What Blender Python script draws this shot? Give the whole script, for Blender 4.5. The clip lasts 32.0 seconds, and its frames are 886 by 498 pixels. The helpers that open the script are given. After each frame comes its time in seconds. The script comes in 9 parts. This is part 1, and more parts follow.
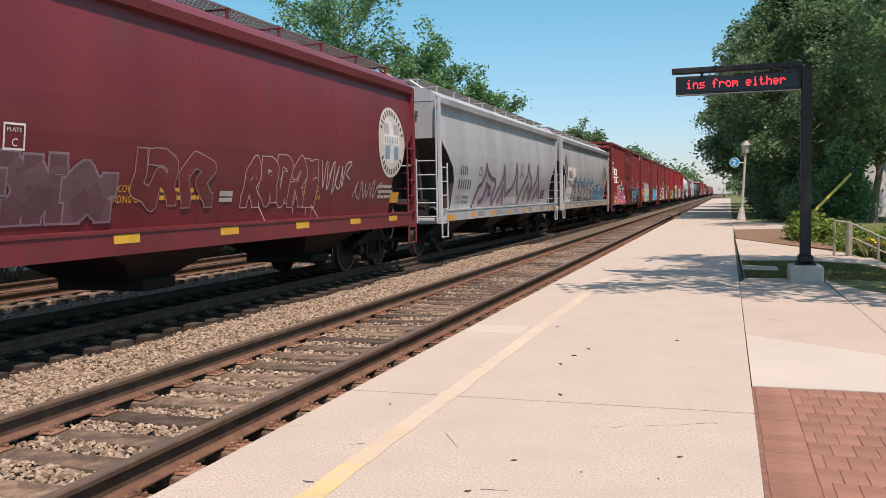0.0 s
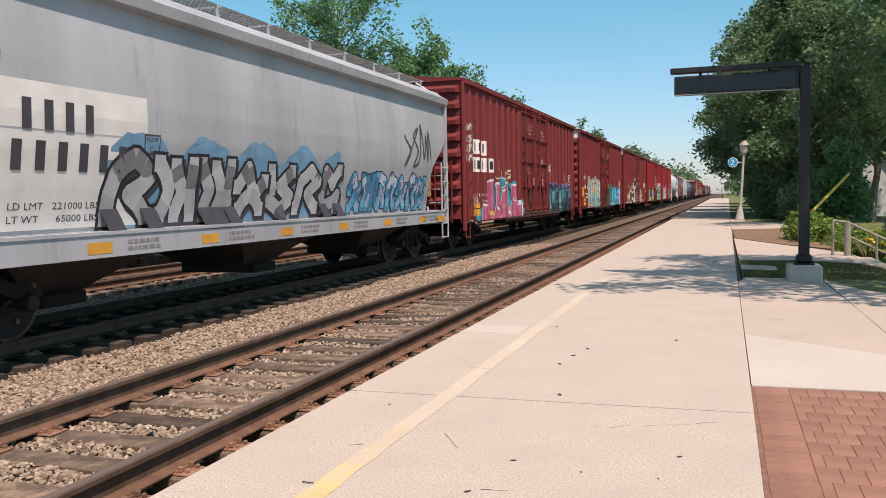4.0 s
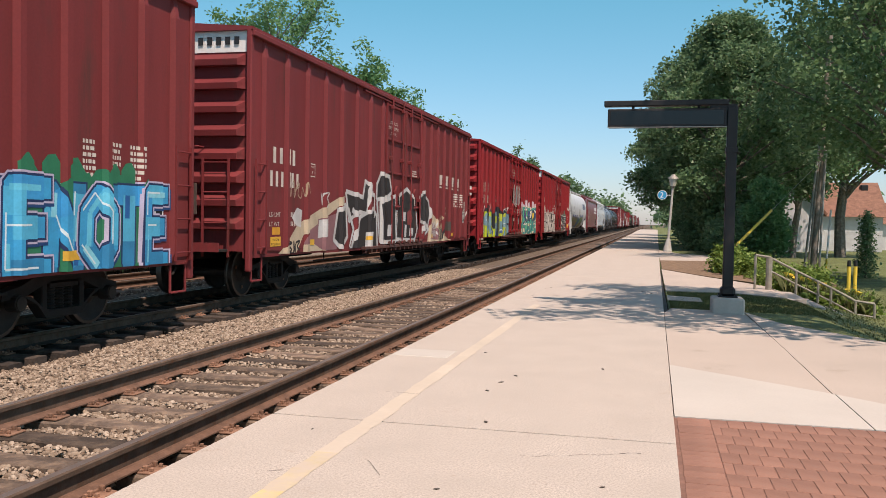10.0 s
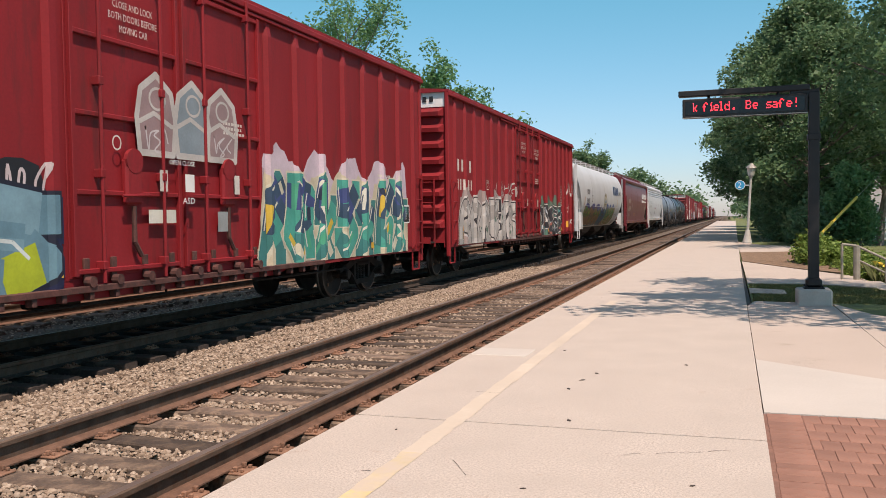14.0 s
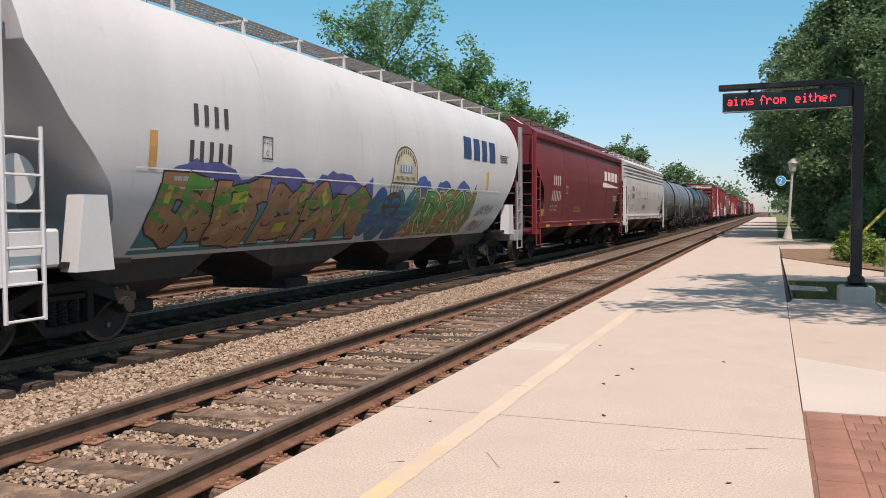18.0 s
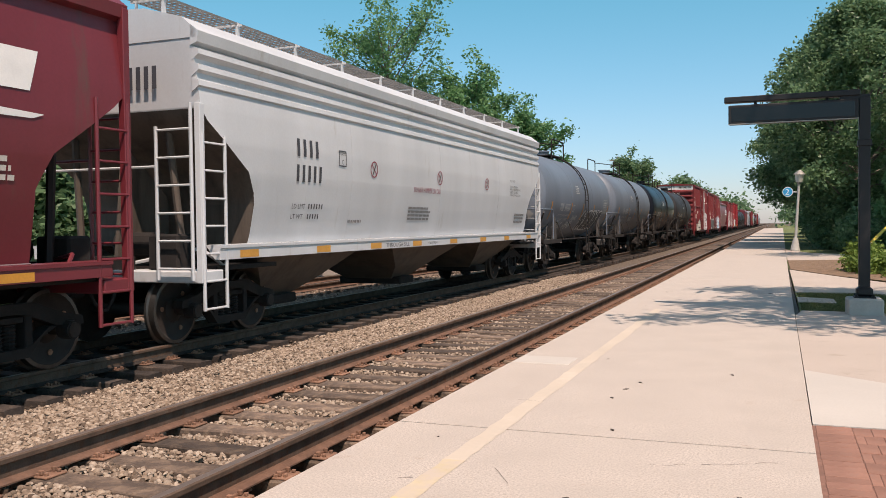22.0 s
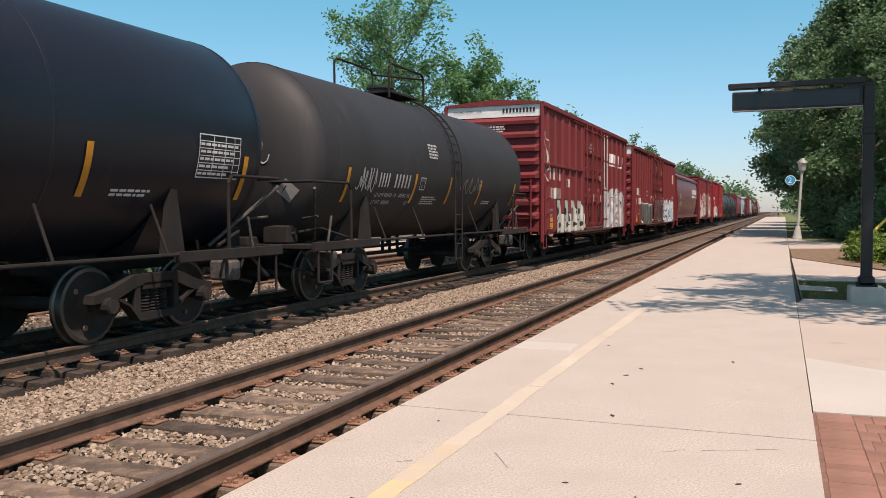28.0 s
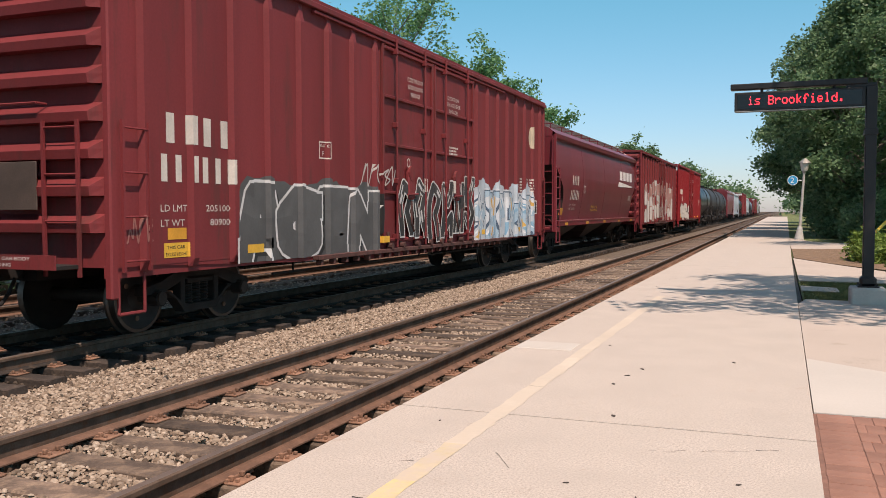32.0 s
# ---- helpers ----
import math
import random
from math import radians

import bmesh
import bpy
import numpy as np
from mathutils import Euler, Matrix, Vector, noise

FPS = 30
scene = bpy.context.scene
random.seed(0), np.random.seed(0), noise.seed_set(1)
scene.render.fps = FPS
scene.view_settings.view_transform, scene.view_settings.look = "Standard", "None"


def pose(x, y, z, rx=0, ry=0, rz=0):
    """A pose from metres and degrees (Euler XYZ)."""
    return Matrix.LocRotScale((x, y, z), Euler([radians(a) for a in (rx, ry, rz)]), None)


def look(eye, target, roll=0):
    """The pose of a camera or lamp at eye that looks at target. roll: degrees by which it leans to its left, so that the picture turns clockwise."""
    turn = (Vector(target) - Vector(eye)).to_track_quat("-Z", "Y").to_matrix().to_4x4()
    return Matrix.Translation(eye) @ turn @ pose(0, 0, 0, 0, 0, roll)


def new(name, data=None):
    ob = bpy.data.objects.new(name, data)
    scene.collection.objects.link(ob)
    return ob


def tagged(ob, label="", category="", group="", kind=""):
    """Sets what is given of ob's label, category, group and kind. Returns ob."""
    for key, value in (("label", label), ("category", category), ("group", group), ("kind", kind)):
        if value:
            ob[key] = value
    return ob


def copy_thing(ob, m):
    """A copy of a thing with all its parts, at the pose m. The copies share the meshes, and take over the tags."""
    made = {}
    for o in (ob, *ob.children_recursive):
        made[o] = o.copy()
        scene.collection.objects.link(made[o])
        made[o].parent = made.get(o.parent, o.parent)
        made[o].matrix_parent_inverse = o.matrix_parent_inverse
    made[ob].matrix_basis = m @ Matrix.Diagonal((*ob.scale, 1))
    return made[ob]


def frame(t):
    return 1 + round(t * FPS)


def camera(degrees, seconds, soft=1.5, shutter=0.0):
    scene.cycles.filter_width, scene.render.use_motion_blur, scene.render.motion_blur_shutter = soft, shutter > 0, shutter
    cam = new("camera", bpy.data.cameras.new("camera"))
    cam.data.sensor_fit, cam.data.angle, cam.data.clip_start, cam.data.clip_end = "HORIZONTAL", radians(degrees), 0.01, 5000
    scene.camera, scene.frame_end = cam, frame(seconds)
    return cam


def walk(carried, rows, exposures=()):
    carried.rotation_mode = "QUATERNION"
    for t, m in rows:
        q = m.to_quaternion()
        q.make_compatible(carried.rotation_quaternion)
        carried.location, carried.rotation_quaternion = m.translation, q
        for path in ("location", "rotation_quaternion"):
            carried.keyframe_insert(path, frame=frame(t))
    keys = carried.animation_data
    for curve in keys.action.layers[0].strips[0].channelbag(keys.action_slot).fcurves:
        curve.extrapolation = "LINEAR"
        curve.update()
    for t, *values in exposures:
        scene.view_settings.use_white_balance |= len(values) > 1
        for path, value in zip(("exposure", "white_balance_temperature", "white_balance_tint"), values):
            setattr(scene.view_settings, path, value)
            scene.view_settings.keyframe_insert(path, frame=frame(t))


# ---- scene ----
cam = camera(54.8, 32.0, 0.5)

PATH = [
    (0, (-0.25, -0.177, 1.221), (-0.875, 1.719, 1.1), -1.0),
    (0.5, (-0.254, -0.188, 1.225), (-0.875, 1.709, 1.101), -0.9),
    (1, (-0.256, -0.174, 1.219), (-0.875, 1.724, 1.096), -0.9),
    (1.5, (-0.254, -0.174, 1.223), (-0.871, 1.725, 1.102), -0.9),
    (2, (-0.247, -0.186, 1.224), (-0.867, 1.712, 1.107), -0.9),
    (2.5, (-0.249, -0.181, 1.222), (-0.872, 1.716, 1.105), -1.0),
    (3, (-0.248, -0.168, 1.219), (-0.873, 1.728, 1.1), -1.1),
    (3.5, (-0.255, -0.175, 1.22), (-0.877, 1.722, 1.1), -1.1),
    (5.5, (-0.23, -0.153, 1.217), (-0.858, 1.742, 1.092), -0.9),
    (6, (-0.206, -0.148, 1.22), (-0.838, 1.745, 1.091), -0.6),
    (6.5, (-0.214, -0.157, 1.222), (-0.837, 1.739, 1.093), -0.3),
    (7, (-0.248, -0.162, 1.219), (-0.853, 1.74, 1.089), -0.3),
    (7.5, (-0.28, -0.171, 1.223), (-0.857, 1.74, 1.099), -0.2),
    (8, (-0.25, -0.178, 1.215), (-0.769, 1.751, 1.103), 0.1),
    (8.5, (-0.257, -0.159, 1.226), (-0.767, 1.772, 1.128), 0.5),
    (9, (-0.243, -0.134, 1.232), (-0.739, 1.802, 1.15), 0.8),
    (9.5, (-0.249, -0.116, 1.23), (-0.725, 1.826, 1.158), 1.0),
    (10, (-0.252, -0.122, 1.224), (-0.725, 1.82, 1.156), 1.0),
    (10.5, (-0.25, -0.141, 1.233), (-0.722, 1.802, 1.174), 0.7),
    (11, (-0.25, -0.147, 1.233), (-0.723, 1.795, 1.183), 0.4),
    (11.5, (-0.262, -0.135, 1.227), (-0.739, 1.807, 1.185), 0.0),
    (12, (-0.265, -0.145, 1.235), (-0.757, 1.793, 1.195), -0.1),
    (12.5, (-0.273, -0.164, 1.234), (-0.834, 1.755, 1.183), -0.3),
    (13, (-0.271, -0.163, 1.232), (-0.87, 1.745, 1.174), -0.6),
    (13.5, (-0.276, -0.14, 1.227), (-0.899, 1.759, 1.164), -0.7),
    (14, (-0.283, -0.135, 1.229), (-0.918, 1.76, 1.158), -0.8),
    (14.5, (-0.289, -0.137, 1.231), (-0.938, 1.753, 1.154), -0.9),
    (16.5, (-0.294, -0.14, 1.227), (-0.973, 1.74, 1.15), 0.2),
    (17, (-0.284, -0.128, 1.219), (-0.978, 1.747, 1.138), -0.1),
    (17.5, (-0.285, -0.132, 1.222), (-0.99, 1.738, 1.137), -0.3),
    (18, (-0.282, -0.141, 1.223), (-0.995, 1.726, 1.139), -0.4),
    (18.5, (-0.286, -0.137, 1.224), (-1.0, 1.73, 1.141), -0.4),
    (19, (-0.29, -0.142, 1.225), (-1.007, 1.723, 1.148), -0.4),
    (19.5, (-0.292, -0.133, 1.231), (-1.01, 1.733, 1.16), -0.3),
    (20, (-0.29, -0.132, 1.235), (-1.012, 1.733, 1.172), -0.2),
    (20.5, (-0.283, -0.142, 1.235), (-1.011, 1.72, 1.18), -0.4),
    (21, (-0.278, -0.132, 1.231), (-1.008, 1.73, 1.181), -0.5),
    (21.5, (-0.283, -0.136, 1.231), (-1.011, 1.726, 1.18), -0.7),
    (22, (-0.285, -0.145, 1.234), (-1.012, 1.718, 1.18), -0.7),
    (22.5, (-0.275, -0.138, 1.226), (-0.996, 1.727, 1.173), -0.9),
    (23, (-0.277, -0.129, 1.225), (-0.994, 1.738, 1.169), -0.9),
    (23.5, (-0.278, -0.145, 1.23), (-0.991, 1.723, 1.169), -1.0),
    (24, (-0.279, -0.146, 1.232), (-0.994, 1.721, 1.169), -1.1),
    (24.5, (-0.281, -0.15, 1.23), (-0.998, 1.716, 1.164), -1.1),
    (25, (-0.28, -0.137, 1.229), (-1.003, 1.726, 1.158), -1.1),
    (25.5, (-0.285, -0.139, 1.229), (-1.013, 1.723, 1.158), -1.0),
    (27.5, (-0.298, -0.142, 1.222), (-1.022, 1.721, 1.141), -0.4),
    (28, (-0.29, -0.129, 1.222), (-1.02, 1.731, 1.136), -0.3),
    (28.5, (-0.287, -0.115, 1.218), (-1.016, 1.746, 1.131), -0.3),
    (29, (-0.289, -0.132, 1.224), (-1.019, 1.728, 1.135), -0.1),
    (29.5, (-0.292, -0.124, 1.221), (-1.022, 1.735, 1.131), -0.0),
    (30, (-0.296, -0.12, 1.223), (-1.03, 1.738, 1.131), -0.0),
    (30.5, (-0.292, -0.136, 1.227), (-1.028, 1.721, 1.134), -0.0),
    (31, (-0.29, -0.12, 1.222), (-1.03, 1.736, 1.13), -0.0),
    (31.5, (-0.287, -0.141, 1.229), (-1.025, 1.716, 1.137), 0.1),
    (32, (-0.286, -0.144, 1.231), (-1.02, 1.715, 1.142), -0.1),
]
walk(cam, [(t, look(eye, target, roll)) for t, eye, target, roll in PATH], exposures=[(0, 0.43, 7480, 19), (32, 0.43, 7480, 19)])

# ---------------------------------------------------------------- light
SUN = Vector((0.33, -0.36, 0.87)).normalized()
world = bpy.data.worlds.new("world")
scene.world = world
world.use_nodes = True
wn = world.node_tree.nodes
wl = world.node_tree.links
sky = wn.new("ShaderNodeTexSky")
sky.sky_type = "NISHITA"
sky.sun_disc = False
sky.sun_elevation = math.asin(SUN.z)
sky.sun_rotation = math.atan2(SUN.x, SUN.y)
sky.altitude = 200.0
sky.dust_density = 0.5
sky.ozone_density = 1.4
bg = wn["Background"]
bg.inputs["Strength"].default_value = 0.148
# summer haze: the blue deepens smoothly from the horizon to the zenith
wtc = wn.new("ShaderNodeTexCoord")
wsep = wn.new("ShaderNodeSeparateXYZ")
wl.new(wtc.outputs["Generated"], wsep.inputs["Vector"])
wramp = wn.new("ShaderNodeValToRGB")
for wk, (wp, wc) in enumerate(((0.0, (0.49, 0.545, 0.74)), (0.12, (0.44, 0.67, 0.775)), (0.32, (0.28, 0.86, 0.825)), (0.62, (0.66, 0.77, 0.72)), (1.0, (0.80, 0.80, 0.68)))):
    we = wramp.color_ramp.elements[wk] if wk < 2 else wramp.color_ramp.elements.new(wp)
    we.position, we.color = wp, (*wc, 1)
wl.new(wsep.outputs["Z"], wramp.inputs["Fac"])
wmul = wn.new("ShaderNodeMixRGB")
wmul.blend_type = "MULTIPLY"
wmul.inputs["Fac"].default_value = 1.0
wl.new(sky.outputs["Color"], wmul.inputs["Color1"])
wl.new(wramp.outputs["Color"], wmul.inputs["Color2"])
wl.new(wmul.outputs["Color"], bg.inputs["Color"])
sun_data = bpy.data.lights.new("sun", "SUN")
sun_data.energy = 3.75
sun_data.angle = radians(0.53)
sun_data.color = (1.0, 0.905, 0.835)
sun = new("sun", sun_data)
sun.matrix_world = look(SUN * 60, (0, 0, 0))


# ---------------------------------------------------------------- materials
def nodes_of(name):
    m = bpy.data.materials.new(name)
    m.use_nodes = True
    n, l = m.node_tree.nodes, m.node_tree.links
    return m, n, l, n["Principled BSDF"]


def ramp(n, stops):
    r = n.new("ShaderNodeValToRGB")
    e = r.color_ramp.elements
    while len(e) < len(stops):
        e.new(0.5)
    for k, (p, c) in enumerate(stops):
        e[k].position = p
        e[k].color = (*c, 1) if len(c) == 3 else c
    return r


def tint(c, k):
    return tuple(min(1.0, v * k) for v in c)


def surface(name, color, rough=0.6, metal=0.0, var=0.25, scale=4.0, fine=60.0, bump=0.15, depth=0.01,
            dirt=None, dirt_amount=0.0, streak=False, random=0.0, spec=0.5, coords="Object", speck=0.0):
    """Paint, metal, concrete: base colour with variation at two scales, dirt patches, relief."""
    m, n, l, p = nodes_of(name)
    tc = n.new("ShaderNodeTexCoord")
    mp = n.new("ShaderNodeMapping")
    l.new(tc.outputs[coords], mp.inputs["Vector"])
    if streak:
        mp.inputs["Scale"].default_value = (1.0, 1.0, 0.16)
    big = n.new("ShaderNodeTexNoise")
    big.inputs["Scale"].default_value = scale
    big.inputs["Detail"].default_value = 6
    l.new(mp.outputs["Vector"], big.inputs["Vector"])
    small = n.new("ShaderNodeTexNoise")
    small.inputs["Scale"].default_value = fine
    small.inputs["Detail"].default_value = 3
    l.new(tc.outputs[coords], small.inputs["Vector"])
    r1 = ramp(n, [(0.3, tint(color, 1 - var)), (0.7, tint(color, 1 + var))])
    l.new(big.outputs["Fac"], r1.inputs["Fac"])
    r2 = ramp(n, [(0.3, (1 - var * 0.7,) * 3), (0.7, (1.0,) * 3)])
    l.new(small.outputs["Fac"], r2.inputs["Fac"])
    mul = n.new("ShaderNodeMixRGB")
    mul.blend_type = "MULTIPLY"
    mul.inputs["Fac"].default_value = 1
    l.new(r1.outputs["Color"], mul.inputs["Color1"])
    l.new(r2.outputs["Color"], mul.inputs["Color2"])
    col = mul.outputs["Color"]
    if dirt:
        dn = n.new("ShaderNodeTexNoise")
        dn.inputs["Scale"].default_value = scale * 2.3
        dn.inputs["Detail"].default_value = 8
        dn.inputs["Roughness"].default_value = 0.7
        l.new(mp.outputs["Vector"], dn.inputs["Vector"])
        dr = ramp(n, [(0.62 - dirt_amount * 0.3, (0, 0, 0)), (0.78 - dirt_amount * 0.2, (1, 1, 1))])
        l.new(dn.outputs["Fac"], dr.inputs["Fac"])
        dm = n.new("ShaderNodeMixRGB")
        l.new(dr.outputs["Color"], dm.inputs["Fac"])
        l.new(col, dm.inputs["Color1"])
        dm.inputs["Color2"].default_value = (*dirt, 1)
        col = dm.outputs["Color"]
    if random:
        oi = n.new("ShaderNodeObjectInfo")
        rr = ramp(n, [(0, (1 - random,) * 3), (1, (1 + random,) * 3)])
        l.new(oi.outputs["Random"], rr.inputs["Fac"])
        rm = n.new("ShaderNodeMixRGB")
        rm.blend_type = "MULTIPLY"
        rm.inputs["Fac"].default_value = 1
        l.new(col, rm.inputs["Color1"])
        l.new(rr.outputs["Color"], rm.inputs["Color2"])
        col = rm.outputs["Color"]
    if speck:
        sn = n.new("ShaderNodeTexNoise")
        sn.inputs["Scale"].default_value = 85
        sn.inputs["Detail"].default_value = 4
        sn.inputs["Roughness"].default_value = 0.8
        l.new(tc.outputs[coords], sn.inputs["Vector"])
        sr = ramp(n, [(0.32, (1 - speck,) * 3), (0.60, (1, 1, 1))])
        l.new(sn.outputs["Fac"], sr.inputs["Fac"])
        s2 = n.new("ShaderNodeMixRGB")
        s2.blend_type = "MULTIPLY"
        l.new(big.outputs["Fac"], s2.inputs["Fac"])
        l.new(col, s2.inputs["Color1"])
        l.new(sr.outputs["Color"], s2.inputs["Color2"])
        col = s2.outputs["Color"]
    l.new(col, p.inputs["Base Color"])
    p.inputs["Roughness"].default_value = rough
    p.inputs["Metallic"].default_value = metal
    p.inputs["Specular IOR Level"].default_value = spec
    if bump:
        b = n.new("ShaderNodeBump")
        b.inputs["Strength"].default_value = bump
        b.inputs["Distance"].default_value = depth
        l.new(small.outputs["Fac"], b.inputs["Height"])
        l.new(b.outputs["Normal"], p.inputs["Normal"])
    return m


def island(name, colors, rough=0.8, bump=0.3, translucent=0.0):
    """Loose pieces in one mesh (stones, leaves): each island takes its own tone."""
    m, n, l, p = nodes_of(name)
    g = n.new("ShaderNodeNewGeometry")
    r = ramp(n, [(k / max(1, len(colors) - 1), c) for k, c in enumerate(colors)])
    l.new(g.outputs["Random Per Island"], r.inputs["Fac"])
    tc = n.new("ShaderNodeTexCoord")
    no = n.new("ShaderNodeTexNoise")
    no.inputs["Scale"].default_value = 45
    l.new(tc.outputs["Object"], no.inputs["Vector"])
    r2 = ramp(n, [(0.3, (0.75,) * 3), (0.7, (1.08,) * 3)])
    l.new(no.outputs["Fac"], r2.inputs["Fac"])
    mul = n.new("ShaderNodeMixRGB")
    mul.blend_type = "MULTIPLY"
    mul.inputs["Fac"].default_value = 1
    l.new(r.outputs["Color"], mul.inputs["Color1"])
    l.new(r2.outputs["Color"], mul.inputs["Color2"])
    l.new(mul.outputs["Color"], p.inputs["Base Color"])
    p.inputs["Roughness"].default_value = rough
    p.inputs["Specular IOR Level"].default_value = 0.3
    if translucent:
        t = n.new("ShaderNodeBsdfTranslucent")
        mixs = n.new("ShaderNodeMixShader")
        mixs.inputs["Fac"].default_value = translucent
        l.new(mul.outputs["Color"], t.inputs["Color"])
        l.new(p.outputs["BSDF"], mixs.inputs[1])
        l.new(t.outputs["BSDF"], mixs.inputs[2])
        l.new(mixs.outputs["Shader"], n["Material Output"].inputs["Surface"])
    return m


def glow(name, color, strength):
    m, n, l, p = nodes_of(name)
    p.inputs["Base Color"].default_value = (*color, 1)
    p.inputs["Emission Color"].default_value = (*color, 1)
    p.inputs["Emission Strength"].default_value = strength
    return m


M = {}
M["concrete"] = surface("platform_concrete", (0.575, 0.498, 0.431), 0.9, var=0.11, scale=2.2, fine=75, bump=0.35, depth=0.006, dirt=(0.46, 0.36, 0.29), dirt_amount=0.04, speck=0.8)
M["concrete_new"] = surface("new_concrete", (0.53, 0.484, 0.432), 0.88, var=0.07, scale=0.8, fine=60, bump=0.12, depth=0.004)
M["concrete_path"] = surface("path_concrete", (0.52, 0.435, 0.37), 0.9, var=0.10, scale=0.8, fine=45, bump=0.2, depth=0.006, dirt=(0.36, 0.29, 0.225), dirt_amount=0.12, speck=0.45)
M["joint"] = surface("joint_filler", (0.075, 0.06, 0.05), 0.95, var=0.4, scale=9)
M["yellow_line"] = surface("worn_yellow_paint", (0.66, 0.515, 0.25), 0.85, var=0.12, scale=2, fine=30, bump=0.2, depth=0.004, dirt=(0.53, 0.44, 0.36), dirt_amount=0.6)
M["yellow_faint"] = surface("nearly_worn_off_yellow_paint", (0.572, 0.489, 0.398), 0.88, var=0.10, scale=2, fine=30, bump=0.2, depth=0.004, dirt=(0.55, 0.465, 0.375), dirt_amount=0.8)
M["yellow_mid"] = surface("half_worn_yellow_paint", (0.60, 0.495, 0.32), 0.86, var=0.12, scale=2, fine=30, bump=0.2, depth=0.004, dirt=(0.53, 0.44, 0.36), dirt_amount=0.7)
M["brick"] = surface("clay_paver", (0.30, 0.15, 0.107), 0.9, var=0.18, scale=5, fine=90, bump=0.3, depth=0.004, random=0.10, dirt=(0.25, 0.15, 0.115), dirt_amount=0.3)
M["sand"] = surface("joint_sand", (0.23, 0.118, 0.086), 0.95, var=0.2, scale=20)
M["tie"] = surface("creosoted_tie", (0.135, 0.096, 0.073), 0.9, var=0.45, scale=3, fine=35, bump=0.6, depth=0.012, random=0.5, dirt=(0.25, 0.175, 0.12), dirt_amount=0.45)
# darker tie for the middle track, the train's shade painted in; also its rail feet
M["tie_shaded"] = surface("shade_darkened_tie", (0.050, 0.037, 0.030), 0.9, var=0.45, scale=3, fine=35, bump=0.6, depth=0.012, random=0.4, dirt=(0.12, 0.085, 0.062), dirt_amount=0.3)
M["rail"] = surface("rail_steel", (0.13, 0.09, 0.068), 0.95, 0.0, var=0.3, scale=5, fine=70, bump=0.2, depth=0.003, spec=0.1, dirt=(0.12, 0.055, 0.03), dirt_amount=0.35)
M["rail_head"] = surface("rail_running_band", (0.21, 0.165, 0.14), 0.5, 0.4, var=0.2, scale=3, fine=50, bump=0.05)
M["rail_base"] = surface("rail_rust", (0.165, 0.088, 0.058), 0.9, 0.0, var=0.3, scale=6, fine=60, bump=0.4, depth=0.004)
M["rust"] = surface("plate_rust", (0.235, 0.125, 0.08), 0.9, 0.0, var=0.4, scale=8, fine=80, bump=0.4, depth=0.004, random=0.25)
M["stone"] = island("ballast_stone", [(0.085, 0.060, 0.045), (0.265, 0.195, 0.142), (0.385, 0.298, 0.225), (0.15, 0.105, 0.075), (0.49, 0.395, 0.312), (0.31, 0.232, 0.172)], 0.92)
# darker copy of the ballast stone, with the shade under the train in its colour
M["stone_shaded"] = island("shade_darkened_stone", [(0.028, 0.021, 0.017), (0.055, 0.041, 0.032), (0.085, 0.064, 0.048), (0.04, 0.03, 0.023)], 0.95)
M["black_steel"] = surface("black_painted_steel", (0.012, 0.0115, 0.0125), 0.55, 0.0, var=0.25, scale=3, bump=0.05)
M["grey_steel"] = surface("galvanized_steel", (0.36, 0.34, 0.31), 0.55, 0.4, var=0.2, scale=6, bump=0.1)
M["rail_paint"] = surface("weathered_handrail", (0.31, 0.275, 0.22), 0.6, 0.1, var=0.25, scale=6, bump=0.1)
M["plinth"] = surface("plinth_concrete", (0.50, 0.45, 0.40), 0.9, var=0.12, scale=3, fine=40, bump=0.3, depth=0.008)
M["lamp_white"] = surface("lamp_post_paint", (0.50, 0.48, 0.44), 0.5, var=0.1, scale=4)
M["blue_sign"] = surface("blue_sign_face", (0.02, 0.33, 0.62), 0.4, var=0.05)
M["white"] = surface("white_lettering", (0.78, 0.76, 0.73), 0.6, var=0.08, scale=3)
M["black"] = surface("black_lettering", (0.015, 0.015, 0.017), 0.6, var=0.1)
M["yellow_guard"] = surface("yellow_plastic", (0.82, 0.56, 0.07), 0.5, var=0.08)
M["orange"] = surface("reflective_orange", (0.80, 0.30, 0.04), 0.45, var=0.15, scale=6)
M["grass"] = surface("lawn", (0.15, 0.175, 0.06), 0.95, var=0.3, scale=1.5, fine=55, bump=0.8, depth=0.04)
M["mulch"] = surface("mulch", (0.25, 0.16, 0.10), 0.95, var=0.35, scale=6, fine=50, bump=0.8, depth=0.03)
M["earth"] = surface("ground_earth", (0.13, 0.105, 0.07), 0.95, var=0.3, scale=0.6, fine=20, bump=0.6, depth=0.04)
M["gravel"] = surface("ballast_bed", (0.165, 0.125, 0.093), 0.95, var=0.35, scale=5, fine=24, bump=1.0, depth=0.05)
# darker copy of the ballast bed, likewise coloured for the train's shade
M["gravel_shaded"] = surface("shade_darkened_bed", (0.044, 0.030, 0.022), 0.95, var=0.35, scale=5, fine=24, bump=1.0, depth=0.05, spec=0.1)
M["leaf"] = island("tree_leaf", [(0.085, 0.165, 0.080), (0.145, 0.25, 0.120), (0.23, 0.36, 0.185), (0.105, 0.195, 0.094)], 0.40, translucent=0.45)
M["leaf_light"] = island("sunny_leaf", [(0.105, 0.20, 0.090), (0.16, 0.275, 0.125), (0.235, 0.365, 0.175), (0.12, 0.225, 0.102)], 0.42, translucent=0.45)
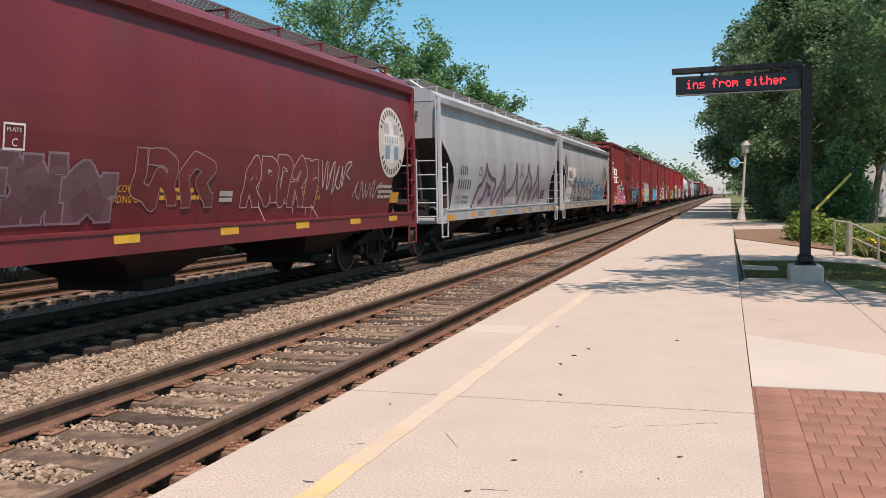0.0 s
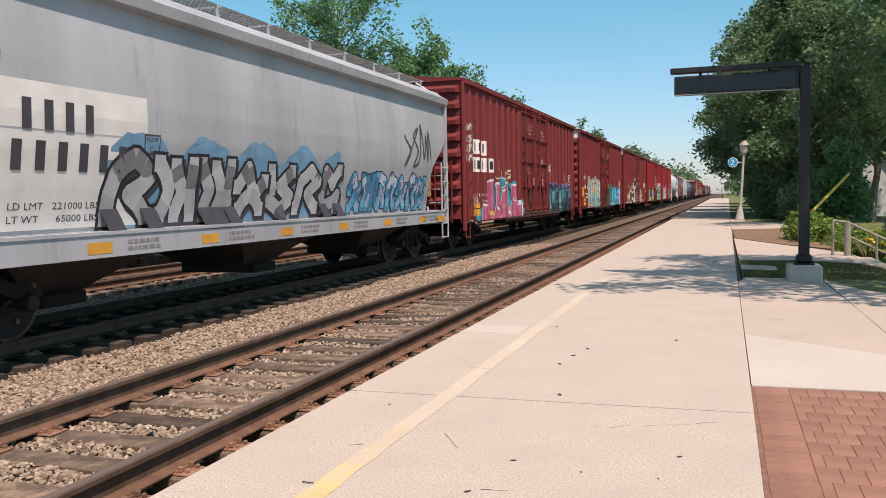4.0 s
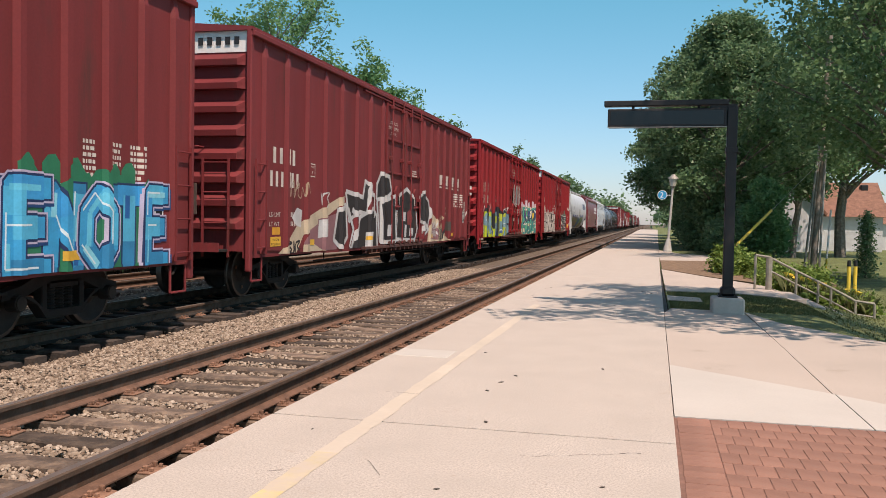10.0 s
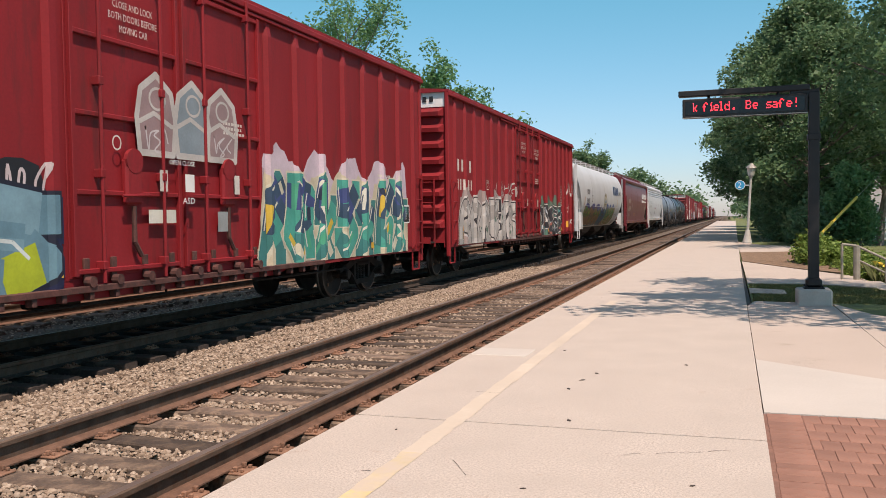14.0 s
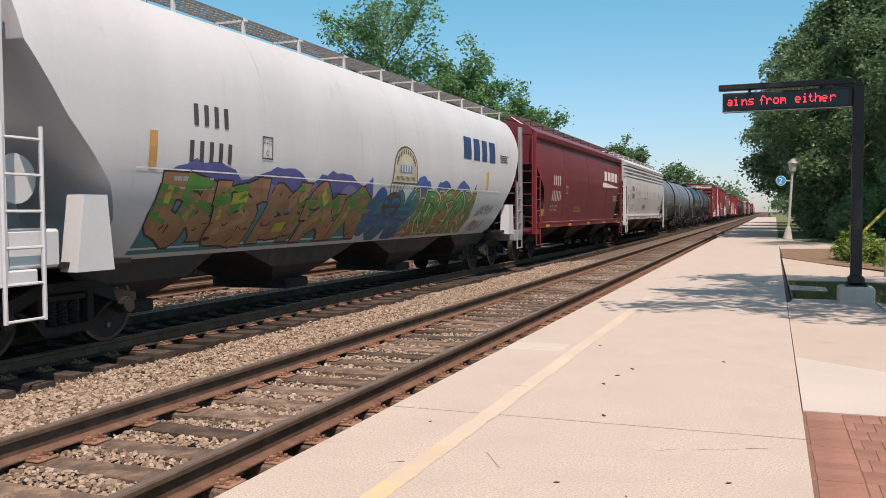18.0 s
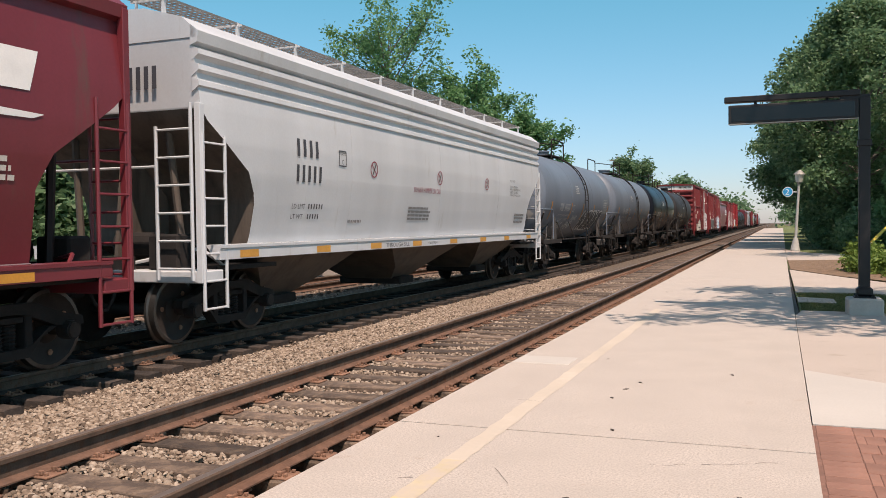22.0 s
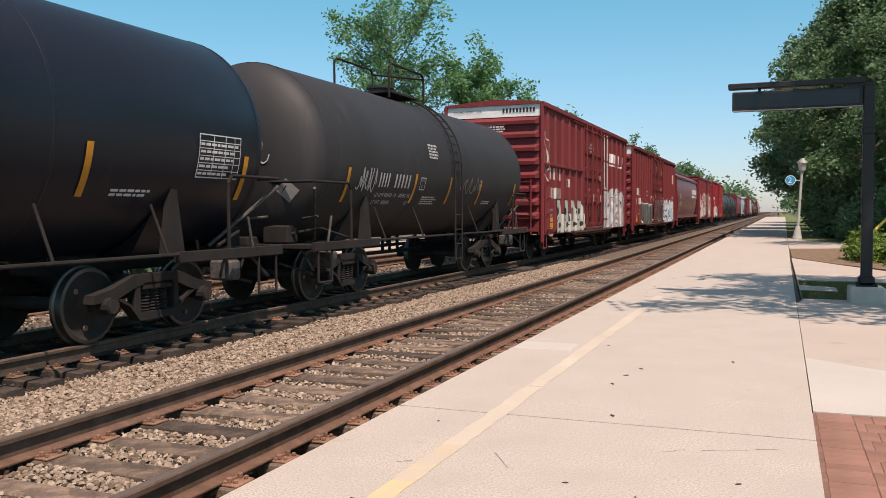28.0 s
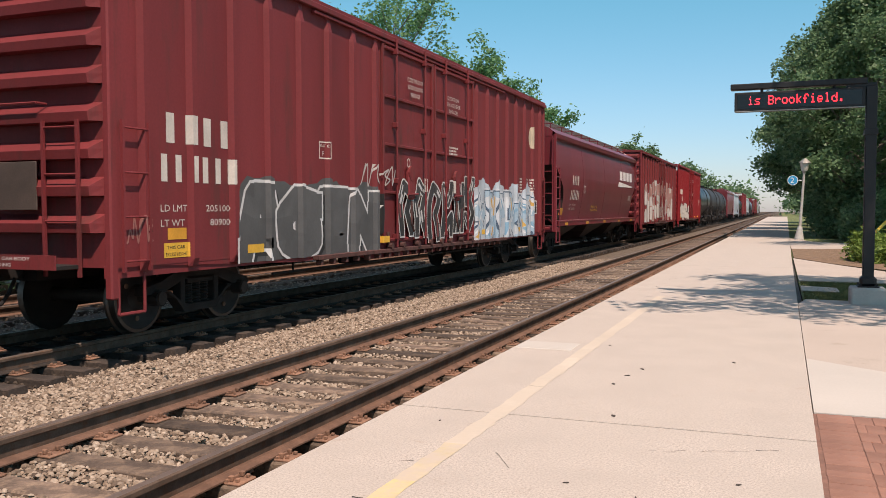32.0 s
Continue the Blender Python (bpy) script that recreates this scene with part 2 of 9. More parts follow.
M["leaf_far"] = island("far_leaf", [(0.115, 0.265, 0.115), (0.165, 0.34, 0.145), (0.23, 0.42, 0.185), (0.13, 0.29, 0.125)], 0.45, translucent=0.5)
M["hedge"] = island("shrub_leaf", [(0.10, 0.165, 0.03), (0.18, 0.27, 0.055), (0.26, 0.35, 0.085)], 0.6, translucent=0.35)
M["petal"] = surface("yellow_petal", (0.75, 0.55, 0.08), 0.6, var=0.1)
M["bark"] = surface("bark", (0.21, 0.18, 0.15), 0.95, var=0.4, scale=6, fine=25, bump=1.0, depth=0.05)
M["pole_wood"] = surface("weathered_pole", (0.27, 0.235, 0.20), 0.9, var=0.25, scale=5, fine=40, bump=0.6, depth=0.02)
M["siding"] = surface("grey_siding", (0.60, 0.60, 0.60), 0.8, var=0.1, scale=2)
M["roof_brown"] = surface("brown_shingles", (0.25, 0.125, 0.085), 0.9, var=0.25, scale=3, fine=25, bump=0.6, depth=0.03)
# rolling stock
def paint(name, c, rough=0.5, dirt=(0.10, 0.06, 0.045), amount=0.15, var=0.14, spec=0.5):
    return surface(name, c, rough, 0.0, var=var, scale=1.1, fine=30, bump=0.06, depth=0.004, dirt=dirt, dirt_amount=amount, streak=True, spec=spec)
M["maroon"] = paint("maroon_car_paint", (0.185, 0.027, 0.035), 0.38)
M["box_brown"] = paint("oxide_brown_paint", (0.205, 0.033, 0.034), 0.6, amount=0.28, dirt=(0.10, 0.032, 0.028), var=0.17, spec=0.3)
M["box_red"] = paint("red_car_paint", (0.266, 0.018, 0.023), 0.6, amount=0.24, dirt=(0.10, 0.022, 0.022), var=0.17, spec=0.3)
M["box_rust"] = paint("rust_red_paint", (0.200, 0.032, 0.035), 0.6, amount=0.3, dirt=(0.10, 0.034, 0.03), var=0.17, spec=0.3)
M["hop_grey"] = paint("light_grey_paint", (0.42, 0.44, 0.47), 0.45, dirt=(0.29, 0.29, 0.30), amount=0.2)
M["hop_white"] = paint("white_car_paint", (0.575, 0.59, 0.605), 0.42, dirt=(0.45, 0.44, 0.42), amount=0.05, var=0.06)
M["hop_cream"] = paint("pale_grey_paint", (0.57, 0.58, 0.59), 0.45, dirt=(0.42, 0.40, 0.37), amount=0.06, var=0.07)
M["tank_grey"] = paint("tank_grey_paint", (0.138, 0.165, 0.205), 0.50, dirt=(0.085, 0.095, 0.115), amount=0.1, spec=0.8)
M["tank_black"] = paint("tank_black_paint", (0.010, 0.0125, 0.020), 0.36, dirt=(0.02, 0.02, 0.022), amount=0.05, spec=0.35)
M["tank_dark"] = paint("tank_dull_black_paint", (0.032, 0.031, 0.033), 0.6, dirt=(0.05, 0.046, 0.044), amount=0.2, spec=0.35)
M["under"] = surface("underframe_grime", (0.017, 0.013, 0.0115), 0.9, var=0.4, scale=4, fine=50, bump=0.3, depth=0.006)
M["wheel"] = surface("wheel_steel", (0.034, 0.025, 0.021), 0.75, 0.1, var=0.3, scale=6, bump=0.1)
M["tread"] = surface("wheel_tread", (0.13, 0.12, 0.11), 0.45, 0.9, var=0.2, scale=5, bump=0.0)
M["grey_grime"] = surface("grimy_grey_steel", (0.10, 0.092, 0.088), 0.7, 0.1, var=0.4, scale=6, bump=0.1, dirt=(0.03, 0.024, 0.02), dirt_amount=0.5)
M["track_rust"] = surface("grimy_rusted_steel", (0.105, 0.040, 0.033), 0.85, var=0.4, scale=6, fine=40, bump=0.3, depth=0.005, dirt=(0.045, 0.026, 0.022), dirt_amount=0.4)
M["grating"] = surface("walkway_grating", (0.22, 0.21, 0.20), 0.6, 0.3, var=0.2, scale=5, bump=0.0)
M["panel_grey"] = surface("placard_brown", (0.085, 0.062, 0.052), 0.7, var=0.2, scale=4)
M["panel_wood"] = surface("placard_plywood", (0.42, 0.25, 0.10), 0.8, var=0.2, scale=4)
FLAT = {}


def flat(c, rough=0.55):
    """Spray paint or stencil paint of one colour, slightly uneven."""
    key = tuple(round(v, 3) for v in c)
    if key not in FLAT:
        FLAT[key] = surface("spray_paint", c, rough, var=0.16, scale=2.5, fine=35, bump=0.0)
    return FLAT[key]


# ---------------------------------------------------------------- mesh builder
class MB:
    def __init__(self):
        self.v, self.f, self.mi, self.mats = [], [], [], []

    def slot(self, mat):
        if mat not in self.mats:
            self.mats.append(mat)
        return self.mats.index(mat)

    def face(self, pts, mat):
        k = len(self.v)
        self.v.extend(tuple(p) for p in pts)
        self.f.append(tuple(range(k, k + len(pts))))
        self.mi.append(self.slot(mat))

    def grid(self, rows, mat, close=False):
        """Quads between successive rows of points (shared vertices)."""
        k, w, s = len(self.v), len(rows[0]), self.slot(mat)
        for r in rows:
            self.v.extend(tuple(p) for p in r)
        for i in range(len(rows) - 1):
            for j in range(w if close else w - 1):
                a, b = k + i * w + j, k + i * w + (j + 1) % w
                self.f.append((a, b, b + w, a + w))
                self.mi.append(s)

    def box(self, x0, y0, z0, x1, y1, z1, mat, bev=0.0):
        """Box; with bev, its edges are chamfered."""
        if bev <= 0:
            P = [(x0, y0, z0), (x1, y0, z0), (x1, y1, z0), (x0, y1, z0), (x0, y0, z1), (x1, y0, z1), (x1, y1, z1), (x0, y1, z1)]
            k, s = len(self.v), self.slot(mat)
            self.v.extend(P)
            for q in ((0, 3, 2, 1), (4, 5, 6, 7), (0, 1, 5, 4), (1, 2, 6, 5), (2, 3, 7, 6), (3, 0, 4, 7)):
                self.f.append(tuple(k + i for i in q))
                self.mi.append(s)
            return
        b = bev
        rows = []
        for z, i in ((z0, b), (z0 + b, 0), (z1 - b, 0), (z1, b)):
            c = b
            rows.append([(x0 + c, y0 + i, z), (x1 - c, y0 + i, z), (x1 - i, y0 + c, z), (x1 - i, y1 - c, z),
                         (x1 - c, y1 - i, z), (x0 + c, y1 - i, z), (x0 + i, y1 - c, z), (x0 + i, y0 + c, z)])
        self.grid(rows, mat, True)
        self.face(list(reversed(rows[0])), mat)
        self.face(rows[-1], mat)

    def tube(self, a, b, r, mat, n=8, r2=None, caps=True):
        a, b = Vector(a), Vector(b)
        d = (b - a).normalized()
        s = d.orthogonal().normalized()
        t = d.cross(s)
        r2 = r if r2 is None else r2
        rows = [[p + (s * math.cos(2 * math.pi * k / n) + t * math.sin(2 * math.pi * k / n)) * q for k in range(n)] for p, q in ((a, r), (b, r2))]
        self.grid(rows, mat, True)
        if caps:
            self.face(list(reversed(rows[0])), mat)
            self.face(rows[1], mat)

    def pipe(self, pts, r, mat, n=6):
        for a, b in zip(pts, pts[1:]):
            self.tube(a, b, r, mat, n)

    def prism(self, poly, axis, a, b, mat):
        """Polygon of 2D points extruded along an axis from a to b."""
        def P(p, h):
            return {"x": (h, p[0], p[1]), "y": (p[0], h, p[1]), "z": (p[0], p[1], h)}[axis]
        A, B = [P(p, a) for p in poly], [P(p, b) for p in poly]
        self.grid([A, B], mat, True)
        self.face(A if axis == "y" else list(reversed(A)), mat)
        self.face(list(reversed(B)) if axis == "y" else B, mat)

    def mesh(self, name, smooth=False):
        me = bpy.data.meshes.new(name)
        me.from_pydata(self.v, [], self.f)
        for m in self.mats:
            me.materials.append(m)
        me.polygons.foreach_set("material_index", self.mi)
        if smooth:
            me.polygons.foreach_set("use_smooth", [True] * len(self.f))
        me.update()
        bm = bmesh.new()
        bm.from_mesh(me)
        bmesh.ops.recalc_face_normals(bm, faces=bm.faces)
        bm.to_mesh(me)
        bm.free()
        if smooth:
            me.set_sharp_from_angle(angle=radians(38))
        return me


def part(name, mb, parent=None, label="", smooth=False, at=None):
    """One mesh object, under a thing or a part."""
    ob = new(name, mb.mesh(name, smooth) if isinstance(mb, MB) else mb)
    if parent is not None:
        ob.parent = parent
    if at is not None:
        ob.matrix_basis = at
    if label:
        tagged(ob, label)
    return ob


def thing(name, label, category, group="", kind="", at=None):
    ob = new(name)
    ob.empty_display_size = 0.3
    if at is not None:
        ob.matrix_basis = at
    return tagged(ob, label, category, group, kind)


def raw_mesh(name, verts, faces, mat):
    """Large loose mesh from numpy arrays: verts (n,3), faces (m,k)."""
    me = bpy.data.meshes.new(name)
    n, (m, k) = len(verts), faces.shape
    me.vertices.add(n)
    me.vertices.foreach_set("co", verts.astype(np.float32).ravel())
    me.loops.add(m * k)
    me.loops.foreach_set("vertex_index", faces.astype(np.int32).ravel())
    me.polygons.add(m)
    me.polygons.foreach_set("loop_start", np.arange(0, m * k, k, dtype=np.int32))
    me.polygons.foreach_set("loop_total", np.full(m, k, dtype=np.int32))
    me.materials.append(mat)
    me.update(calc_edges=True)
    return me


# ---------------------------------------------------------------- ground and tracks
NEAR_X, NEAR_Z = -4.18, -0.22      # centre and top of rail of the track beside the platform
MID_X, MID_Z = -8.75, -0.33        # the track that carries the freight train
FAR_X, FAR_Z = -13.2, -0.36        # the track behind the train
rng = np.random.default_rng(7)

ground = MB()
ground.face([(-900, -300, -1.02), (900, -300, -1.02), (900, 1500, -1.02), (-900, 1500, -1.02)], M["earth"])
tagged(part("ground", ground), "brown earth ground that reaches the horizon", "ground", kind="structure")


def ballast_z(x):
    """Height of the ballast bed across the tracks."""
    xs = [-17.5, -15.2, -11.4, -10.9, -7.3, -6.6, -5.6, -2.6]
    zs = [-1.0, -0.63, -0.60, -0.60, -0.615, -0.57, -0.50, -0.50]
    return np.interp(x, xs, zs)


bed = MB()
xs = [-17.5, -16.4, -15.2, -13.2, -11.4, -10.9, -9, -7.3, -6.9, -6.6, -6.1, -5.6, -4.2, -2.45]
ys = [-60, -8, 60, 160, 400, 1200]
bed.grid([[(x, y, float(ballast_z(x)) - 0.03) for x in xs] for y in ys], M["gravel"])
tagged(part("ballast_bed", bed, smooth=True), "grey-brown crushed stone ballast bed under the tracks", "ballast", kind="structure")


# dark strip just above the bed that paints the shade under the train
shade_strip = MB()
shade_strip.grid([[(x, y, float(ballast_z(x)) - 0.024) for x in (-10.15, -9, -7.22)] for y in ys], M["gravel_shaded"])
tagged(part("track_bed_middle", shade_strip), "ballast bed of the busy middle track, coloured dark as train shade", "ballast", kind="structure")


def rail_mesh(length, foot="rail_base"):
    """A rail along y from 0: foot, web, head; the head's top carries the bright running band."""
    m = MB()
    half = [(0.07, -0.17), (0.07, -0.16), (0.018, -0.145), (0.010, -0.135), (0.010, -0.050), (0.036, -0.038), (0.037, -0.010), (0.030, -0.002), (0.027, 0.0)]
    section = half + [(-x, z) for x, z in reversed(half)]
    m.grid([[(x, y, z) for x, z in section] for y in (0, length)], M["rail"], True)
    base, band = m.slot(M[foot]), m.slot(M["rail_head"])
    for k in (0, 1, 2, 14, 15, 16, 17):
        m.mi[k] = base
    m.mi[8] = band
    for y in (0, length):
        m.face([(x, y, z) for x, z in section], M["rail"])
    return m


def tie_mesh(seed, wood="tie"):
    r = random.Random(seed)
    m = MB()
    w, h, hl = 0.115, 0.17, 1.30
    rows = []
    for k in range(9):
        x = -hl + 2 * hl * k / 8
        j = [r.uniform(-0.006, 0.006) for _ in range(4)]
        rows.append([(x, -w + j[0], -h), (x, w + j[1], -h), (x, w + j[1], -0.012 + j[2]), (x, w - 0.012, j[2]), (x, -w + 0.012, j[3]), (x, -w + j[0], -0.012 + j[3])])
    m.grid(rows, M[wood], True)
    m.face(rows[0], M[wood])
    m.face(list(reversed(rows[-1])), M[wood])
    return m.mesh("tie")


def plate_mesh():
    m = MB()
    m.box(-0.18, -0.09, 0.0, 0.18, 0.09, 0.018, M["rust"], 0.006)
    for sx in (-1, 1):
        m.box(sx * 0.085 - 0.012, -0.085, 0.016, sx * 0.085 + 0.012, 0.085, 0.032, M["rust"])
        for y in (-0.055, 0.05):
            m.box(sx * 0.10 - 0.016, y - 0.014, 0.018, sx * 0.10 + 0.016, y + 0.014, 0.052, M["rust"], 0.005)
            m.box(sx * 0.145 - 0.012, y - 0.012, 0.018, sx * 0.145 + 0.012, y + 0.012, 0.040, M["rust"], 0.004)
    return m.mesh("tie_plate")


TIES = {wood: [tie_mesh(s, wood) for s in range(6)] for wood in ("tie", "tie_shaded")}
PLATE = plate_mesh()


def track(name, cx, tor, label, y0, count, far, plates, spacing=0.515, shift=0.0, wood="tie", foot="rail_base"):
    root = thing(name, label, "railway track", kind="structure", at=pose(cx, 0, tor))
    for sx in (-1, 1):
        part("rail", rail_mesh(1160, foot), root, "dark rusty steel rail with a worn bright head", at=pose(sx * 0.7525, -60, 0))
    r = random.Random(name)
    for k in range(count):
        y = y0 + k * spacing + r.uniform(-0.012, 0.012)
        t = part("tie", TIES[wood][r.randrange(6)], root, at=pose(shift + r.uniform(-0.05, 0.05), y, -0.19 + r.uniform(-0.008, 0.004), 0, 0, r.uniform(-1.2, 1.2)))
        if k < plates:
            for sx in (-1, 1):
                part("tie_plate", PLATE, t, at=pose(sx * 0.7525 - t.location.x, 0, 0.002))
    rest = MB()
    y = y0 + count * spacing
    while y < far:
        rest.box(-1.3 + r.uniform(-0.05, 0.05), y - 0.115, -0.36, 1.3 + r.uniform(-0.05, 0.05), y + 0.115, -0.19, M["tie"])
        y += spacing
    tagged(part("far_ties", rest, root), "row of weathered timber ties in the distance", kind="stuff")
    return root


track("track_near", NEAR_X, NEAR_Z, "empty railway track with dark timber ties beside the platform", -2.0, 150, 330, 70)
track("track_middle", MID_X, MID_Z, "railway track under the passing freight train", 1.0, 110, 300, 36, shift=0.09, wood="tie_shaded", foot="tie_shaded")
track("track_far", FAR_X, FAR_Z, "railway track behind the freight train", 8.0, 70, 200, 0)


def scatter_stones(name, spots, label, mat="stone"):
    """Crushed stones, each a small irregular lump, in one mesh."""
    n = len(spots)
    ang = np.arange(5) * math.pi * 0.4
    ring = np.stack([np.cos(ang), np.sin(ang), np.full(5, -0.35)], -1)
    cap = np.stack([0.62 * np.cos(ang + 0.4), 0.62 * np.sin(ang + 0.4), np.full(5, 0.62)], -1)
    lump = np.concatenate([ring, cap])
    tri = np.array([t for i in range(5) for t in ((i, (i + 1) % 5, 5 + i), ((i + 1) % 5, 5 + (i + 1) % 5, 5 + i))] + [(5, 6, 7), (5, 7, 8), (5, 8, 9)])
    size = rng.uniform(0.011, 0.027, n)[:, None, None] * np.stack([rng.uniform(0.9, 1.5, n), rng.uniform(0.7, 1.0, n), rng.uniform(0.55, 0.9, n)], -1)[:, None, :]
    v = lump[None] * (1 + rng.uniform(-0.2, 0.2, (n, 10, 3))) * size
    a, b = rng.uniform(0, 6.283, n), rng.uniform(-0.6, 0.6, n)
    ca, sa, cb, sb = np.cos(a), np.sin(a), np.cos(b), np.sin(b)
    x, y, z = v[..., 0].copy(), v[..., 1].copy(), v[..., 2].copy()
    y2, z2 = y * cb[:, None] - z * sb[:, None], y * sb[:, None] + z * cb[:, None]
    v[..., 0], v[..., 1], v[..., 2] = x * ca[:, None] - y2 * sa[:, None], x * sa[:, None] + y2 * ca[:, None], z2
    v += spots[:, None, :]
    f = tri[None] + (np.arange(n) * 10)[:, None, None]
    ob = new(name, raw_mesh(name, v.reshape(-1, 3), f.reshape(-1, 3), M[mat]))
    return tagged(ob, label, "gravel", kind="stuff")


def spots_in(n, x0, x1, y0, y1, lift, power=1.0):
    x = rng.uniform(x0, x1, n)
    y = y0 + (y1 - y0) * rng.uniform(0, 1, n) ** power
    z = ballast_z(x) + rng.uniform(-0.02, lift, n) + 0.022 * np.sin(x * 3.1 + y * 0.7) * np.sin(y * 1.9)
    return np.stack([x, y, z], -1)


shoulder = spots_in(66000, -7.40, -5.5, 4.2, 30.0, 0.04, 1.5)
shoulder[:, 2] += np.where(shoulder[:, 0] > -7.1, 0.02, 0.0)
scatter_stones("ballast_between_tracks", shoulder, "loose pale crushed stone heaped between the two tracks")
crib = spots_in(62000, -5.55, -3.48, 2.5, 28.0, 0.035, 1.5)
crib = crib[(np.abs((crib[:, 1] + 2.0 + 0.2575) % 0.515 - 0.2575) > 0.125) & (np.abs(crib[:, 0] + 4.935) > 0.08)]
crib[:, 2] = np.maximum(crib[:, 2], -0.51) + 0.045
scatter_stones("ballast_in_track", crib, "pale crushed stone between the ties")
edge = spots_in(13000, -3.35, -2.55, 2.2, 26.0, 0.03, 1.5)
edge = edge[np.abs((edge[:, 1] + 2.0 + 0.2575) % 0.515 - 0.2575) > 0.115]
scatter_stones("ballast_along_platform", edge, "crushed stone between the rail and the platform edge")
# stones under the train, in the tone that has shade painted in
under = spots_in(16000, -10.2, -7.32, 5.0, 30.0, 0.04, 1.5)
scatter_stones("ballast_under_train", under, "crushed stone between the middle rails, coloured dark as train shade", "stone_shaded")
beyond = spots_in(15000, -16.0, -10.2, 7.0, 40.0, 0.06, 1.3)
scatter_stones("ballast_behind_train", beyond, "sunlit crushed stone on the far side of the train")

# ---------------------------------------------------------------- platform
platform = thing("platform", "pale concrete station platform with a worn yellow line", "platform", kind="structure")
EDGE, JOINT = -2.52, -0.05


def jx(y):
    """The long joint drifts slightly away from the edge."""
    return -0.105 + 0.0042 * y if y < 24 else -0.004 + 0.006 * (y - 24)


slab_y = [-6.0, 4.78, 19.6, 34.5, 52.0, 75.0, 110.0, 180.0]
for a, b in zip(slab_y, slab_y[1:]):
    m = MB()
    g = 0.012
    e = 0.003
    q = 0.004
    top = [(EDGE, a + g), (jx(a) - q, a + g), (jx(b) - q, b - g), (EDGE, b - g)]
    inner = [(EDGE + e, a + g + e, 0.0), (jx(a) - q - e, a + g + e, 0.0), (jx(b) - q - e, b - g - e, 0.0), (EDGE + e, b - g - e, 0.0)]
    m.face(inner, M["concrete"])
    m.grid([inner, [(x, y, -e) for x, y in top], [(x, y, -0.60) for x, y in top]], M["concrete"], True)
    part("slab", m, platform)
base = MB()
base.box(EDGE + 0.03, -6, -0.6, -0.098, 9.3, -0.008, M["joint"])
base.box(EDGE + 0.03, 9.3, -0.6, 0.0, 180, -0.008, M["joint"])
part("joint_bed", base, platform, "dark sunken joints between slabs")
line = MB()
lr = random.Random(9)
edge_l = [-1.925 + lr.uniform(-0.007, 0.009) for k in range(141)]
edge_r = [-1.805 + lr.uniform(-0.010, 0.006) for k in range(141)]
for k in range(140):
    a, b = -3.0 + k * 0.11, -2.89 + k * 0.11
    line.face([(edge_l[k], a, 0.002), (edge_r[k], a, 0.002), (edge_r[k + 1], b, 0.002), (edge_l[k + 1], b, 0.002)], M["yellow_line"] if k < 58 else M["yellow_mid"] if k < 64 else M["yellow_faint"])
part("yellow_line", line, platform, "faded yellow painted safety line")
def crack(y0, x0, x1, seed, tilt=0.0):
    """A hairline crack that wanders across a slab."""
    q = random.Random(seed)
    n = max(4, int(abs(x1 - x0) / 0.035))
    pts = [(x0 + (x1 - x0) * k / n, y0 + tilt * k / n + q.uniform(-0.018, 0.018)) for k in range(n + 1)]
    wid = [q.uniform(0.0008, 0.003) for k in range(n + 1)]
    c = MB()
    for k in range(n):
        if q.random() < 0.85:
            (xa, ya), (xb, yb) = pts[k], pts[k + 1]
            c.face([(xa, ya - wid[k], 0.0022), (xb, yb - wid[k + 1], 0.0022), (xb, yb + wid[k + 1], 0.0022), (xa, ya + wid[k], 0.0022)], M["joint"])
    part("crack", c, platform, "dark hairline crack")


crack(3.20, -1.33, -1.06, 1)
crack(4.26, -0.90, -0.24, 2, 0.26)
crack(5.64, -2.06, -1.80, 3)
crack(3.62, -2.05, -1.95, 5, 0.05)
crack(3.95, -1.62, -1.48, 6, -0.2)
patch = MB()
patch.box(-2.50, 7.22, -0.02, -1.99, 7.62, 0.005, M["concrete_new"], 0.004)
part("repair_patch", patch, platform, "lighter repair patch at the platform edge")

# concrete apron, new white slab and clay pavers on the right
apron = thing("apron", "concrete apron joining the platform and the footpath", "pavement", kind="structure")
m = MB()
for poly, mat, z in (
    ([(jx(7.5) + 0.002, 7.53), (1.06, 6.615), (1.06, 9.33), (1.02, 12.6), (0.05, 12.7), (jx(12) + 0.002, 12.0)], M["concrete_path"], 0.0),
    ([(1.070, 6.60), (1.40, 6.29), (4.2, 3.6), (6.0, 3.6), (6.0, 9.0), (2.25, 9.75), (1.35, 11.3), (1.05, 12.55), (1.065, 9.33)], M["concrete_path"], 0.0),
    ([(jx(5.5) + 0.002, 5.475), (1.085, 5.475), (1.075, 6.585), (jx(7.5) + 0.002, 7.515)], M["concrete_new"], 0.003),
    ([(1.094, 5.475), (2.15, 5.475), (1.40, 6.27), (1.084, 6.575)], M["concrete_new"], 0.003),
):
    p = MB()
    p.prism(poly, "z", -0.2, z, mat)
    part("slab", p, apron, "bright new concrete slab" if mat is M["concrete_new"] else "")
pavers = thing("brick_paving", "red clay brick paving in running bond beside the platform", "brick paving", kind="structure")
m = MB()
m.box(jx(3) - 0.0, -3.0, -0.30, 6.0, 5.468, -0.004, M["sand"])
part("sand_bed", m, pavers)
b = MB()
b.box(-0.048, -0.098, -0.05, 0.048, 0.098, 0.0, M["brick"], 0.002)
BRICK = b.mesh("brick")
r = random.Random(5)
laid = 0
rest = MB()
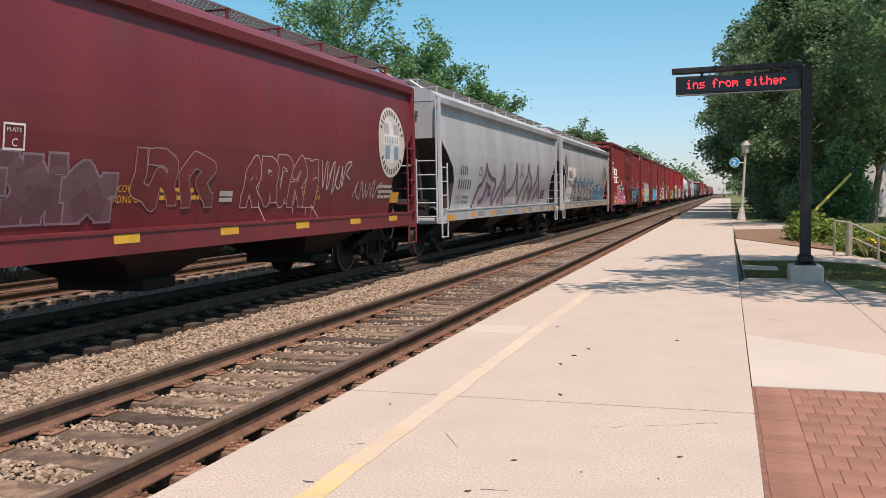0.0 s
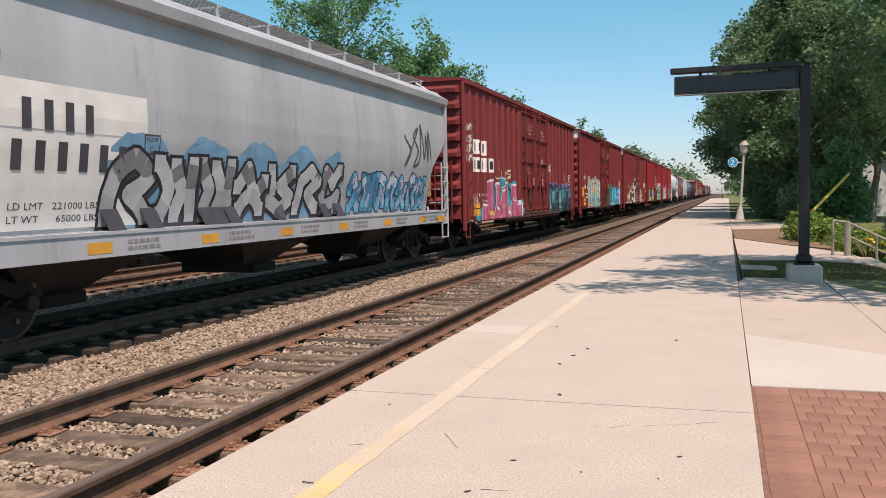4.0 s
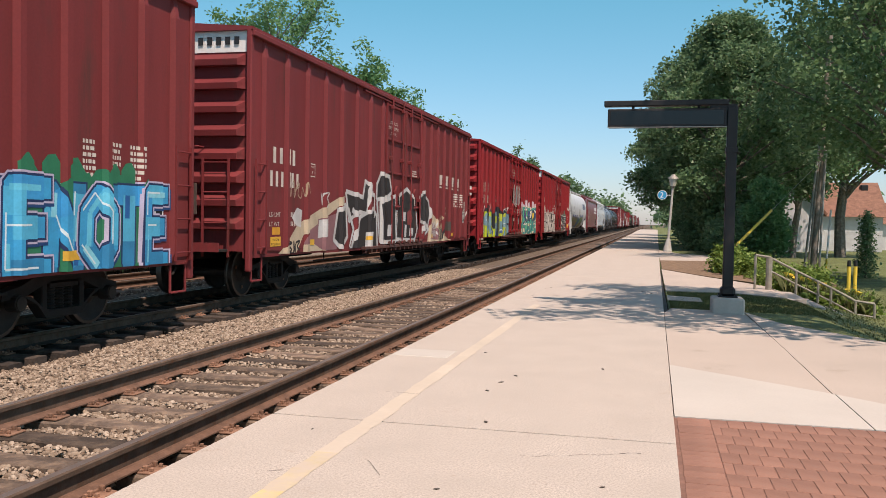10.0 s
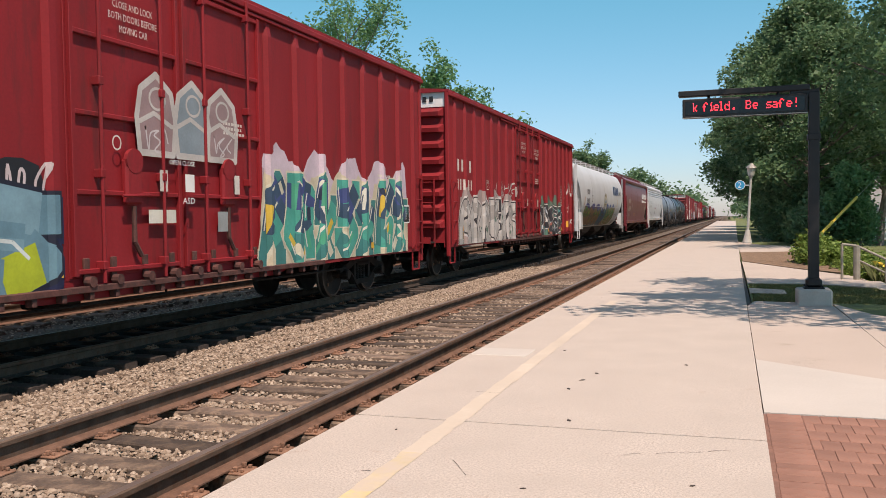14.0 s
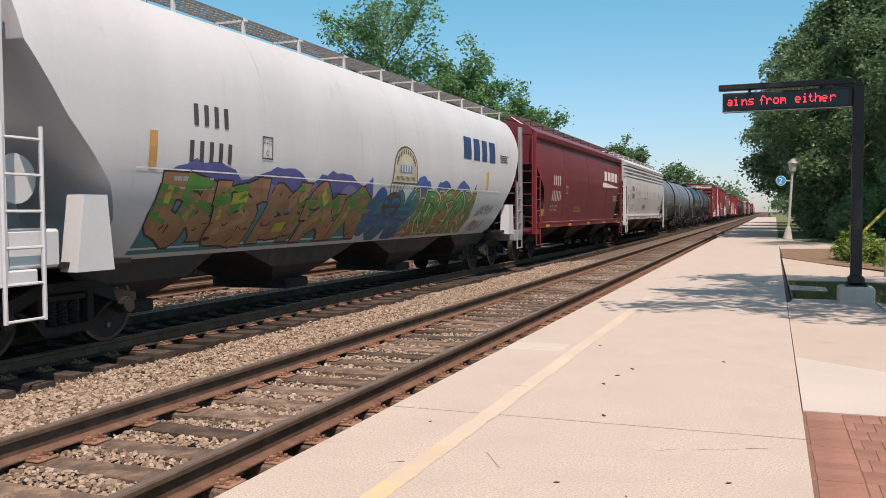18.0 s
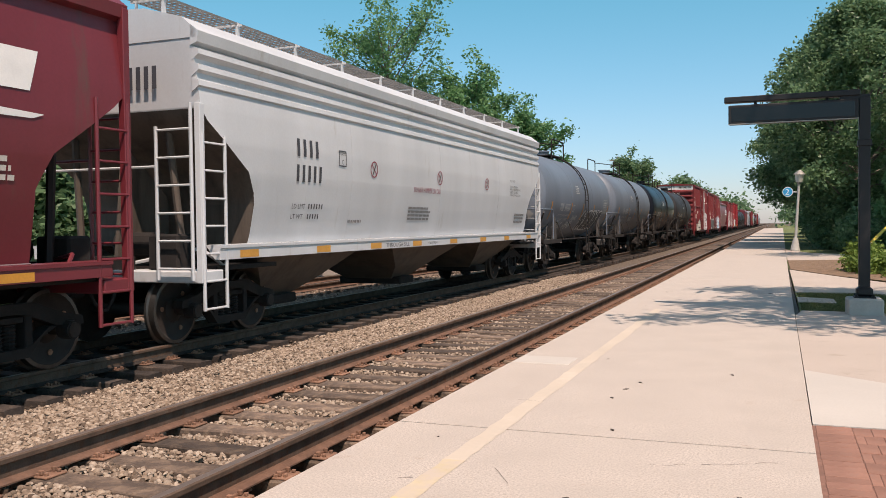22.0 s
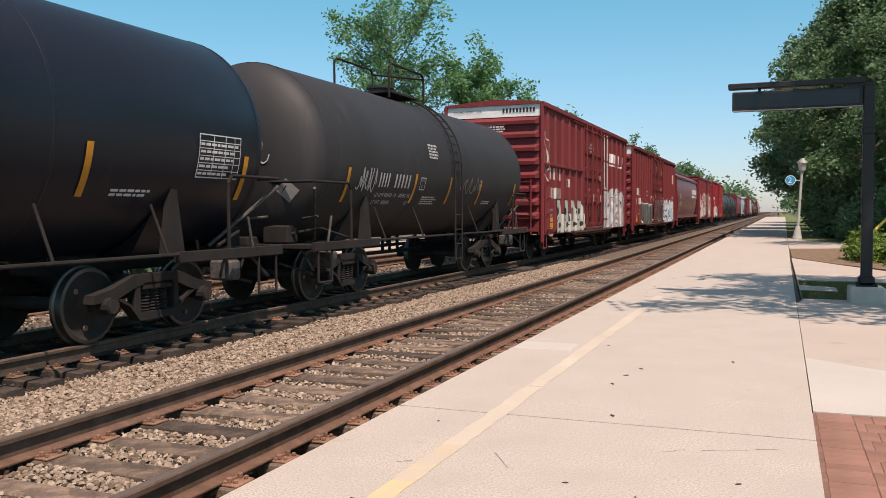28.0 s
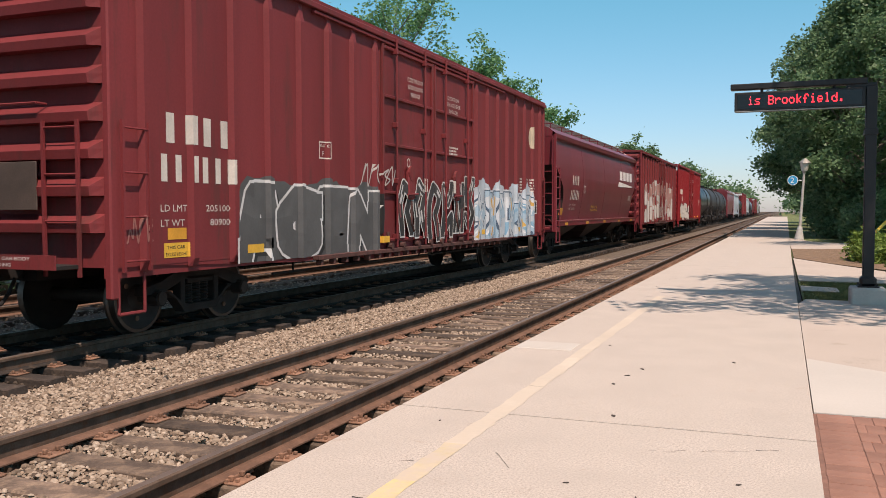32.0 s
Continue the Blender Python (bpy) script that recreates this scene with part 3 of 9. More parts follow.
for k in range(46):                      # border course laid across
    y = 5.417 - 0.1005 * k
    if y > 2.2:
        part("brick", BRICK, pavers, at=pose(0.03 + r.uniform(-0.002, 0.002), y, r.uniform(-0.002, 0.0), 0, 0, 90 + r.uniform(-0.5, 0.5)))
        laid += 1
    else:
        rest.box(-0.068, y - 0.048, -0.05, 0.128, y + 0.048, -0.001, M["brick"], 0.002)
row, y = 0, 5.468 - 0.10
while y > 0.6:
    x = 0.181 + (0.05 if row % 2 else 0.0)
    if row % 2:
        rest.box(0.133, y - 0.098, -0.05, 0.180, y + 0.098, -0.001, M["brick"], 0.002)
    while x < 2.9:
        z = r.uniform(-0.002, 0.0)
        if laid < 300 and x < 0.25 + (y - 1.2) * 0.45:
            part("brick", BRICK, pavers, at=pose(x + r.uniform(-0.001, 0.001), y, z, r.uniform(-0.3, 0.3), r.uniform(-0.3, 0.3), r.uniform(-0.5, 0.5)))
            laid += 1
        else:
            rest.box(x - 0.048, y - 0.098, -0.05, x + 0.048, y + 0.098, z, M["brick"], 0.002)
        x += 0.1005
    y -= 0.2005
    row += 1
tagged(part("bricks", rest, pavers), "more red clay pavers", kind="stuff")

# strips of lawn, footpath to the stairs, planting bed
lawn = MB()
lx = [0.02, 0.9, 2.0, 3.0, 4.2, 7, 14, 60]
lz = [-0.02, -0.02, -0.03, -0.28, -0.58, -0.85, -0.9, -0.95]
ly = [8.6, 11, 14, 18, 24, 32, 45, 70, 140, 400]
lawn.grid([[(x, y, z) for x, z in zip(lx, lz)] for y in ly], M["grass"])
tagged(part("lawn", lawn, smooth=True), "mown green lawn falling away from the platform", "lawn", kind="structure")
path = thing("footpath", "pale concrete footpath from the platform to the stairs", "footpath", kind="structure")
for poly in ([(0.03, 16.1), (1.1, 16.1), (2.02, 15.4), (2.02, 18.2), (1.0, 20.8), (0.03, 23.6)],
             [(0.03, 14.1), (0.56, 14.0), (0.56, 14.75), (0.03, 15.0)],
             [(0.05, 29.2), (1.2, 29.6), (3.2, 31.0), (3.2, 33.2), (0.9, 36.5), (0.05, 41.0)]):
    p = MB()
    p.prism(poly, "z", -0.25, 0.0, M["concrete_path"])
    part("slab", p, path)
bedm = MB()
bedm.prism([(0.05, 23.62), (1.0, 20.85), (2.2, 18.4), (3.6, 19.5), (3.2, 30.6), (1.2, 29.5), (0.05, 29.1)], "z", -0.2, 0.01, M["mulch"])
tagged(part("planting_bed", bedm), "bare brown mulch in a planting bed", "planting bed", kind="structure")


def blades(name, n, area, height, mat, label, category, seed):
    """Grass and leafy ground plants as thin bent blades."""
    g = np.random.default_rng(seed)
    x0, x1, y0, y1, zf = area
    x, y = g.uniform(x0, x1, n), g.uniform(y0, y1, n)
    z = zf(x)
    a = g.uniform(0, 6.283, n)
    h = height * g.uniform(0.5, 1.3, n)
    w = g.uniform(0.006, 0.012, n) * (1 if height < 0.2 else 2.2)
    lean = g.uniform(0.1, 0.7, n) * h
    dx, dy = np.cos(a), np.sin(a)
    v = np.stack([np.stack([x - dy * w, y + dx * w, z], -1), np.stack([x + dy * w, y - dx * w, z], -1),
                  np.stack([x + dx * lean * 0.4 + dy * w * 0.8, y + dy * lean * 0.4 - dx * w * 0.8, z + h * 0.65], -1),
                  np.stack([x + dx * lean, y + dy * lean, z + h], -1)], 1)
    f = np.arange(n)[:, None] * 4 + np.array([[0, 1, 2, 3]])
    ob = new(name, raw_mesh(name, v.reshape(-1, 3), f, mat))
    return tagged(ob, label, category, kind="stuff")


def lawn_z(x):
    return np.interp(x, lx, lz)


M["blade"] = island("grass_blade", [(0.10, 0.115, 0.045), (0.15, 0.165, 0.06), (0.20, 0.19, 0.085)], 0.8, translucent=0.25)
blades("grass_by_plinth", 16000, (0.05, 2.3, 12.75, 16.0, lawn_z), 0.022, M["blade"], "short lawn grass round the sign plinth", "grass", 1)
blades("grass_slope", 12000, (2.1, 6.5, 10.0, 34.0, lawn_z), 0.03, M["blade"], "lawn grass on the slope beside the stairs", "grass", 2)


# ---------------------------------------------------------------- stairs and handrail
stairs = thing("stairs", "concrete steps going down from the platform", "stairs", kind="structure")
for k in range(7):
    p = MB()
    p.box(2.02 + 0.30 * k, 15.4, -1.2, 2.34 + 0.30 * k, 17.1, -0.02 - 0.118 * k, M["concrete_path"], 0.012)
    part("step", p, stairs)
p = MB()
p.prism([(2.03, -0.6), (4.1, -1.2), (4.1, -0.80), (2.03, 0.02)], "y", 17.1, 17.32, M["concrete_path"])
part("kerb", p, stairs, "sloping concrete kerb beside the steps")
handrail = thing("handrail", "weathered grey metal pipe handrail beside the steps", "handrail")
HX = [1.95, 2.44, 2.83, 3.06, 3.49, 3.82]
HT = [0.62, 0.37, 0.18, 0.07, -0.16, -0.20]
HB = [0.03, -0.17, -0.35, -0.43, -0.57, -0.62]
p = MB()
p.pipe([(1.70, 17.22, 0.655), (1.95, 17.22, 0.62)] + [(x, 17.22, z) for x, z in zip(HX[1:], HT[1:])], 0.024, M["rail_paint"], 8)
part("top_rail", p, handrail)
p = MB()
p.pipe([(x, 17.22, z - 0.25) for x, z in zip(HX, HT)], 0.018, M["rail_paint"], 8)
part("lower_rail", p, handrail)
p = MB()
p.tube((1.70, 17.22, -0.1), (1.70, 17.22, 0.655), 0.024, M["rail_paint"], 8)
part("post", p, handrail)
for k in range(6):
    p = MB()
    p.tube((HX[k], 17.22, HB[k] - 0.25), (HX[k], 17.22, HT[k]), 0.062 if k == 0 else 0.025, M["rail_paint"], 10)
    part("post", p, handrail)

# ---------------------------------------------------------------- platform sign
sign = thing("platform_sign", "black cantilevered LED message sign on a concrete plinth", "message sign", at=pose(0.80, 12.42, 0.0))
p = MB()
p.box(-0.215, -0.235, -0.05, 0.215, 0.235, 0.215, M["plinth"], 0.022)
part("plinth", p, sign, "chipped grey concrete plinth")
p = MB()
p.box(-0.13, -0.13, 0.215, 0.13, 0.13, 0.235, M["black_steel"], 0.004)
p.box(-0.10, -0.10, 0.235, 0.10, 0.10, 0.36, M["black_steel"], 0.03)
for sx in (-1, 1):
    for sy in (-1, 1):
        p.tube((sx * 0.105, sy * 0.105, 0.235), (sx * 0.105, sy * 0.105, 0.265), 0.014, M["black_steel"], 6)
part("base_plate", p, sign)
p = MB()
p.box(-0.068, -0.068, 0.33, 0.068, 0.068, 2.86, M["black_steel"], 0.008)
p.box(-0.082, -0.082, 2.22, 0.082, 0.082, 2.30, M["black_steel"], 0.004)
part("pole", p, sign)
p = MB()
p.box(-1.755, -0.07, 2.885, -0.05, 0.07, 2.965, M["black_steel"], 0.01)
p.box(-0.30, -0.05, 2.80, 0.06, 0.05, 2.90, M["black_steel"], 0.006)
part("arm", p, sign)
for x in (-1.35, -0.45):
    p = MB()
    p.tube((x, 0, 2.84), (x, 0, 2.90), 0.02, M["black_steel"], 8)
    part("hanger", p, sign)
p = MB()
p.box(-1.70, -0.085, 2.585, -0.075, 0.085, 2.845, M["black_steel"], 0.012)
p.box(-1.70, -0.098, 2.578, -0.075, -0.085, 2.590, M["grey_steel"])
part("housing", p, sign, "black sign housing with a thin metal lip")
p = MB()
p.box(-1.66, -0.089, 2.62, -0.12, -0.086, 2.81, flat((0.006, 0.006, 0.007), 0.25))
part("display_window", p, sign, "dark display window")

# ---------------------------------------------------------------- lamp post with round track sign
lamp = thing("street_lamp", "slim pale lamp post with lantern and round blue sign", "street lamp", at=pose(0.45, 39.0, 0, 0, 3.2, 0))
p = MB()
p.tube((0, 0, -0.1), (0, 0, 0.05), 0.20, M["lamp_white"], 14)
p.tube((0, 0, 0.05), (0, 0, 0.55), 0.19, M["lamp_white"], 14, 0.09)
part("base", p, lamp, smooth=True)
p = MB()
p.tube((0, 0, 0.5), (0, 0, 2.80), 0.062, M["lamp_white"], 12, 0.05)
part("pole", p, lamp, smooth=True)
p = MB()
p.tube((0, 0, 2.80), (0, 0, 2.90), 0.07, M["grey_steel"], 12, 0.10)
p.tube((0, 0, 2.90), (0, 0, 3.22), 0.13, flat((0.55, 0.52, 0.46), 0.3), 10, 0.19)
part("lantern", p, lamp, "frosted lantern glass")
p = MB()
p.tube((0, 0, 3.22), (0, 0, 3.27), 0.235, M["grey_steel"], 14, 0.21)
p.tube((0, 0, 3.27), (0, 0, 3.42), 0.20, M["grey_steel"], 14, 0.05)
part("cap", p, lamp)
p = MB()
p.tube((-0.42, -0.01, 2.48), (-0.42, 0.02, 2.48), 0.21, M["white"], 24)
p.tube((-0.42, -0.014, 2.48), (-0.42, -0.01, 2.48), 0.185, M["blue_sign"], 24)
part("round_sign", p, lamp, "round blue track number sign with a white rim")
p = MB()
p.tube((-0.24, 0.005, 2.48), (0, 0.005, 2.48), 0.02, M["white"], 6)
part("bracket", p, lamp)

# litter on the platform: dead leaves, twigs and dark gum spots
r = random.Random(77)
for k in range(24):
    x, y = r.uniform(-2.3, -0.2), 3.0 + 14 * r.random() ** 1.4
    if k < 5:
        x, y = ((-1.374, 5.90), (-1.33, 6.25), (-1.27, 6.55), (-0.62, 7.1), (-1.2, 4.95))[k]
    kind_leaf = r.random() < 0.6
    p = MB()
    if kind_leaf:
        s2 = r.uniform(0.006, 0.016) if k > 4 else 0.024
        p.prism([(-s2, 0), (0, -s2 * 0.5), (s2 * 1.2, 0.1 * s2), (0, s2 * 0.55)], "z", 0.0005, 0.004, M["joint"])
    else:
        s2 = r.uniform(0.02, 0.05)
        p.pipe([(-s2, 0, 0.004), (0, s2 * 0.2, 0.005), (s2, -s2 * 0.1, 0.004)], 0.0025, M["joint"], 5)
    ob = part("dead_leaf" if kind_leaf else "twig", p, at=pose(x, y, 0.001, 0, 0, r.uniform(0, 360)))
    tagged(ob, "small dark dead leaf lying on the platform" if kind_leaf else "small dark twig lying on the platform", "litter", "litter on the platform")


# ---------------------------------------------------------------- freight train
# bay paints: grimy car colours, darkened further to hold the shade under the body
M["bay_hop_grey"] = paint("shaded_grimy_grey_paint", (0.042, 0.035, 0.032), 0.7, dirt=(0.08, 0.055, 0.04), amount=0.4)
M["bay_hop_cream"] = paint("shaded_grimy_tan_paint", (0.125, 0.098, 0.078), 0.7, dirt=(0.06, 0.047, 0.038), amount=0.5)
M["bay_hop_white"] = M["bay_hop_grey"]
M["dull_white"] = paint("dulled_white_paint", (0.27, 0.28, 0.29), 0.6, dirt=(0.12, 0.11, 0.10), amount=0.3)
M["bay_maroon"] = paint("shaded_grimy_maroon_paint", (0.026, 0.013, 0.012), 0.7, dirt=(0.05, 0.03, 0.023), amount=0.35)


# Car space: x = 0 on the track's centre (+x towards the platform), y = 0 at the leading end, z = 0 on top of the rail.
def travelled(t):
    return 8.15 * t + 0.0155 * t * t


SIDE = 1.60
WHEEL_R = 0.457


def wheelset_mesh():
    m = MB()
    for sx in (-1, 1):
        rings = [(0.62, 0.10), (0.66, 0.16), (0.69, 0.34), (0.685, 0.40), (0.665, 0.487), (0.70, 0.487), (0.715, 0.460), (0.80, 0.454), (0.805, 0.41), (0.765, 0.36), (0.76, 0.17), (0.80, 0.13), (0.82, 0.075)]
        rows = [[(sx * x, r * math.cos(2 * math.pi * k / 28), r * math.sin(2 * math.pi * k / 28)) for k in range(28)] for x, r in rings]
        m.grid(rows[4:9], M["tread"], True)
        m.grid(rows[:5], M["wheel"], True)
        m.grid(rows[8:], M["wheel"], True)
        m.face(rows[-1], M["wheel"])
        for k in range(3):
            a = k * 2.094
            m.tube((sx * 0.78, 0.27 * math.cos(a), 0.27 * math.sin(a)), (sx * 0.792, 0.27 * math.cos(a), 0.27 * math.sin(a)), 0.035, M["rust"], 8)
    m.tube((-0.62, 0, 0), (0.62, 0, 0), 0.085, M["wheel"], 12)
    m.tube((-1.0, 0, 0), (1.0, 0, 0), 0.07, M["wheel"], 10)
    return m.mesh("wheelset", True)


def side_frame_mesh():
    """Cast truck side frame: arched top member, dipped bottom member, pedestals; seen from +x."""
    m = MB()
    top = [(-1.12, 0.50), (-1.10, 0.60), (-0.80, 0.66), (-0.42, 0.80), (0.42, 0.80), (0.80, 0.66), (1.10, 0.60), (1.12, 0.50), (0.74, 0.52), (0.36, 0.66), (-0.36, 0.66), (-0.74, 0.52)]
    bot = [(-0.74, 0.52), (-0.52, 0.42), (-0.34, 0.22), (0.34, 0.22), (0.52, 0.42), (0.74, 0.52), (0.62, 0.52), (0.40, 0.36), (0.28, 0.32), (-0.28, 0.32), (-0.40, 0.36), (-0.62, 0.52)]
    for poly in (top, bot):
        m.prism(poly, "x", -0.08, 0.08, M["under"])
    for y in (-0.36, 0.36):
        m.box(-0.07, y - 0.05, 0.30, 0.07, y + 0.05, 0.70, M["under"], 0.01)
    for y in (-0.89, 0.89):
        m.tube((0.0, y, 0.457), (0.16, y, 0.457), 0.105, M["under"], 12)
        m.tube((0.16, y, 0.457), (0.175, y, 0.457), 0.085, M["wheel"], 12)
    return m.mesh("side_frame")


def spring_mesh():
    """One coil spring, turned as a single wavy sleeve."""
    m = MB()
    rows = []
    for k in range(15):
        r = 0.080 if k % 2 else 0.058
        rows.append([(r * math.cos(a), r * math.sin(a), 0.32 + 0.020 * k) for a in np.linspace(0, 2 * math.pi, 10, endpoint=False)])
    m.grid(rows, M["under"], True)
    return m.mesh("spring")


def spring_cap_mesh():
    m = MB()
    m.box(-0.10, -0.28, 0.60, 0.10, 0.28, 0.70, M["under"], 0.01)
    return m.mesh("spring_cap")


def bolster_mesh():
    m = MB()
    m.box(-0.95, -0.20, 0.48, 0.95, 0.20, 0.76, M["under"], 0.03)
    m.tube((0, 0, 0.70), (0, 0, 0.88), 0.22, M["under"], 12)
    return m.mesh("bolster")


WHEELSET, SIDE_FRAME, SPRING, SPRING_CAP, BOLSTER = wheelset_mesh(), side_frame_mesh(), spring_mesh(), spring_cap_mesh(), bolster_mesh()


def coupler_mesh():
    m = MB()
    m.box(-0.10, -0.62, 0.76, 0.10, 0.30, 0.98, M["under"], 0.02)
    m.box(-0.17, -0.80, 0.70, 0.17, -0.58, 1.02, M["under"], 0.05)
    return m.mesh("coupler")


def hose_mesh():
    m = MB()
    pts = [(0.30, -0.10 - 0.10 * k, 0.80 - 0.30 * math.sin(k * 0.62)) for k in range(6)]
    m.pipe(pts, 0.022, M["under"], 6)
    return m.mesh("air_hose")


COUPLER, HOSE = coupler_mesh(), hose_mesh()
CARS = []      # (car, u of the leading end, wheelsets with their y)


def running_gear(car, L, inset):
    sets = []
    for c in (inset, L - inset):
        for sx in (-1, 1):
            part("truck_side_frame", SIDE_FRAME, car, "cast steel truck side frame", at=pose(sx * 1.0, c, 0, 0, 0, 0 if sx > 0 else 180))
            part("spring_cap", SPRING_CAP, car, at=pose(sx * 0.98, c, 0))
            for d in (-0.17, 0.0, 0.17):
                part("spring", SPRING, car, "steel coil spring", at=pose(sx * 0.98, c + d, 0))
        part("bolster", BOLSTER, car, at=pose(0, c, 0))
        for d in (-0.89, 0.89):
            sets.append((part("wheelset", WHEELSET, car, "steel wheels on an axle", at=pose(0, c + d, WHEEL_R)), c + d))
    for y, rz in ((0.0, 0), (L, 180)):
        part("coupler", COUPLER, car, "knuckle coupler", at=pose(0, y, 0, 0, 0, rz))
        part("air_hose", HOSE, car, "rubber brake hose", at=pose(0, y, 0, 0, 0, rz))
    return sets


def ladder(car, y0, y1, z0, z1, n, mat, x=SIDE + 0.07, name="ladder", rail=0.02):
    m = MB()
    for y in (y0, y1):
        m.box(x - rail, y - rail * 0.8, z0, x + rail, y + rail * 0.8, z1, mat)
    for k in range(n):
        z = z0 + 0.12 + (z1 - z0 - 0.2) * k / max(1, n - 1)
        m.tube((x, y0, z), (x, y1, z), 0.013, mat, 6)
    return part(name, m, car)


def end_ladder(car, x0, x1, z0, z1, n, mat, y=-0.09, name="end_ladder"):
    m = MB()
    for x in (x0, x1):
        m.box(x - 0.018, y - 0.018, z0, x + 0.018, y + 0.018, z1, mat)
    for k in range(n):
        z = z0 + 0.10 + (z1 - z0 - 0.18) * k / max(1, n - 1)
        m.tube((x0, y, z), (x1, y, z), 0.013, mat, 6)
    return part(name, m, car)


def stirrup(car, y0, y1, mat, z=0.40, x=SIDE - 0.02, top=0.85):
    m = MB()
    m.pipe([(x, y0, top), (x, y0, z), (x, y1, z), (x, y1, top)], 0.02, mat, 6)
    return part("step_stirrup", m, car)


RIB_W, RIB_T, RIB_D = 0.085, 0.048, 0.075


def rib_profile(ribs):
    """Depth of the ribbed side above its panel at y."""
    def depth(y):
        for c in ribs:
            d = abs(y - c)
            if d < RIB_W:
                return RIB_D if d <= RIB_T else RIB_D * (RIB_W - d) / (RIB_W - RIB_T)
        return 0.0
    cuts = [c + s for c in ribs for s in (-RIB_W, -RIB_T, RIB_T, RIB_W)]
    return depth, cuts


def boxcar(label, paint_mat, u0, u1, eave=4.85, sill=0.83, ribs_fwd=9, ribs_aft=9, door=(0.40, 0.60), doors=2, white_top=False, placard="panel_grey", inset=2.25, split_ribs=False, group="boxcars"):
    """Ribbed boxcar. Returns car and the decal surface of its platform side."""
    L = u1 - u0
    car = thing("boxcar", label, "freight car", group, at=pose(MID_X, u0, MID_Z))
    pm = M[paint_mat]
    d0, d1 = door[0] * L, door[1] * L
    # shell
    m = MB()
    s = SIDE
    m.box(-s, 0.06, sill + 0.10, s, L - 0.06, eave, pm)
    m.box(-s + 0.02, 0.05, sill - 0.02, -s + 0.14, L - 0.05, sill + 0.12, pm)
    m.box(s - 0.14, 0.05, sill - 0.02, s - 0.02, L - 0.05, sill + 0.12, pm)
    for y in (0.0, L):
        for sx in (-1, 1):
            m.box(sx * s - 0.07, y - (0.02 if y == 0 else 0.10), sill - 0.25, sx * s + 0.035, y + (0.10 if y == 0 else 0.02), eave, pm, 0.02)
    part("body", m, car)
    # deeper side sill between the trucks
    for sx in (-1, 1):
        m = MB()
        m.prism([(0.55, sill + 0.1), (3.9, sill + 0.1), (d0 - 0.6, sill + 0.1), (d1 + 0.6, sill + 0.1), (L - 0.55, sill + 0.1), (L - 3.8, sill - 0.04), (d1 + 0.9, sill - 0.05), (d1 + 0.4, sill - 0.13), (d0 - 0.4, sill - 0.13), (d0 - 0.9, sill - 0.05), (3.8, sill - 0.04)], "x", sx * s - 0.03, sx * s - 0.005, pm)
        part("side_sill", m, car)
    # roof: shallow gable with cross ribs, projecting eaves
    m = MB()
    m.prism([(-s - 0.05, eave - 0.03), (s + 0.05, eave - 0.03), (s + 0.05, eave + 0.03), (0, eave + 0.16), (-s - 0.05, eave + 0.03)], "y", -0.02, L + 0.02, pm)
    part("roof", m, car, "shallow metal roof")
    m = MB()
    m.prism([(-s, eave + 0.035), (s, eave + 0.035), (0, eave + 0.19)], "y", 0, 0.08, pm)
    roof_rib = m.mesh("roof_rib")
    k = 0.5
    while k < L:
        part("roof_rib", roof_rib, car, at=pose(0, k, 0))
        k += 1.02
    m = MB()
    for sx in (-1, 1):
        m.box(sx * s - 0.02 - (0.07 if sx < 0 else 0), -0.01, eave - 0.13, sx * s + 0.02 + (0.07 if sx > 0 else 0), L + 0.01, eave - 0.035, pm, 0.012)
    part("eave_rail", m, car)
    # side ribs
    rm = MB()
    z0, z1 = sill + 0.05, eave - 0.10
    pts0 = [(0.0, -RIB_W), (RIB_D, -RIB_T), (RIB_D, RIB_T), (0.0, RIB_W)]
    rows = [[(x * q, y, z) for x, y in pts0] for z, q in ((z0, 0.5), (z0 + 0.1, 1), (z1 - 0.32, 1), (z1, 0.15))]
    rm.grid(rows, pm)
    rm.face(rows[0], pm)
    rib_me = rm.mesh("side_rib")
    ribs = [0.55 + (d0 - 0.75) * k / (ribs_fwd - 1) for k in range(ribs_fwd)] + [d1 + 0.25 + (L - d1 - 0.80) * k / (ribs_aft - 1) for k in range(ribs_aft)]
    for y in ribs:
        part("side_rib", rib_me, car, at=pose(s, y, 0))
    far = MB()
    for y in ribs:
        far.box(-s - RIB_D, y - RIB_T, z0, -s, y + RIB_T, z1, pm)
    tagged(part("far_side_ribs", far, car), "ribs of the far side", kind="stuff")
    if split_ribs:
        m = MB()
        m.box(s, 0.15, 3.02, s + 0.085, d0 - 0.1, 3.10, pm, 0.01)
        part("side_belt", m, car)
    # doors with lock rods
    w = (d1 - d0) / doors
    for k in range(doors):
        a, b = d0 + k * w + 0.015, d0 + (k + 1) * w - 0.015
        m = MB()
        x = s + 0.014
        m.box(s + 0.0, a, sill + 0.12, x, b, eave - 0.20, pm, 0.006)
        dr = part("door", m, car, "plug door panel with lock rods")
        n = 4
        for q in range(n + 1):
            z = sill + 0.16 + (eave - sill - 0.46) * q / n
            m = MB()
            m.box(x, a + 0.095, z, x + 0.050, b - 0.095, z + 0.060, pm, 0.010)
            part("door_rib", m, dr)
        for y in (a + 0.03, b - 0.09):
            m = MB()
            m.box(x, y, sill + 0.14, x + 0.055, y + 0.06, eave - 0.22, pm, 0.006)
            part("door_stile", m, dr)
        for y in (a + 0.22 * w, b - 0.22 * w):
            q = MB()
            q.tube((x + 0.09, y, sill + 0.05), (x + 0.09, y, eave - 0.05), 0.022, pm, 8)
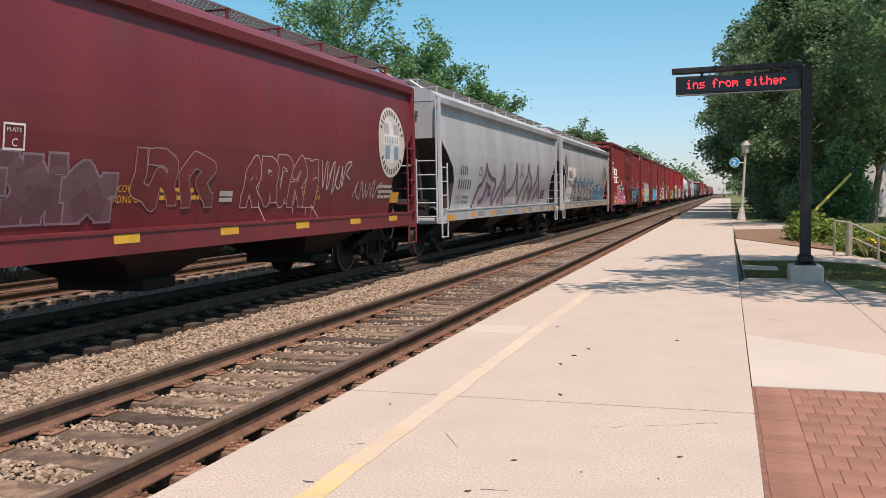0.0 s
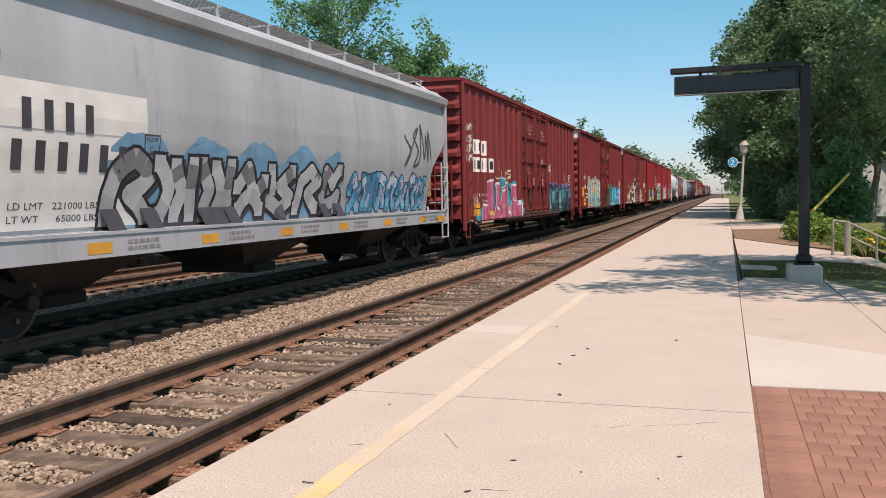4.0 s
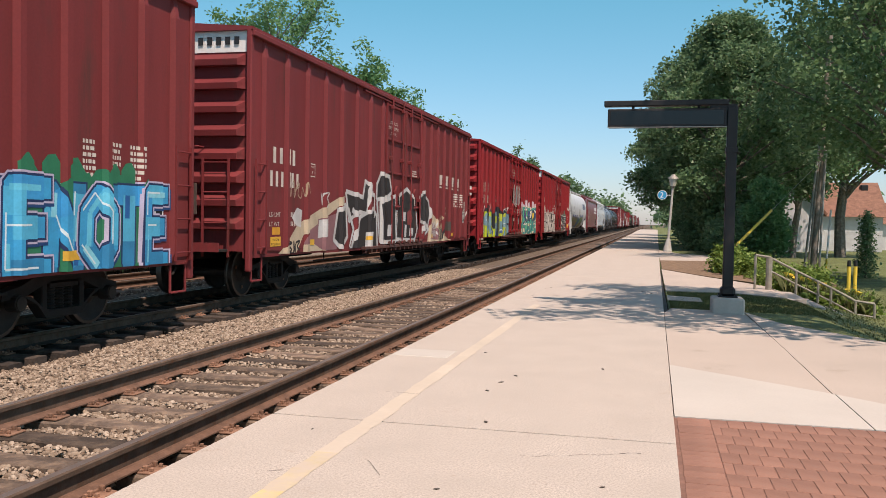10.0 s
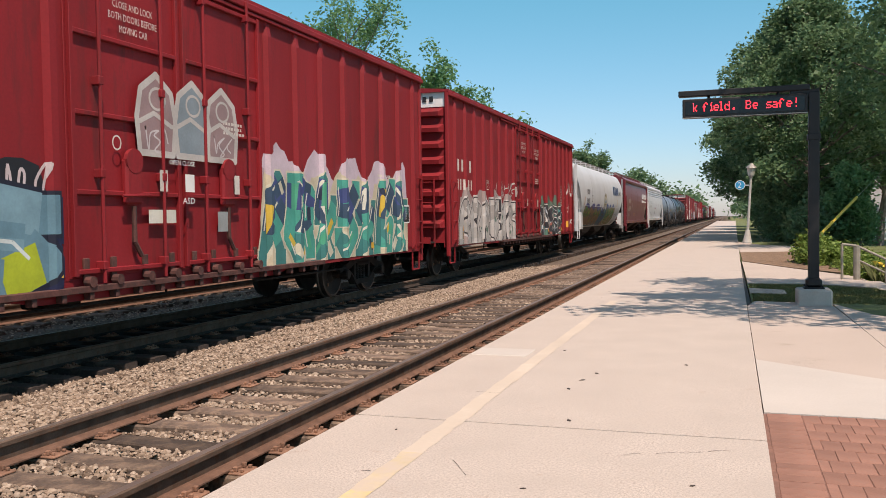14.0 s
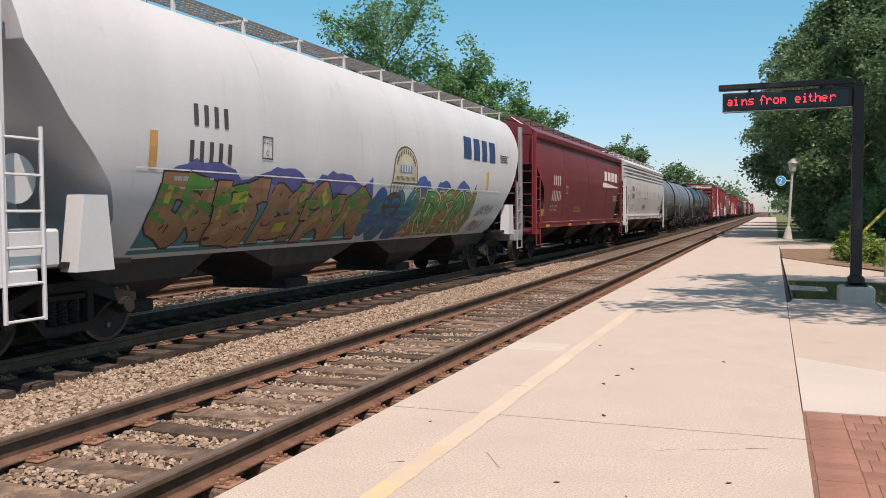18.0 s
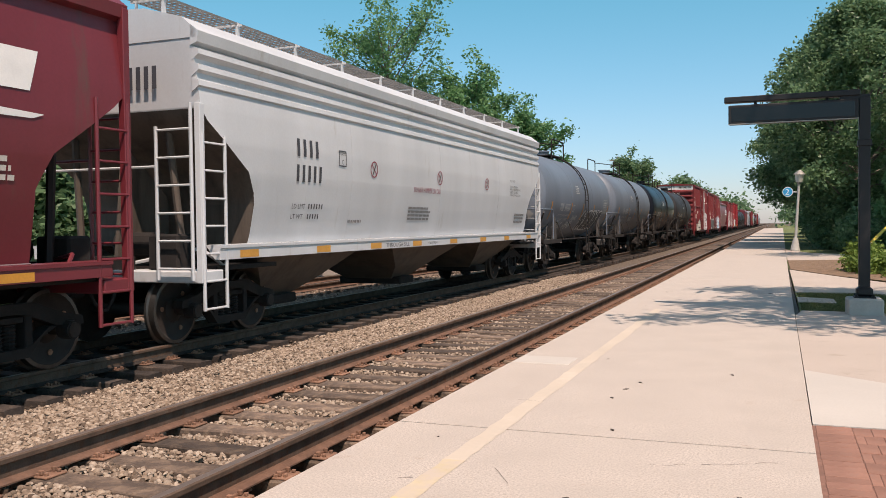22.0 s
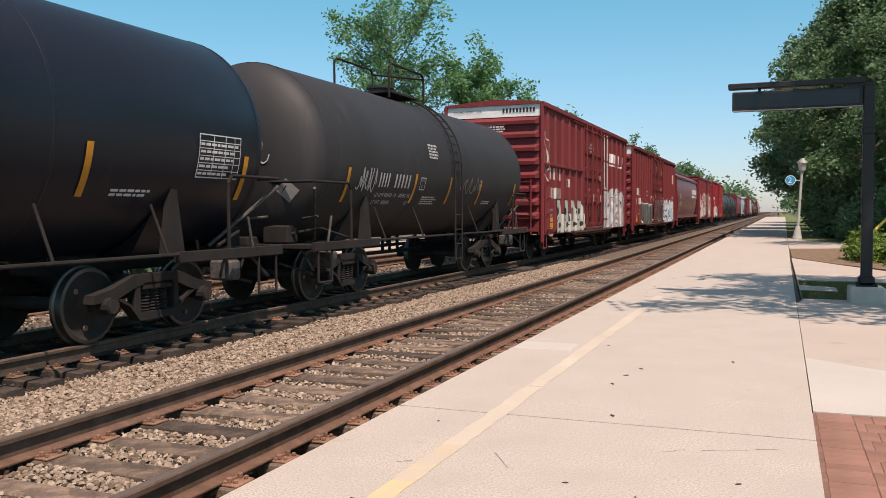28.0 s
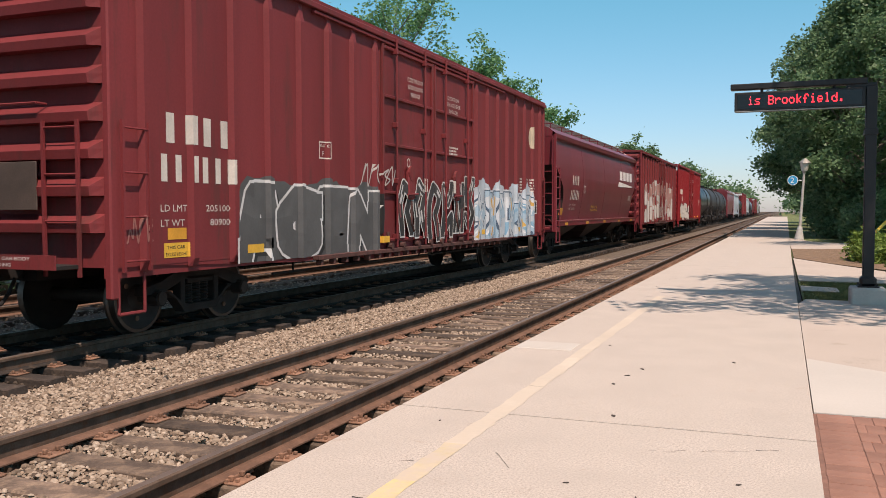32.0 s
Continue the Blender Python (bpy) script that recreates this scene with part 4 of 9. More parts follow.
            for z in (sill + 0.2, sill + 1.25, sill + 2.3, eave - 0.35):
                q.box(x, y - 0.04, z, x + 0.115, y + 0.04, z + 0.10, pm, 0.008)
            part("lock_rod", q, dr)
        q = MB()
        z = sill + 0.95
        q.box(x, (a + b) / 2 - 0.15, z, x + 0.10, (a + b) / 2 + 0.15, z + 0.55, pm, 0.03)
        q.tube((x + 0.05, (a + b) / 2, z + 0.52), (x + 0.105, (a + b) / 2, z + 0.52), 0.15, pm, 14)
        q.pipe([(x + 0.07, (a + b) / 2, z - 0.02), (x + 0.07, (a + b) / 2, z - 0.45), (x + 0.07, (a + b) / 2 + 0.12, z - 0.62)], 0.03, M["track_rust"], 6)
        q.tube((x + 0.11, (a + b) / 2 - 0.25, z + 0.1), (x + 0.11, (a + b) / 2 + 0.25, z + 0.12), 0.018, pm, 6)
        part("lock_handle", q, dr)
    for za, zb, dx in ((sill - 0.04, sill + 0.03, 0.12), (eave - 0.20, eave - 0.15, 0.07)):
        m = MB()
        m.box(s, d0 - w * 0.95, za, s + dx, d1 + w * 0.95, zb, pm if za > 2 else M["track_rust"], 0.006)
        part("door_track", m, car, "" if za > 2 else "rusty door track")
    q = random.Random(label)
    for k in range(doors):
        for f in (0.12, 0.34, 0.62, 0.88):
            m = MB()
            y = d0 + w * (k + f)
            m.tube((s + 0.05, y, sill + 0.075), (s + 0.135, y, sill + 0.075), 0.062, M["track_rust"], 10)
            m.box(s + 0.015, y - 0.045, sill + 0.06, s + 0.05, y + 0.045, sill + 0.34, M["track_rust"], 0.008)
            part("door_roller", m, car, "rusty roller of the door")
    y = d0 - w * 0.9
    clip = MB()
    clip.box(0.0, -0.035, -0.07, 0.105, 0.035, 0.05, M["track_rust"], 0.01)
    clip_me = clip.mesh("track_bracket")
    while y < d1 + w * 0.9:
        part("track_bracket", clip_me, car, at=pose(s, y, sill - 0.06))
        y += 0.42
    # corrugated ends
    for y, sg in ((0.06, -1), (L - 0.06, 1)):
        n = 8
        zs0, zs1 = sill + 0.30, eave - (0.42 if white_top else 0.12)
        for k in range(n):
            z = zs0 + (zs1 - zs0) * k / n
            h = (zs1 - zs0) / n
            m = MB()
            prof = [(z + 0.44 * h, 0.0), (z + 0.47 * h, 0.12), (z + 0.72 * h, 0.135), (z + 0.98 * h, 0.0)]
            A = [(-s + 0.10, y + sg * d, zz) for zz, d in prof]
            Bm = [(-s + 0.22, y + sg * d, zz) for zz, d in prof]
            C = [(s - 0.22, y + sg * d, zz) for zz, d in prof]
            D = [(s - 0.10, y + sg * 0.0, zz) for zz, d in prof]
            A = [(x, y, zz) for x, _, zz in A]
            m.grid([A, Bm, C, D], pm)
            part("end_rib", m, car)
        if white_top:
            m = MB()
            m.box(-s + 0.03, y - 0.012, eave - 0.40, s - 0.03, y + 0.012, eave + 0.0, M["white"])
            wp = part("end_band", m, car, "white band with clearance lettering")
            m.v = [(vx, vy + sg * 0.012, vz) for vx, vy, vz in m.v]
    # side and end ladders, grab irons, brake step
    for a in (0.14, L - 0.56):
        ladder(car, a, a + 0.42, sill + 0.05, sill + 1.75, 4, pm)
        stirrup(car, a, a + 0.42, pm)
    end_ladder(car, 0.75, 1.25, sill + 0.0, sill + 1.75, 4, pm)
    m = MB()
    m.box(-0.55, -0.42, sill + 0.10, 1.25, -0.06, sill + 0.14, M["under"])
    m.box(-0.55, -0.44, sill + 0.10, 1.25, -0.42, sill + 0.26, pm)
    part("end_platform", m, car, "crossover step")
    m = MB()
    m.pipe([(-1.3, -0.12, sill + 1.95), (0.7, -0.12, sill + 1.95)], 0.016, pm)
    m.pipe([(-1.3, -0.12, sill + 1.95), (-1.3, 0.02, sill + 1.95)], 0.016, pm)
    m.pipe([(0.7, -0.12, sill + 1.95), (0.7, 0.02, sill + 1.95)], 0.016, pm)
    part("grab_iron", m, car)
    m = MB()
    m.box(-0.05, -0.075, sill + 0.75, 0.62, -0.055, sill + 1.30, M[placard], 0.004)
    part("placard_board", m, car, "plywood placard board" if placard == "panel_wood" else "grey placard board")
    m = MB()
    m.tube((-0.75, -0.20, sill + 1.0), (-0.75, -0.17, sill + 1.0), 0.24, pm, 16)
    m.tube((-0.75, -0.20, sill + 1.0), (-0.75, 0.05, sill + 1.0), 0.03, pm, 6)
    m.box(-0.95, -0.14, sill + 0.45, -0.60, 0.05, sill + 0.85, M["under"], 0.02)
    part("hand_brake", m, car)
    # underframe
    m = MB()
    m.box(-0.30, 0.2, 0.74, 0.30, L - 0.2, 1.05, M["under"])
    for y in (d0, (d0 + d1) / 2, d1):
        m.box(-1.4, y - 0.06, 0.80, 1.4, y + 0.06, 0.98, M["under"])
    m.tube((-0.6, d0 - 1.2, 0.72), (-0.6, d0 + 0.2, 0.72), 0.19, M["under"], 10)
    m.box(0.5, d0 + 0.4, 0.55, 0.9, d0 + 1.0, 0.85, M["under"], 0.03)
    part("underframe", m, car)
    m = MB()
    m.pipe([(1.35, 3.6, 0.62), (1.35, L - 3.6, 0.62)], 0.02, M["under"])
    for y in (4.2, L / 2, L - 4.2):
        m.pipe([(1.35, y, 0.62), (1.35, y, 0.85)], 0.016, M["under"])
    part("brake_rod", m, car)
    CARS.append((car, u0, running_gear(car, L, inset)))
    depth, cuts = rib_profile(ribs)
    def surf(y, z, lift):
        d = depth(y)
        if d0 < y < d1:
            d = 0.080
        return (s + d + lift, y, z)
    return car, surf, cuts + [d0 - 0.004, d0 + 0.004, d1 - 0.004, d1 + 0.004], L


def hopper(label, paint_mat, u0, u1, style="sill", eave=4.02, sill=1.18, inset=1.35, roof=None, group="hopper cars", corrugated=False, band=0.26, climb=2.45, lip=0.0, post_top=None):
    """Covered hopper car. style sill: straight side with a sill band; style round: curved side."""
    L = u1 - u0
    car = thing("hopper_car", label, "freight car", group, at=pose(MID_X, u0, MID_Z))
    pm = M[paint_mat]
    rm = M[roof] if roof else pm
    post_top = post_top or eave + 0.05
    if style == "round":
        sec = [(float(z), 1.64 * (1 - abs((z - 2.6) / 1.95) ** (2.6 if z > 2.6 else 2.1)) ** (0.385 if z > 2.6 else 0.476)) for z in np.linspace(1.0, 4.18, 27)]
        cut = lambda z: np.interp(z, [1.0, 1.5, 1.9, 2.6, 3.3, 4.2], [1.75, 1.75, 1.55, 0.85, 0.35, 0.25])
        roofline = [(1.165, 4.18), (1.0, 4.27), (0.8, 4.33), (0.5, 4.38), (0.0, 4.40), (-0.5, 4.38), (-0.8, 4.33), (-1.0, 4.27), (-1.165, 4.18)]
    else:
        sec = [(sill + 0.02, 1.40), (1.5, 1.452), (1.9, 1.525), (2.35, 1.585), (2.75, 1.60), (3.15, 1.58), (3.5, 1.545), (3.75, 1.51), (eave - 0.12, 1.485), (eave, 1.48)]
        cut = lambda z: np.interp(z, [1.2, 2.0, 2.35, 3.05, 4.2], [1.28, 1.30, 1.10, 0.06, 0.0])
        roofline = [(1.56, eave), (1.56, eave + 0.10), (1.34, eave + 0.28), (0.75, eave + 0.44), (0, eave + 0.47), (-0.75, eave + 0.44), (-1.34, eave + 0.28), (-1.56, eave + 0.10), (-1.56, eave)]
    zz = np.unique(np.concatenate([np.linspace(sec[0][0], sec[-1][0], 19), [p[0] for p in sec]]))
    width = lambda z: float(np.interp(z, [p[0] for p in sec], [p[1] for p in sec]))
    m = MB()
    rows = []
    for z in zz:
        a, w = float(cut(z)), width(z)
        rows.append([(w, a, z), (w, L * 0.25, z), (w, L * 0.5, z), (w, L * 0.75, z), (w, L - a, z), (-w, L - a, z), (-w, L * 0.5, z), (-w, a, z)])
    m.grid(rows, pm, True)
    shaded_grime = m.slot(M["bay_" + paint_mat])
    # lower end walls take the bay tone: shade of the overhang put into the colour
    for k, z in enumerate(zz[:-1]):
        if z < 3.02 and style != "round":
            m.mi[k * 8 + 4] = shaded_grime
            m.mi[k * 8 + 7] = shaded_grime
    m.face(rows[0], M["under"])
    body = part("body", m, car, smooth=True)
    # roof
    m = MB()
    e = 0.25 if style == "round" else 0.0
    m.grid([[(x, e, z) for x, z in roofline], [(x, L - e, z) for x, z in roofline]], rm)
    m.face([(x, e, z) for x, z in roofline], rm)
    m.face([(x, L - e, z) for x, z in roofline], rm)
    part("roof", m, car, smooth=True)
    if style != "round":
        m = MB()
        for sx in (-1, 1):
            m.prism([(sx * 1.47, eave - 0.10), (sx * (1.58 + lip), eave - 0.06), (sx * (1.60 + lip), eave + 0.08), (sx * 1.48, eave + 0.17)], "y", 0.0, L, pm)
        part("eave_channel", m, car)
    if corrugated:
        for sx in (-1, 1):
            for k in range(3):
                z = eave - 0.10 - 0.20 * k
                m = MB()
                m.prism([(sx * 1.47, z - 0.19), (sx * 1.585, z - 0.11), (sx * 1.575, z - 0.04), (sx * 1.47, z)], "y", 0.02, L - 0.02, pm)
                part("side_corrugation", m, car)
    # seams on the side
    for k in range(1, 4):
        m = MB()
        y = L * k / 4
        m.grid([[(width(z) + 0.004, y - 0.012, z) for z in zz], [(width(z) + 0.008, y, z) for z in zz], [(width(z) + 0.004, y + 0.012, z) for z in zz]], pm)
        part("weld_seam", m, car)
    # discharge bays under the body
    nb = 3 if style != "round" else 4
    for k in range(nb):
        c = L * (k + 0.5) / nb
        hw = L / nb * 0.44 if nb == 3 else L / nb * 0.45
        if k == 0:
            c, hw = c + 0.5, hw - 0.5
        if k == nb - 1:
            c, hw = c - 0.5, hw - 0.5
        m = MB()
        w0, w1 = (1.50, 0.55) if style != "round" else (0.94, 0.5)
        zt, zb = (sill + 0.05, 0.42) if style != "round" else (1.05, 0.40)
        R0 = [(w0, c - hw, zt), (w0, c + hw, zt), (-w0, c + hw, zt), (-w0, c - hw, zt)]
        R1 = [(w1 + 0.35, c - 0.95, zb + 0.30), (w1 + 0.35, c + 0.95, zb + 0.30), (-w1 - 0.35, c + 0.95, zb + 0.30), (-w1 - 0.35, c - 0.95, zb + 0.30)]
        R2 = [(w1, c - 0.42, zb), (w1, c + 0.42, zb), (-w1, c + 0.42, zb), (-w1, c - 0.42, zb)]
        # bays in the same tone, shade painted in along with the grime
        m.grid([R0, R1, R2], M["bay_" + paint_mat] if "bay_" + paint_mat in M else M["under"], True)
        m.face(R2, M["under"])
        m.box(-0.75, c - 0.38, zb - 0.12, 0.75, c + 0.38, zb + 0.04, M["under"], 0.02)
        part("discharge_bay", m, car, "sloping discharge bay")
    # side sill
    if style != "round":
        for sx in (-1, 1):
            m = MB()
            m.prism([(sx * 1.54, sill - band), (sx * 1.62, sill - band), (sx * 1.62, sill + 0.0), (sx * 1.635, sill + 0.005), (sx * 1.635, sill + 0.045), (sx * 1.39, sill + 0.05)], "y", 0.35, L - 0.35, pm)
            part("side_sill", m, car)
    for y0, y1 in ((0.0, 0.45), (L - 0.45, L)):
        m = MB()
        if style == "round" and y0 > 1:
            m.box(-1.58, y0 - 0.35, 0.74, 1.60, y1, 1.04, M["dull_white"], 0.015)
        else:
            m.box(-1.58, y0, 0.86, 1.60, y1, 1.02, pm, 0.015)
        part("end_sill", m, car)
    # end slopes and end posts
    for y, sg in ((0.0, 1), (L, -1)):
        m = MB()
        for x in (-0.9, 0.9):
            # braces and web below the slope carry the shade-darkened bay tone too
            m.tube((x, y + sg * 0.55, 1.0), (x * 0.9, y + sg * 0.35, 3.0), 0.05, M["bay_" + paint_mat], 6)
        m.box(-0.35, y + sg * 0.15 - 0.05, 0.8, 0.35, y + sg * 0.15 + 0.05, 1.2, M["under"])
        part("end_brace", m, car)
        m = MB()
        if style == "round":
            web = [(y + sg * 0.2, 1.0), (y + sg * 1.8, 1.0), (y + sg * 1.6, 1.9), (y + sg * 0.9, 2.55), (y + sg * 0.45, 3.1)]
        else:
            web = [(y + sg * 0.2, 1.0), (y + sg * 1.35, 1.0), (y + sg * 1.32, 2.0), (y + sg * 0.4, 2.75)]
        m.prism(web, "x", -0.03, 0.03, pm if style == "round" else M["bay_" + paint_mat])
        part("end_web", m, car, "plate under the sloping end")
        if style == "round" and sg > 0:
            m = MB()
            m.tube((-0.75, y + sg * 0.75, 1.95), (1.0, y + sg * 0.75, 1.95), 0.27, pm, 18)
            part("air_reservoir", m, car, "white air reservoir cylinder", smooth=True)
            m = MB()
            m.box(0.85, min(y + sg * 0.12, y + sg * 0.8), 1.02, 1.55, max(y + sg * 0.12, y + sg * 0.8), 1.42, pm, 0.03)
            part("control_box", m, car)
        m = MB()
        m.box(-1.5, min(y + sg * 0.45, y + sg * 1.9), 1.0, 1.5, max(y + sg * 0.45, y + sg * 1.9), 1.06, M["under"])
        part("shear_plate", m, car)
        for x in (-1.56, 1.56):
            p = MB()
            hw = 0.10 if style == "round" and sg < 0 else 0.05
            p.box(x - 0.045, y - hw + sg * 0.04, 0.86, x + 0.045, y + hw + sg * 0.04, post_top, pm if style != "round" or sg > 0 else M["dull_white"], 0.008)
            if post_top < eave:
                p.pipe([(x, y + sg * 0.04, post_top - 0.06), (x * 0.93, y + sg * 0.30, post_top + 0.10)], 0.035, pm, 6)
            elif style != "round":
                p.pipe([(x, y + sg * 0.04, eave + 0.03), (x * 0.5, y + sg * 0.04, eave + 0.55)], 0.04, pm, 6)
            part("corner_post", p, car)
        q = MB()
        x = 1.60
        lm = pm if style != "round" or sg > 0 else M["dull_white"]
        ya, yb = (y + 0.04, y + 0.52) if sg > 0 else (y - 0.52, y - 0.04)
        rungs = int((climb - 0.52) / 0.36) + 1
        for yy in (ya, yb):
            q.tube((x, yy, 0.50), (x, yy, climb), 0.024, lm, 6)
        for k in range(rungs):
            q.tube((x, ya, 0.52 + 0.36 * k), (x, yb, 0.52 + 0.36 * k), 0.016, lm, 6)
        part("side_ladder", q, car)
        q = MB()
        yy = y - sg * 0.06
        for xx in (0.95, 1.50):
            q.tube((xx, yy, 0.9), (xx, yy, min(eave, post_top) if xx > 1.2 else climb + 0.1), 0.024, lm, 6)
        for k in range(rungs - 1):
            q.tube((0.95, yy, 1.05 + 0.36 * k), (1.50, yy, 1.05 + 0.36 * k), 0.016, lm, 6)
        q.tube((-1.5, yy, 2.38), (0.95, yy, 2.38), 0.018, lm, 6)
        part("end_ladder", q, car)
        q = MB()
        q.tube((-0.2, y + sg * 0.55, 1.35), (0.5, y + sg * 0.55, 1.35), 0.18, M["under"], 12)
        q.box(0.6, y + sg * 0.3 - 0.15, 1.02, 1.1, y + sg * 0.3 + 0.2, 1.5, M["under"], 0.03)
        q.pipe([(0.2, y + sg * 0.3, 1.1), (1.2, y + sg * 0.5, 1.3), (1.35, y + sg * 0.8, 1.05)], 0.025, pm, 6)
        part("brake_gear", q, car, "brake cylinder, valves and pipes")
    # roof walkway: supports, edge rails, grating
    top = eave + (0.62 if style != "round" else 0.52)
    m = MB()
    for sx in (-1, 1):
        for x in (0.45, 0.95):
            m.box(sx * x - 0.012, 0.0, top - 0.03, sx * x + 0.012, L, top, M["grating"])
    part("walkway_edge", m, car)
    m = MB()
    y = 0.05
    while y < L:
        for x0, x1 in ((0.45, 0.95), (-0.95, -0.45)):
            m.box(x0, y, top - 0.022, x1, y + 0.022, top - 0.006, M["grating"])
        y += 0.11
    for x in (0.55, 0.65, 0.75, 0.85, -0.55, -0.65, -0.75, -0.85):
        m.box(x - 0.006, 0, top - 0.024, x + 0.006, L, top - 0.004, M["grating"])
    tagged(part("walkway_grating", m, car), "open steel grating of the roof walkway", kind="stuff")
    n = int(L / 1.6)
    sups = []
    for sx in (-1, 1):
        sp = MB()
        sp.box(sx * 0.95 - 0.016, -0.03, -0.44, sx * 0.95 + 0.016, 0.03, 0.0, pm)
        sp.box(min(sx * 0.42, sx * 1.02), -0.02, -0.05, max(sx * 0.42, sx * 1.02), 0.02, -0.025, pm)
        sp.tube((sx * 0.5, 0, -0.25), (sx * 0.5, 0, -0.03), 0.02, pm, 6)
        sups.append(sp.mesh("walkway_support"))
    for k in range(2 * n + 2):
        k, spm = k // 2, sups[k % 2]
        part("walkway_support", spm, car, at=pose(0, 0.15 + (L - 0.3) * k / n, top))
    m = MB()
    for k in range(4):
        y = L * (k + 0.5) / 4
        m.box(-0.36, y - L / 8 + 0.2, top - 0.22, 0.36, y + L / 8 - 0.2, top - 0.12, rm, 0.03)
    part("hatch_cover", m, car, "long roof hatch covers")
    for ya, yb in ((0.1, 2.6), (L - 2.6, L - 0.1)):
        m = MB()
        m.box(-0.3, ya, 0.74, 0.3, yb, 1.02, M["under"])
        part("stub_sill", m, car)
    CARS.append((car, u0, running_gear(car, L, inset)))
    def surf(y, z, lift):
        if z < sill and style != "round":
            return (1.62 + lift, y, z)
        return (width(z) + 0.006 + lift, y, z)
    return car, surf, [], L


def tank_car(label, paint_mat, u0, u1, group="tank cars", R=1.56, cz=2.56):
    L = u1 - u0
    car = thing("tank_car", label, "freight car", group, at=pose(MID_X, u0, MID_Z))
    pm = M[paint_mat]
    a, b, dome = 0.55, L - 0.55, 0.62
    n = 48
    prof = [(a - dome * math.cos(t), R * math.sin(t)) for t in np.linspace(0.05, math.pi / 2, 9)]
    prof += [(a + (b - a) * k / 6, R) for k in range(1, 6)]
    prof += [(b + dome * math.cos(t), R * math.sin(t)) for t in np.linspace(math.pi / 2, 0.05, 9)]
    rows = [[(r * math.sin(2 * math.pi * k / n), y, cz + r * math.cos(2 * math.pi * k / n)) for k in range(n)] for y, r in prof]
    m = MB()
    m.grid(rows, pm, True)
    m.face(rows[0], pm)
    m.face(rows[-1], pm)
    part("tank_shell", m, car, smooth=True)
    for y in (a, a + (b - a) * 0.335, a + (b - a) * 0.665, b):
        m = MB()
        ring = lambda y2, r: [(r * math.sin(2 * math.pi * k / n), y2, cz + r * math.cos(2 * math.pi * k / n)) for k in range(n)]
        m.grid([ring(y - 0.03, R - 0.002), ring(y - 0.015, R + 0.007), ring(y + 0.015, R + 0.007), ring(y + 0.03, R - 0.002)], pm, True)
        part("weld_seam", m, car, smooth=True)
    # saddles, stub sills, end platforms
    for y, sg in ((0.0, 1), (L, -1)):
        m = MB()
        m.box(-0.32, min(y, y + sg * 3.2), 0.80, 0.32, max(y, y + sg * 3.2), 1.16, M["under"], 0.02)
        part("stub_sill", m, car)
        m = MB()
        c = y + sg * 2.15
        arc = [((R + 0.015) * math.sin(t), cz - (R + 0.015) * math.cos(t)) for t in np.linspace(-0.95, 0.95, 13)]
        m.prism(arc + [(0.9, 1.05), (-0.9, 1.05)], "y", c - 0.28, c + 0.28, pm)
        part("saddle", m, car)
        for sx in (-1, 1):
            m = MB()
            m.box(sx * 1.56 - 0.03, min(y, y + sg * 2.4), 0.94, sx * 1.56 + 0.03, max(y, y + sg * 2.4), 1.08, M["under"], 0.008)
            part("side_sill", m, car)
        m = MB()
        m.box(-1.525, min(y, y + sg * 0.75), 0.98, 1.525, max(y, y + sg * 0.75), 1.04, M["under"])
        m.box(-1.525, min(y + sg * 0.72, y + sg * 0.76), 0.92, 1.525, max(y + sg * 0.72, y + sg * 0.76), 1.08, M["under"])
        part("end_platform", m, car)
        q = MB()
        x = 1.56
        q.pipe([(x, y + sg * 1.30, 1.05), (x, y + sg * 1.30, 1.95), (x, y + sg * 1.22, 2.06), (x, y + sg * 0.06, 2.06), (0.6, y + sg * 0.06, 2.06), (-0.6, y + sg * 0.06, 2.06), (-x, y + sg * 0.06, 2.06), (-x, y + sg * 1.22, 2.06), (-x, y + sg * 1.30, 1.05)], 0.024, M["under"] if paint_mat != "tank_grey" else pm, 8)
        part("end_handrail", q, car, "bent pipe handrail round the end platform")
        q = MB()
        q.pipe([(x, y + sg * 0.06, 1.95), (1.0, y + sg * 1.0, 1.1)], 0.028, M["grey_grime"], 6)
        part("brace", q, car)
        q = MB()
        q.prism([(y + sg * 2.02, 1.05), (y + sg * 2.42, 1.05), (y + sg * 2.26, 1.95), (y + sg * 2.18, 1.95)], "x", 1.32, 1.40, M["grey_grime"] if paint_mat == "tank_grey" else M["under"])
        part("bolster_web", q, car)
        stirrup(car, y + sg * 0.15, y + sg * 0.60, M["under"], 0.42, 1.56, 1.0)
        q = MB()
        q.box(0.45, y + sg * 0.35 - 0.12, 1.04, 0.95, y + sg * 0.35 + 0.2, 1.35, M["under"], 0.03)
        q.tube((-0.4, y + sg * 0.5, 1.25), (0.4, y + sg * 0.5, 1.25), 0.14, M["under"], 10)
        q.pipe([(0.9, y + sg * 0.3, 1.2), (1.3, y + sg * 0.7, 1.3), (1.45, y + sg * 1.4, 1.12)], 0.022, M["under"], 6)
        part("brake_gear", q, car, "brake valve and pipes")
        q = MB()
        for k, (xa, za, xb, zb) in enumerate(((1.45, 0.62, 1.15, 0.98), (1.30, 0.55, 0.60, 0.70), (1.48, 1.06, 1.48, 1.50), (0.70, 1.04, 0.70, 1.62))):
            ya = y + sg * (0.18 + 0.22 * k)
            q.pipe([(xa, ya, za), (xb, ya + sg * 0.12, zb)], 0.022, M["grey_grime"], 6)
        q.pipe([(1.50, y + sg * 0.25, 1.50), (1.10, y + sg * 0.45, 1.46), (0.70, y + sg * 0.84, 1.62)], 0.018, M["grey_grime"], 6)
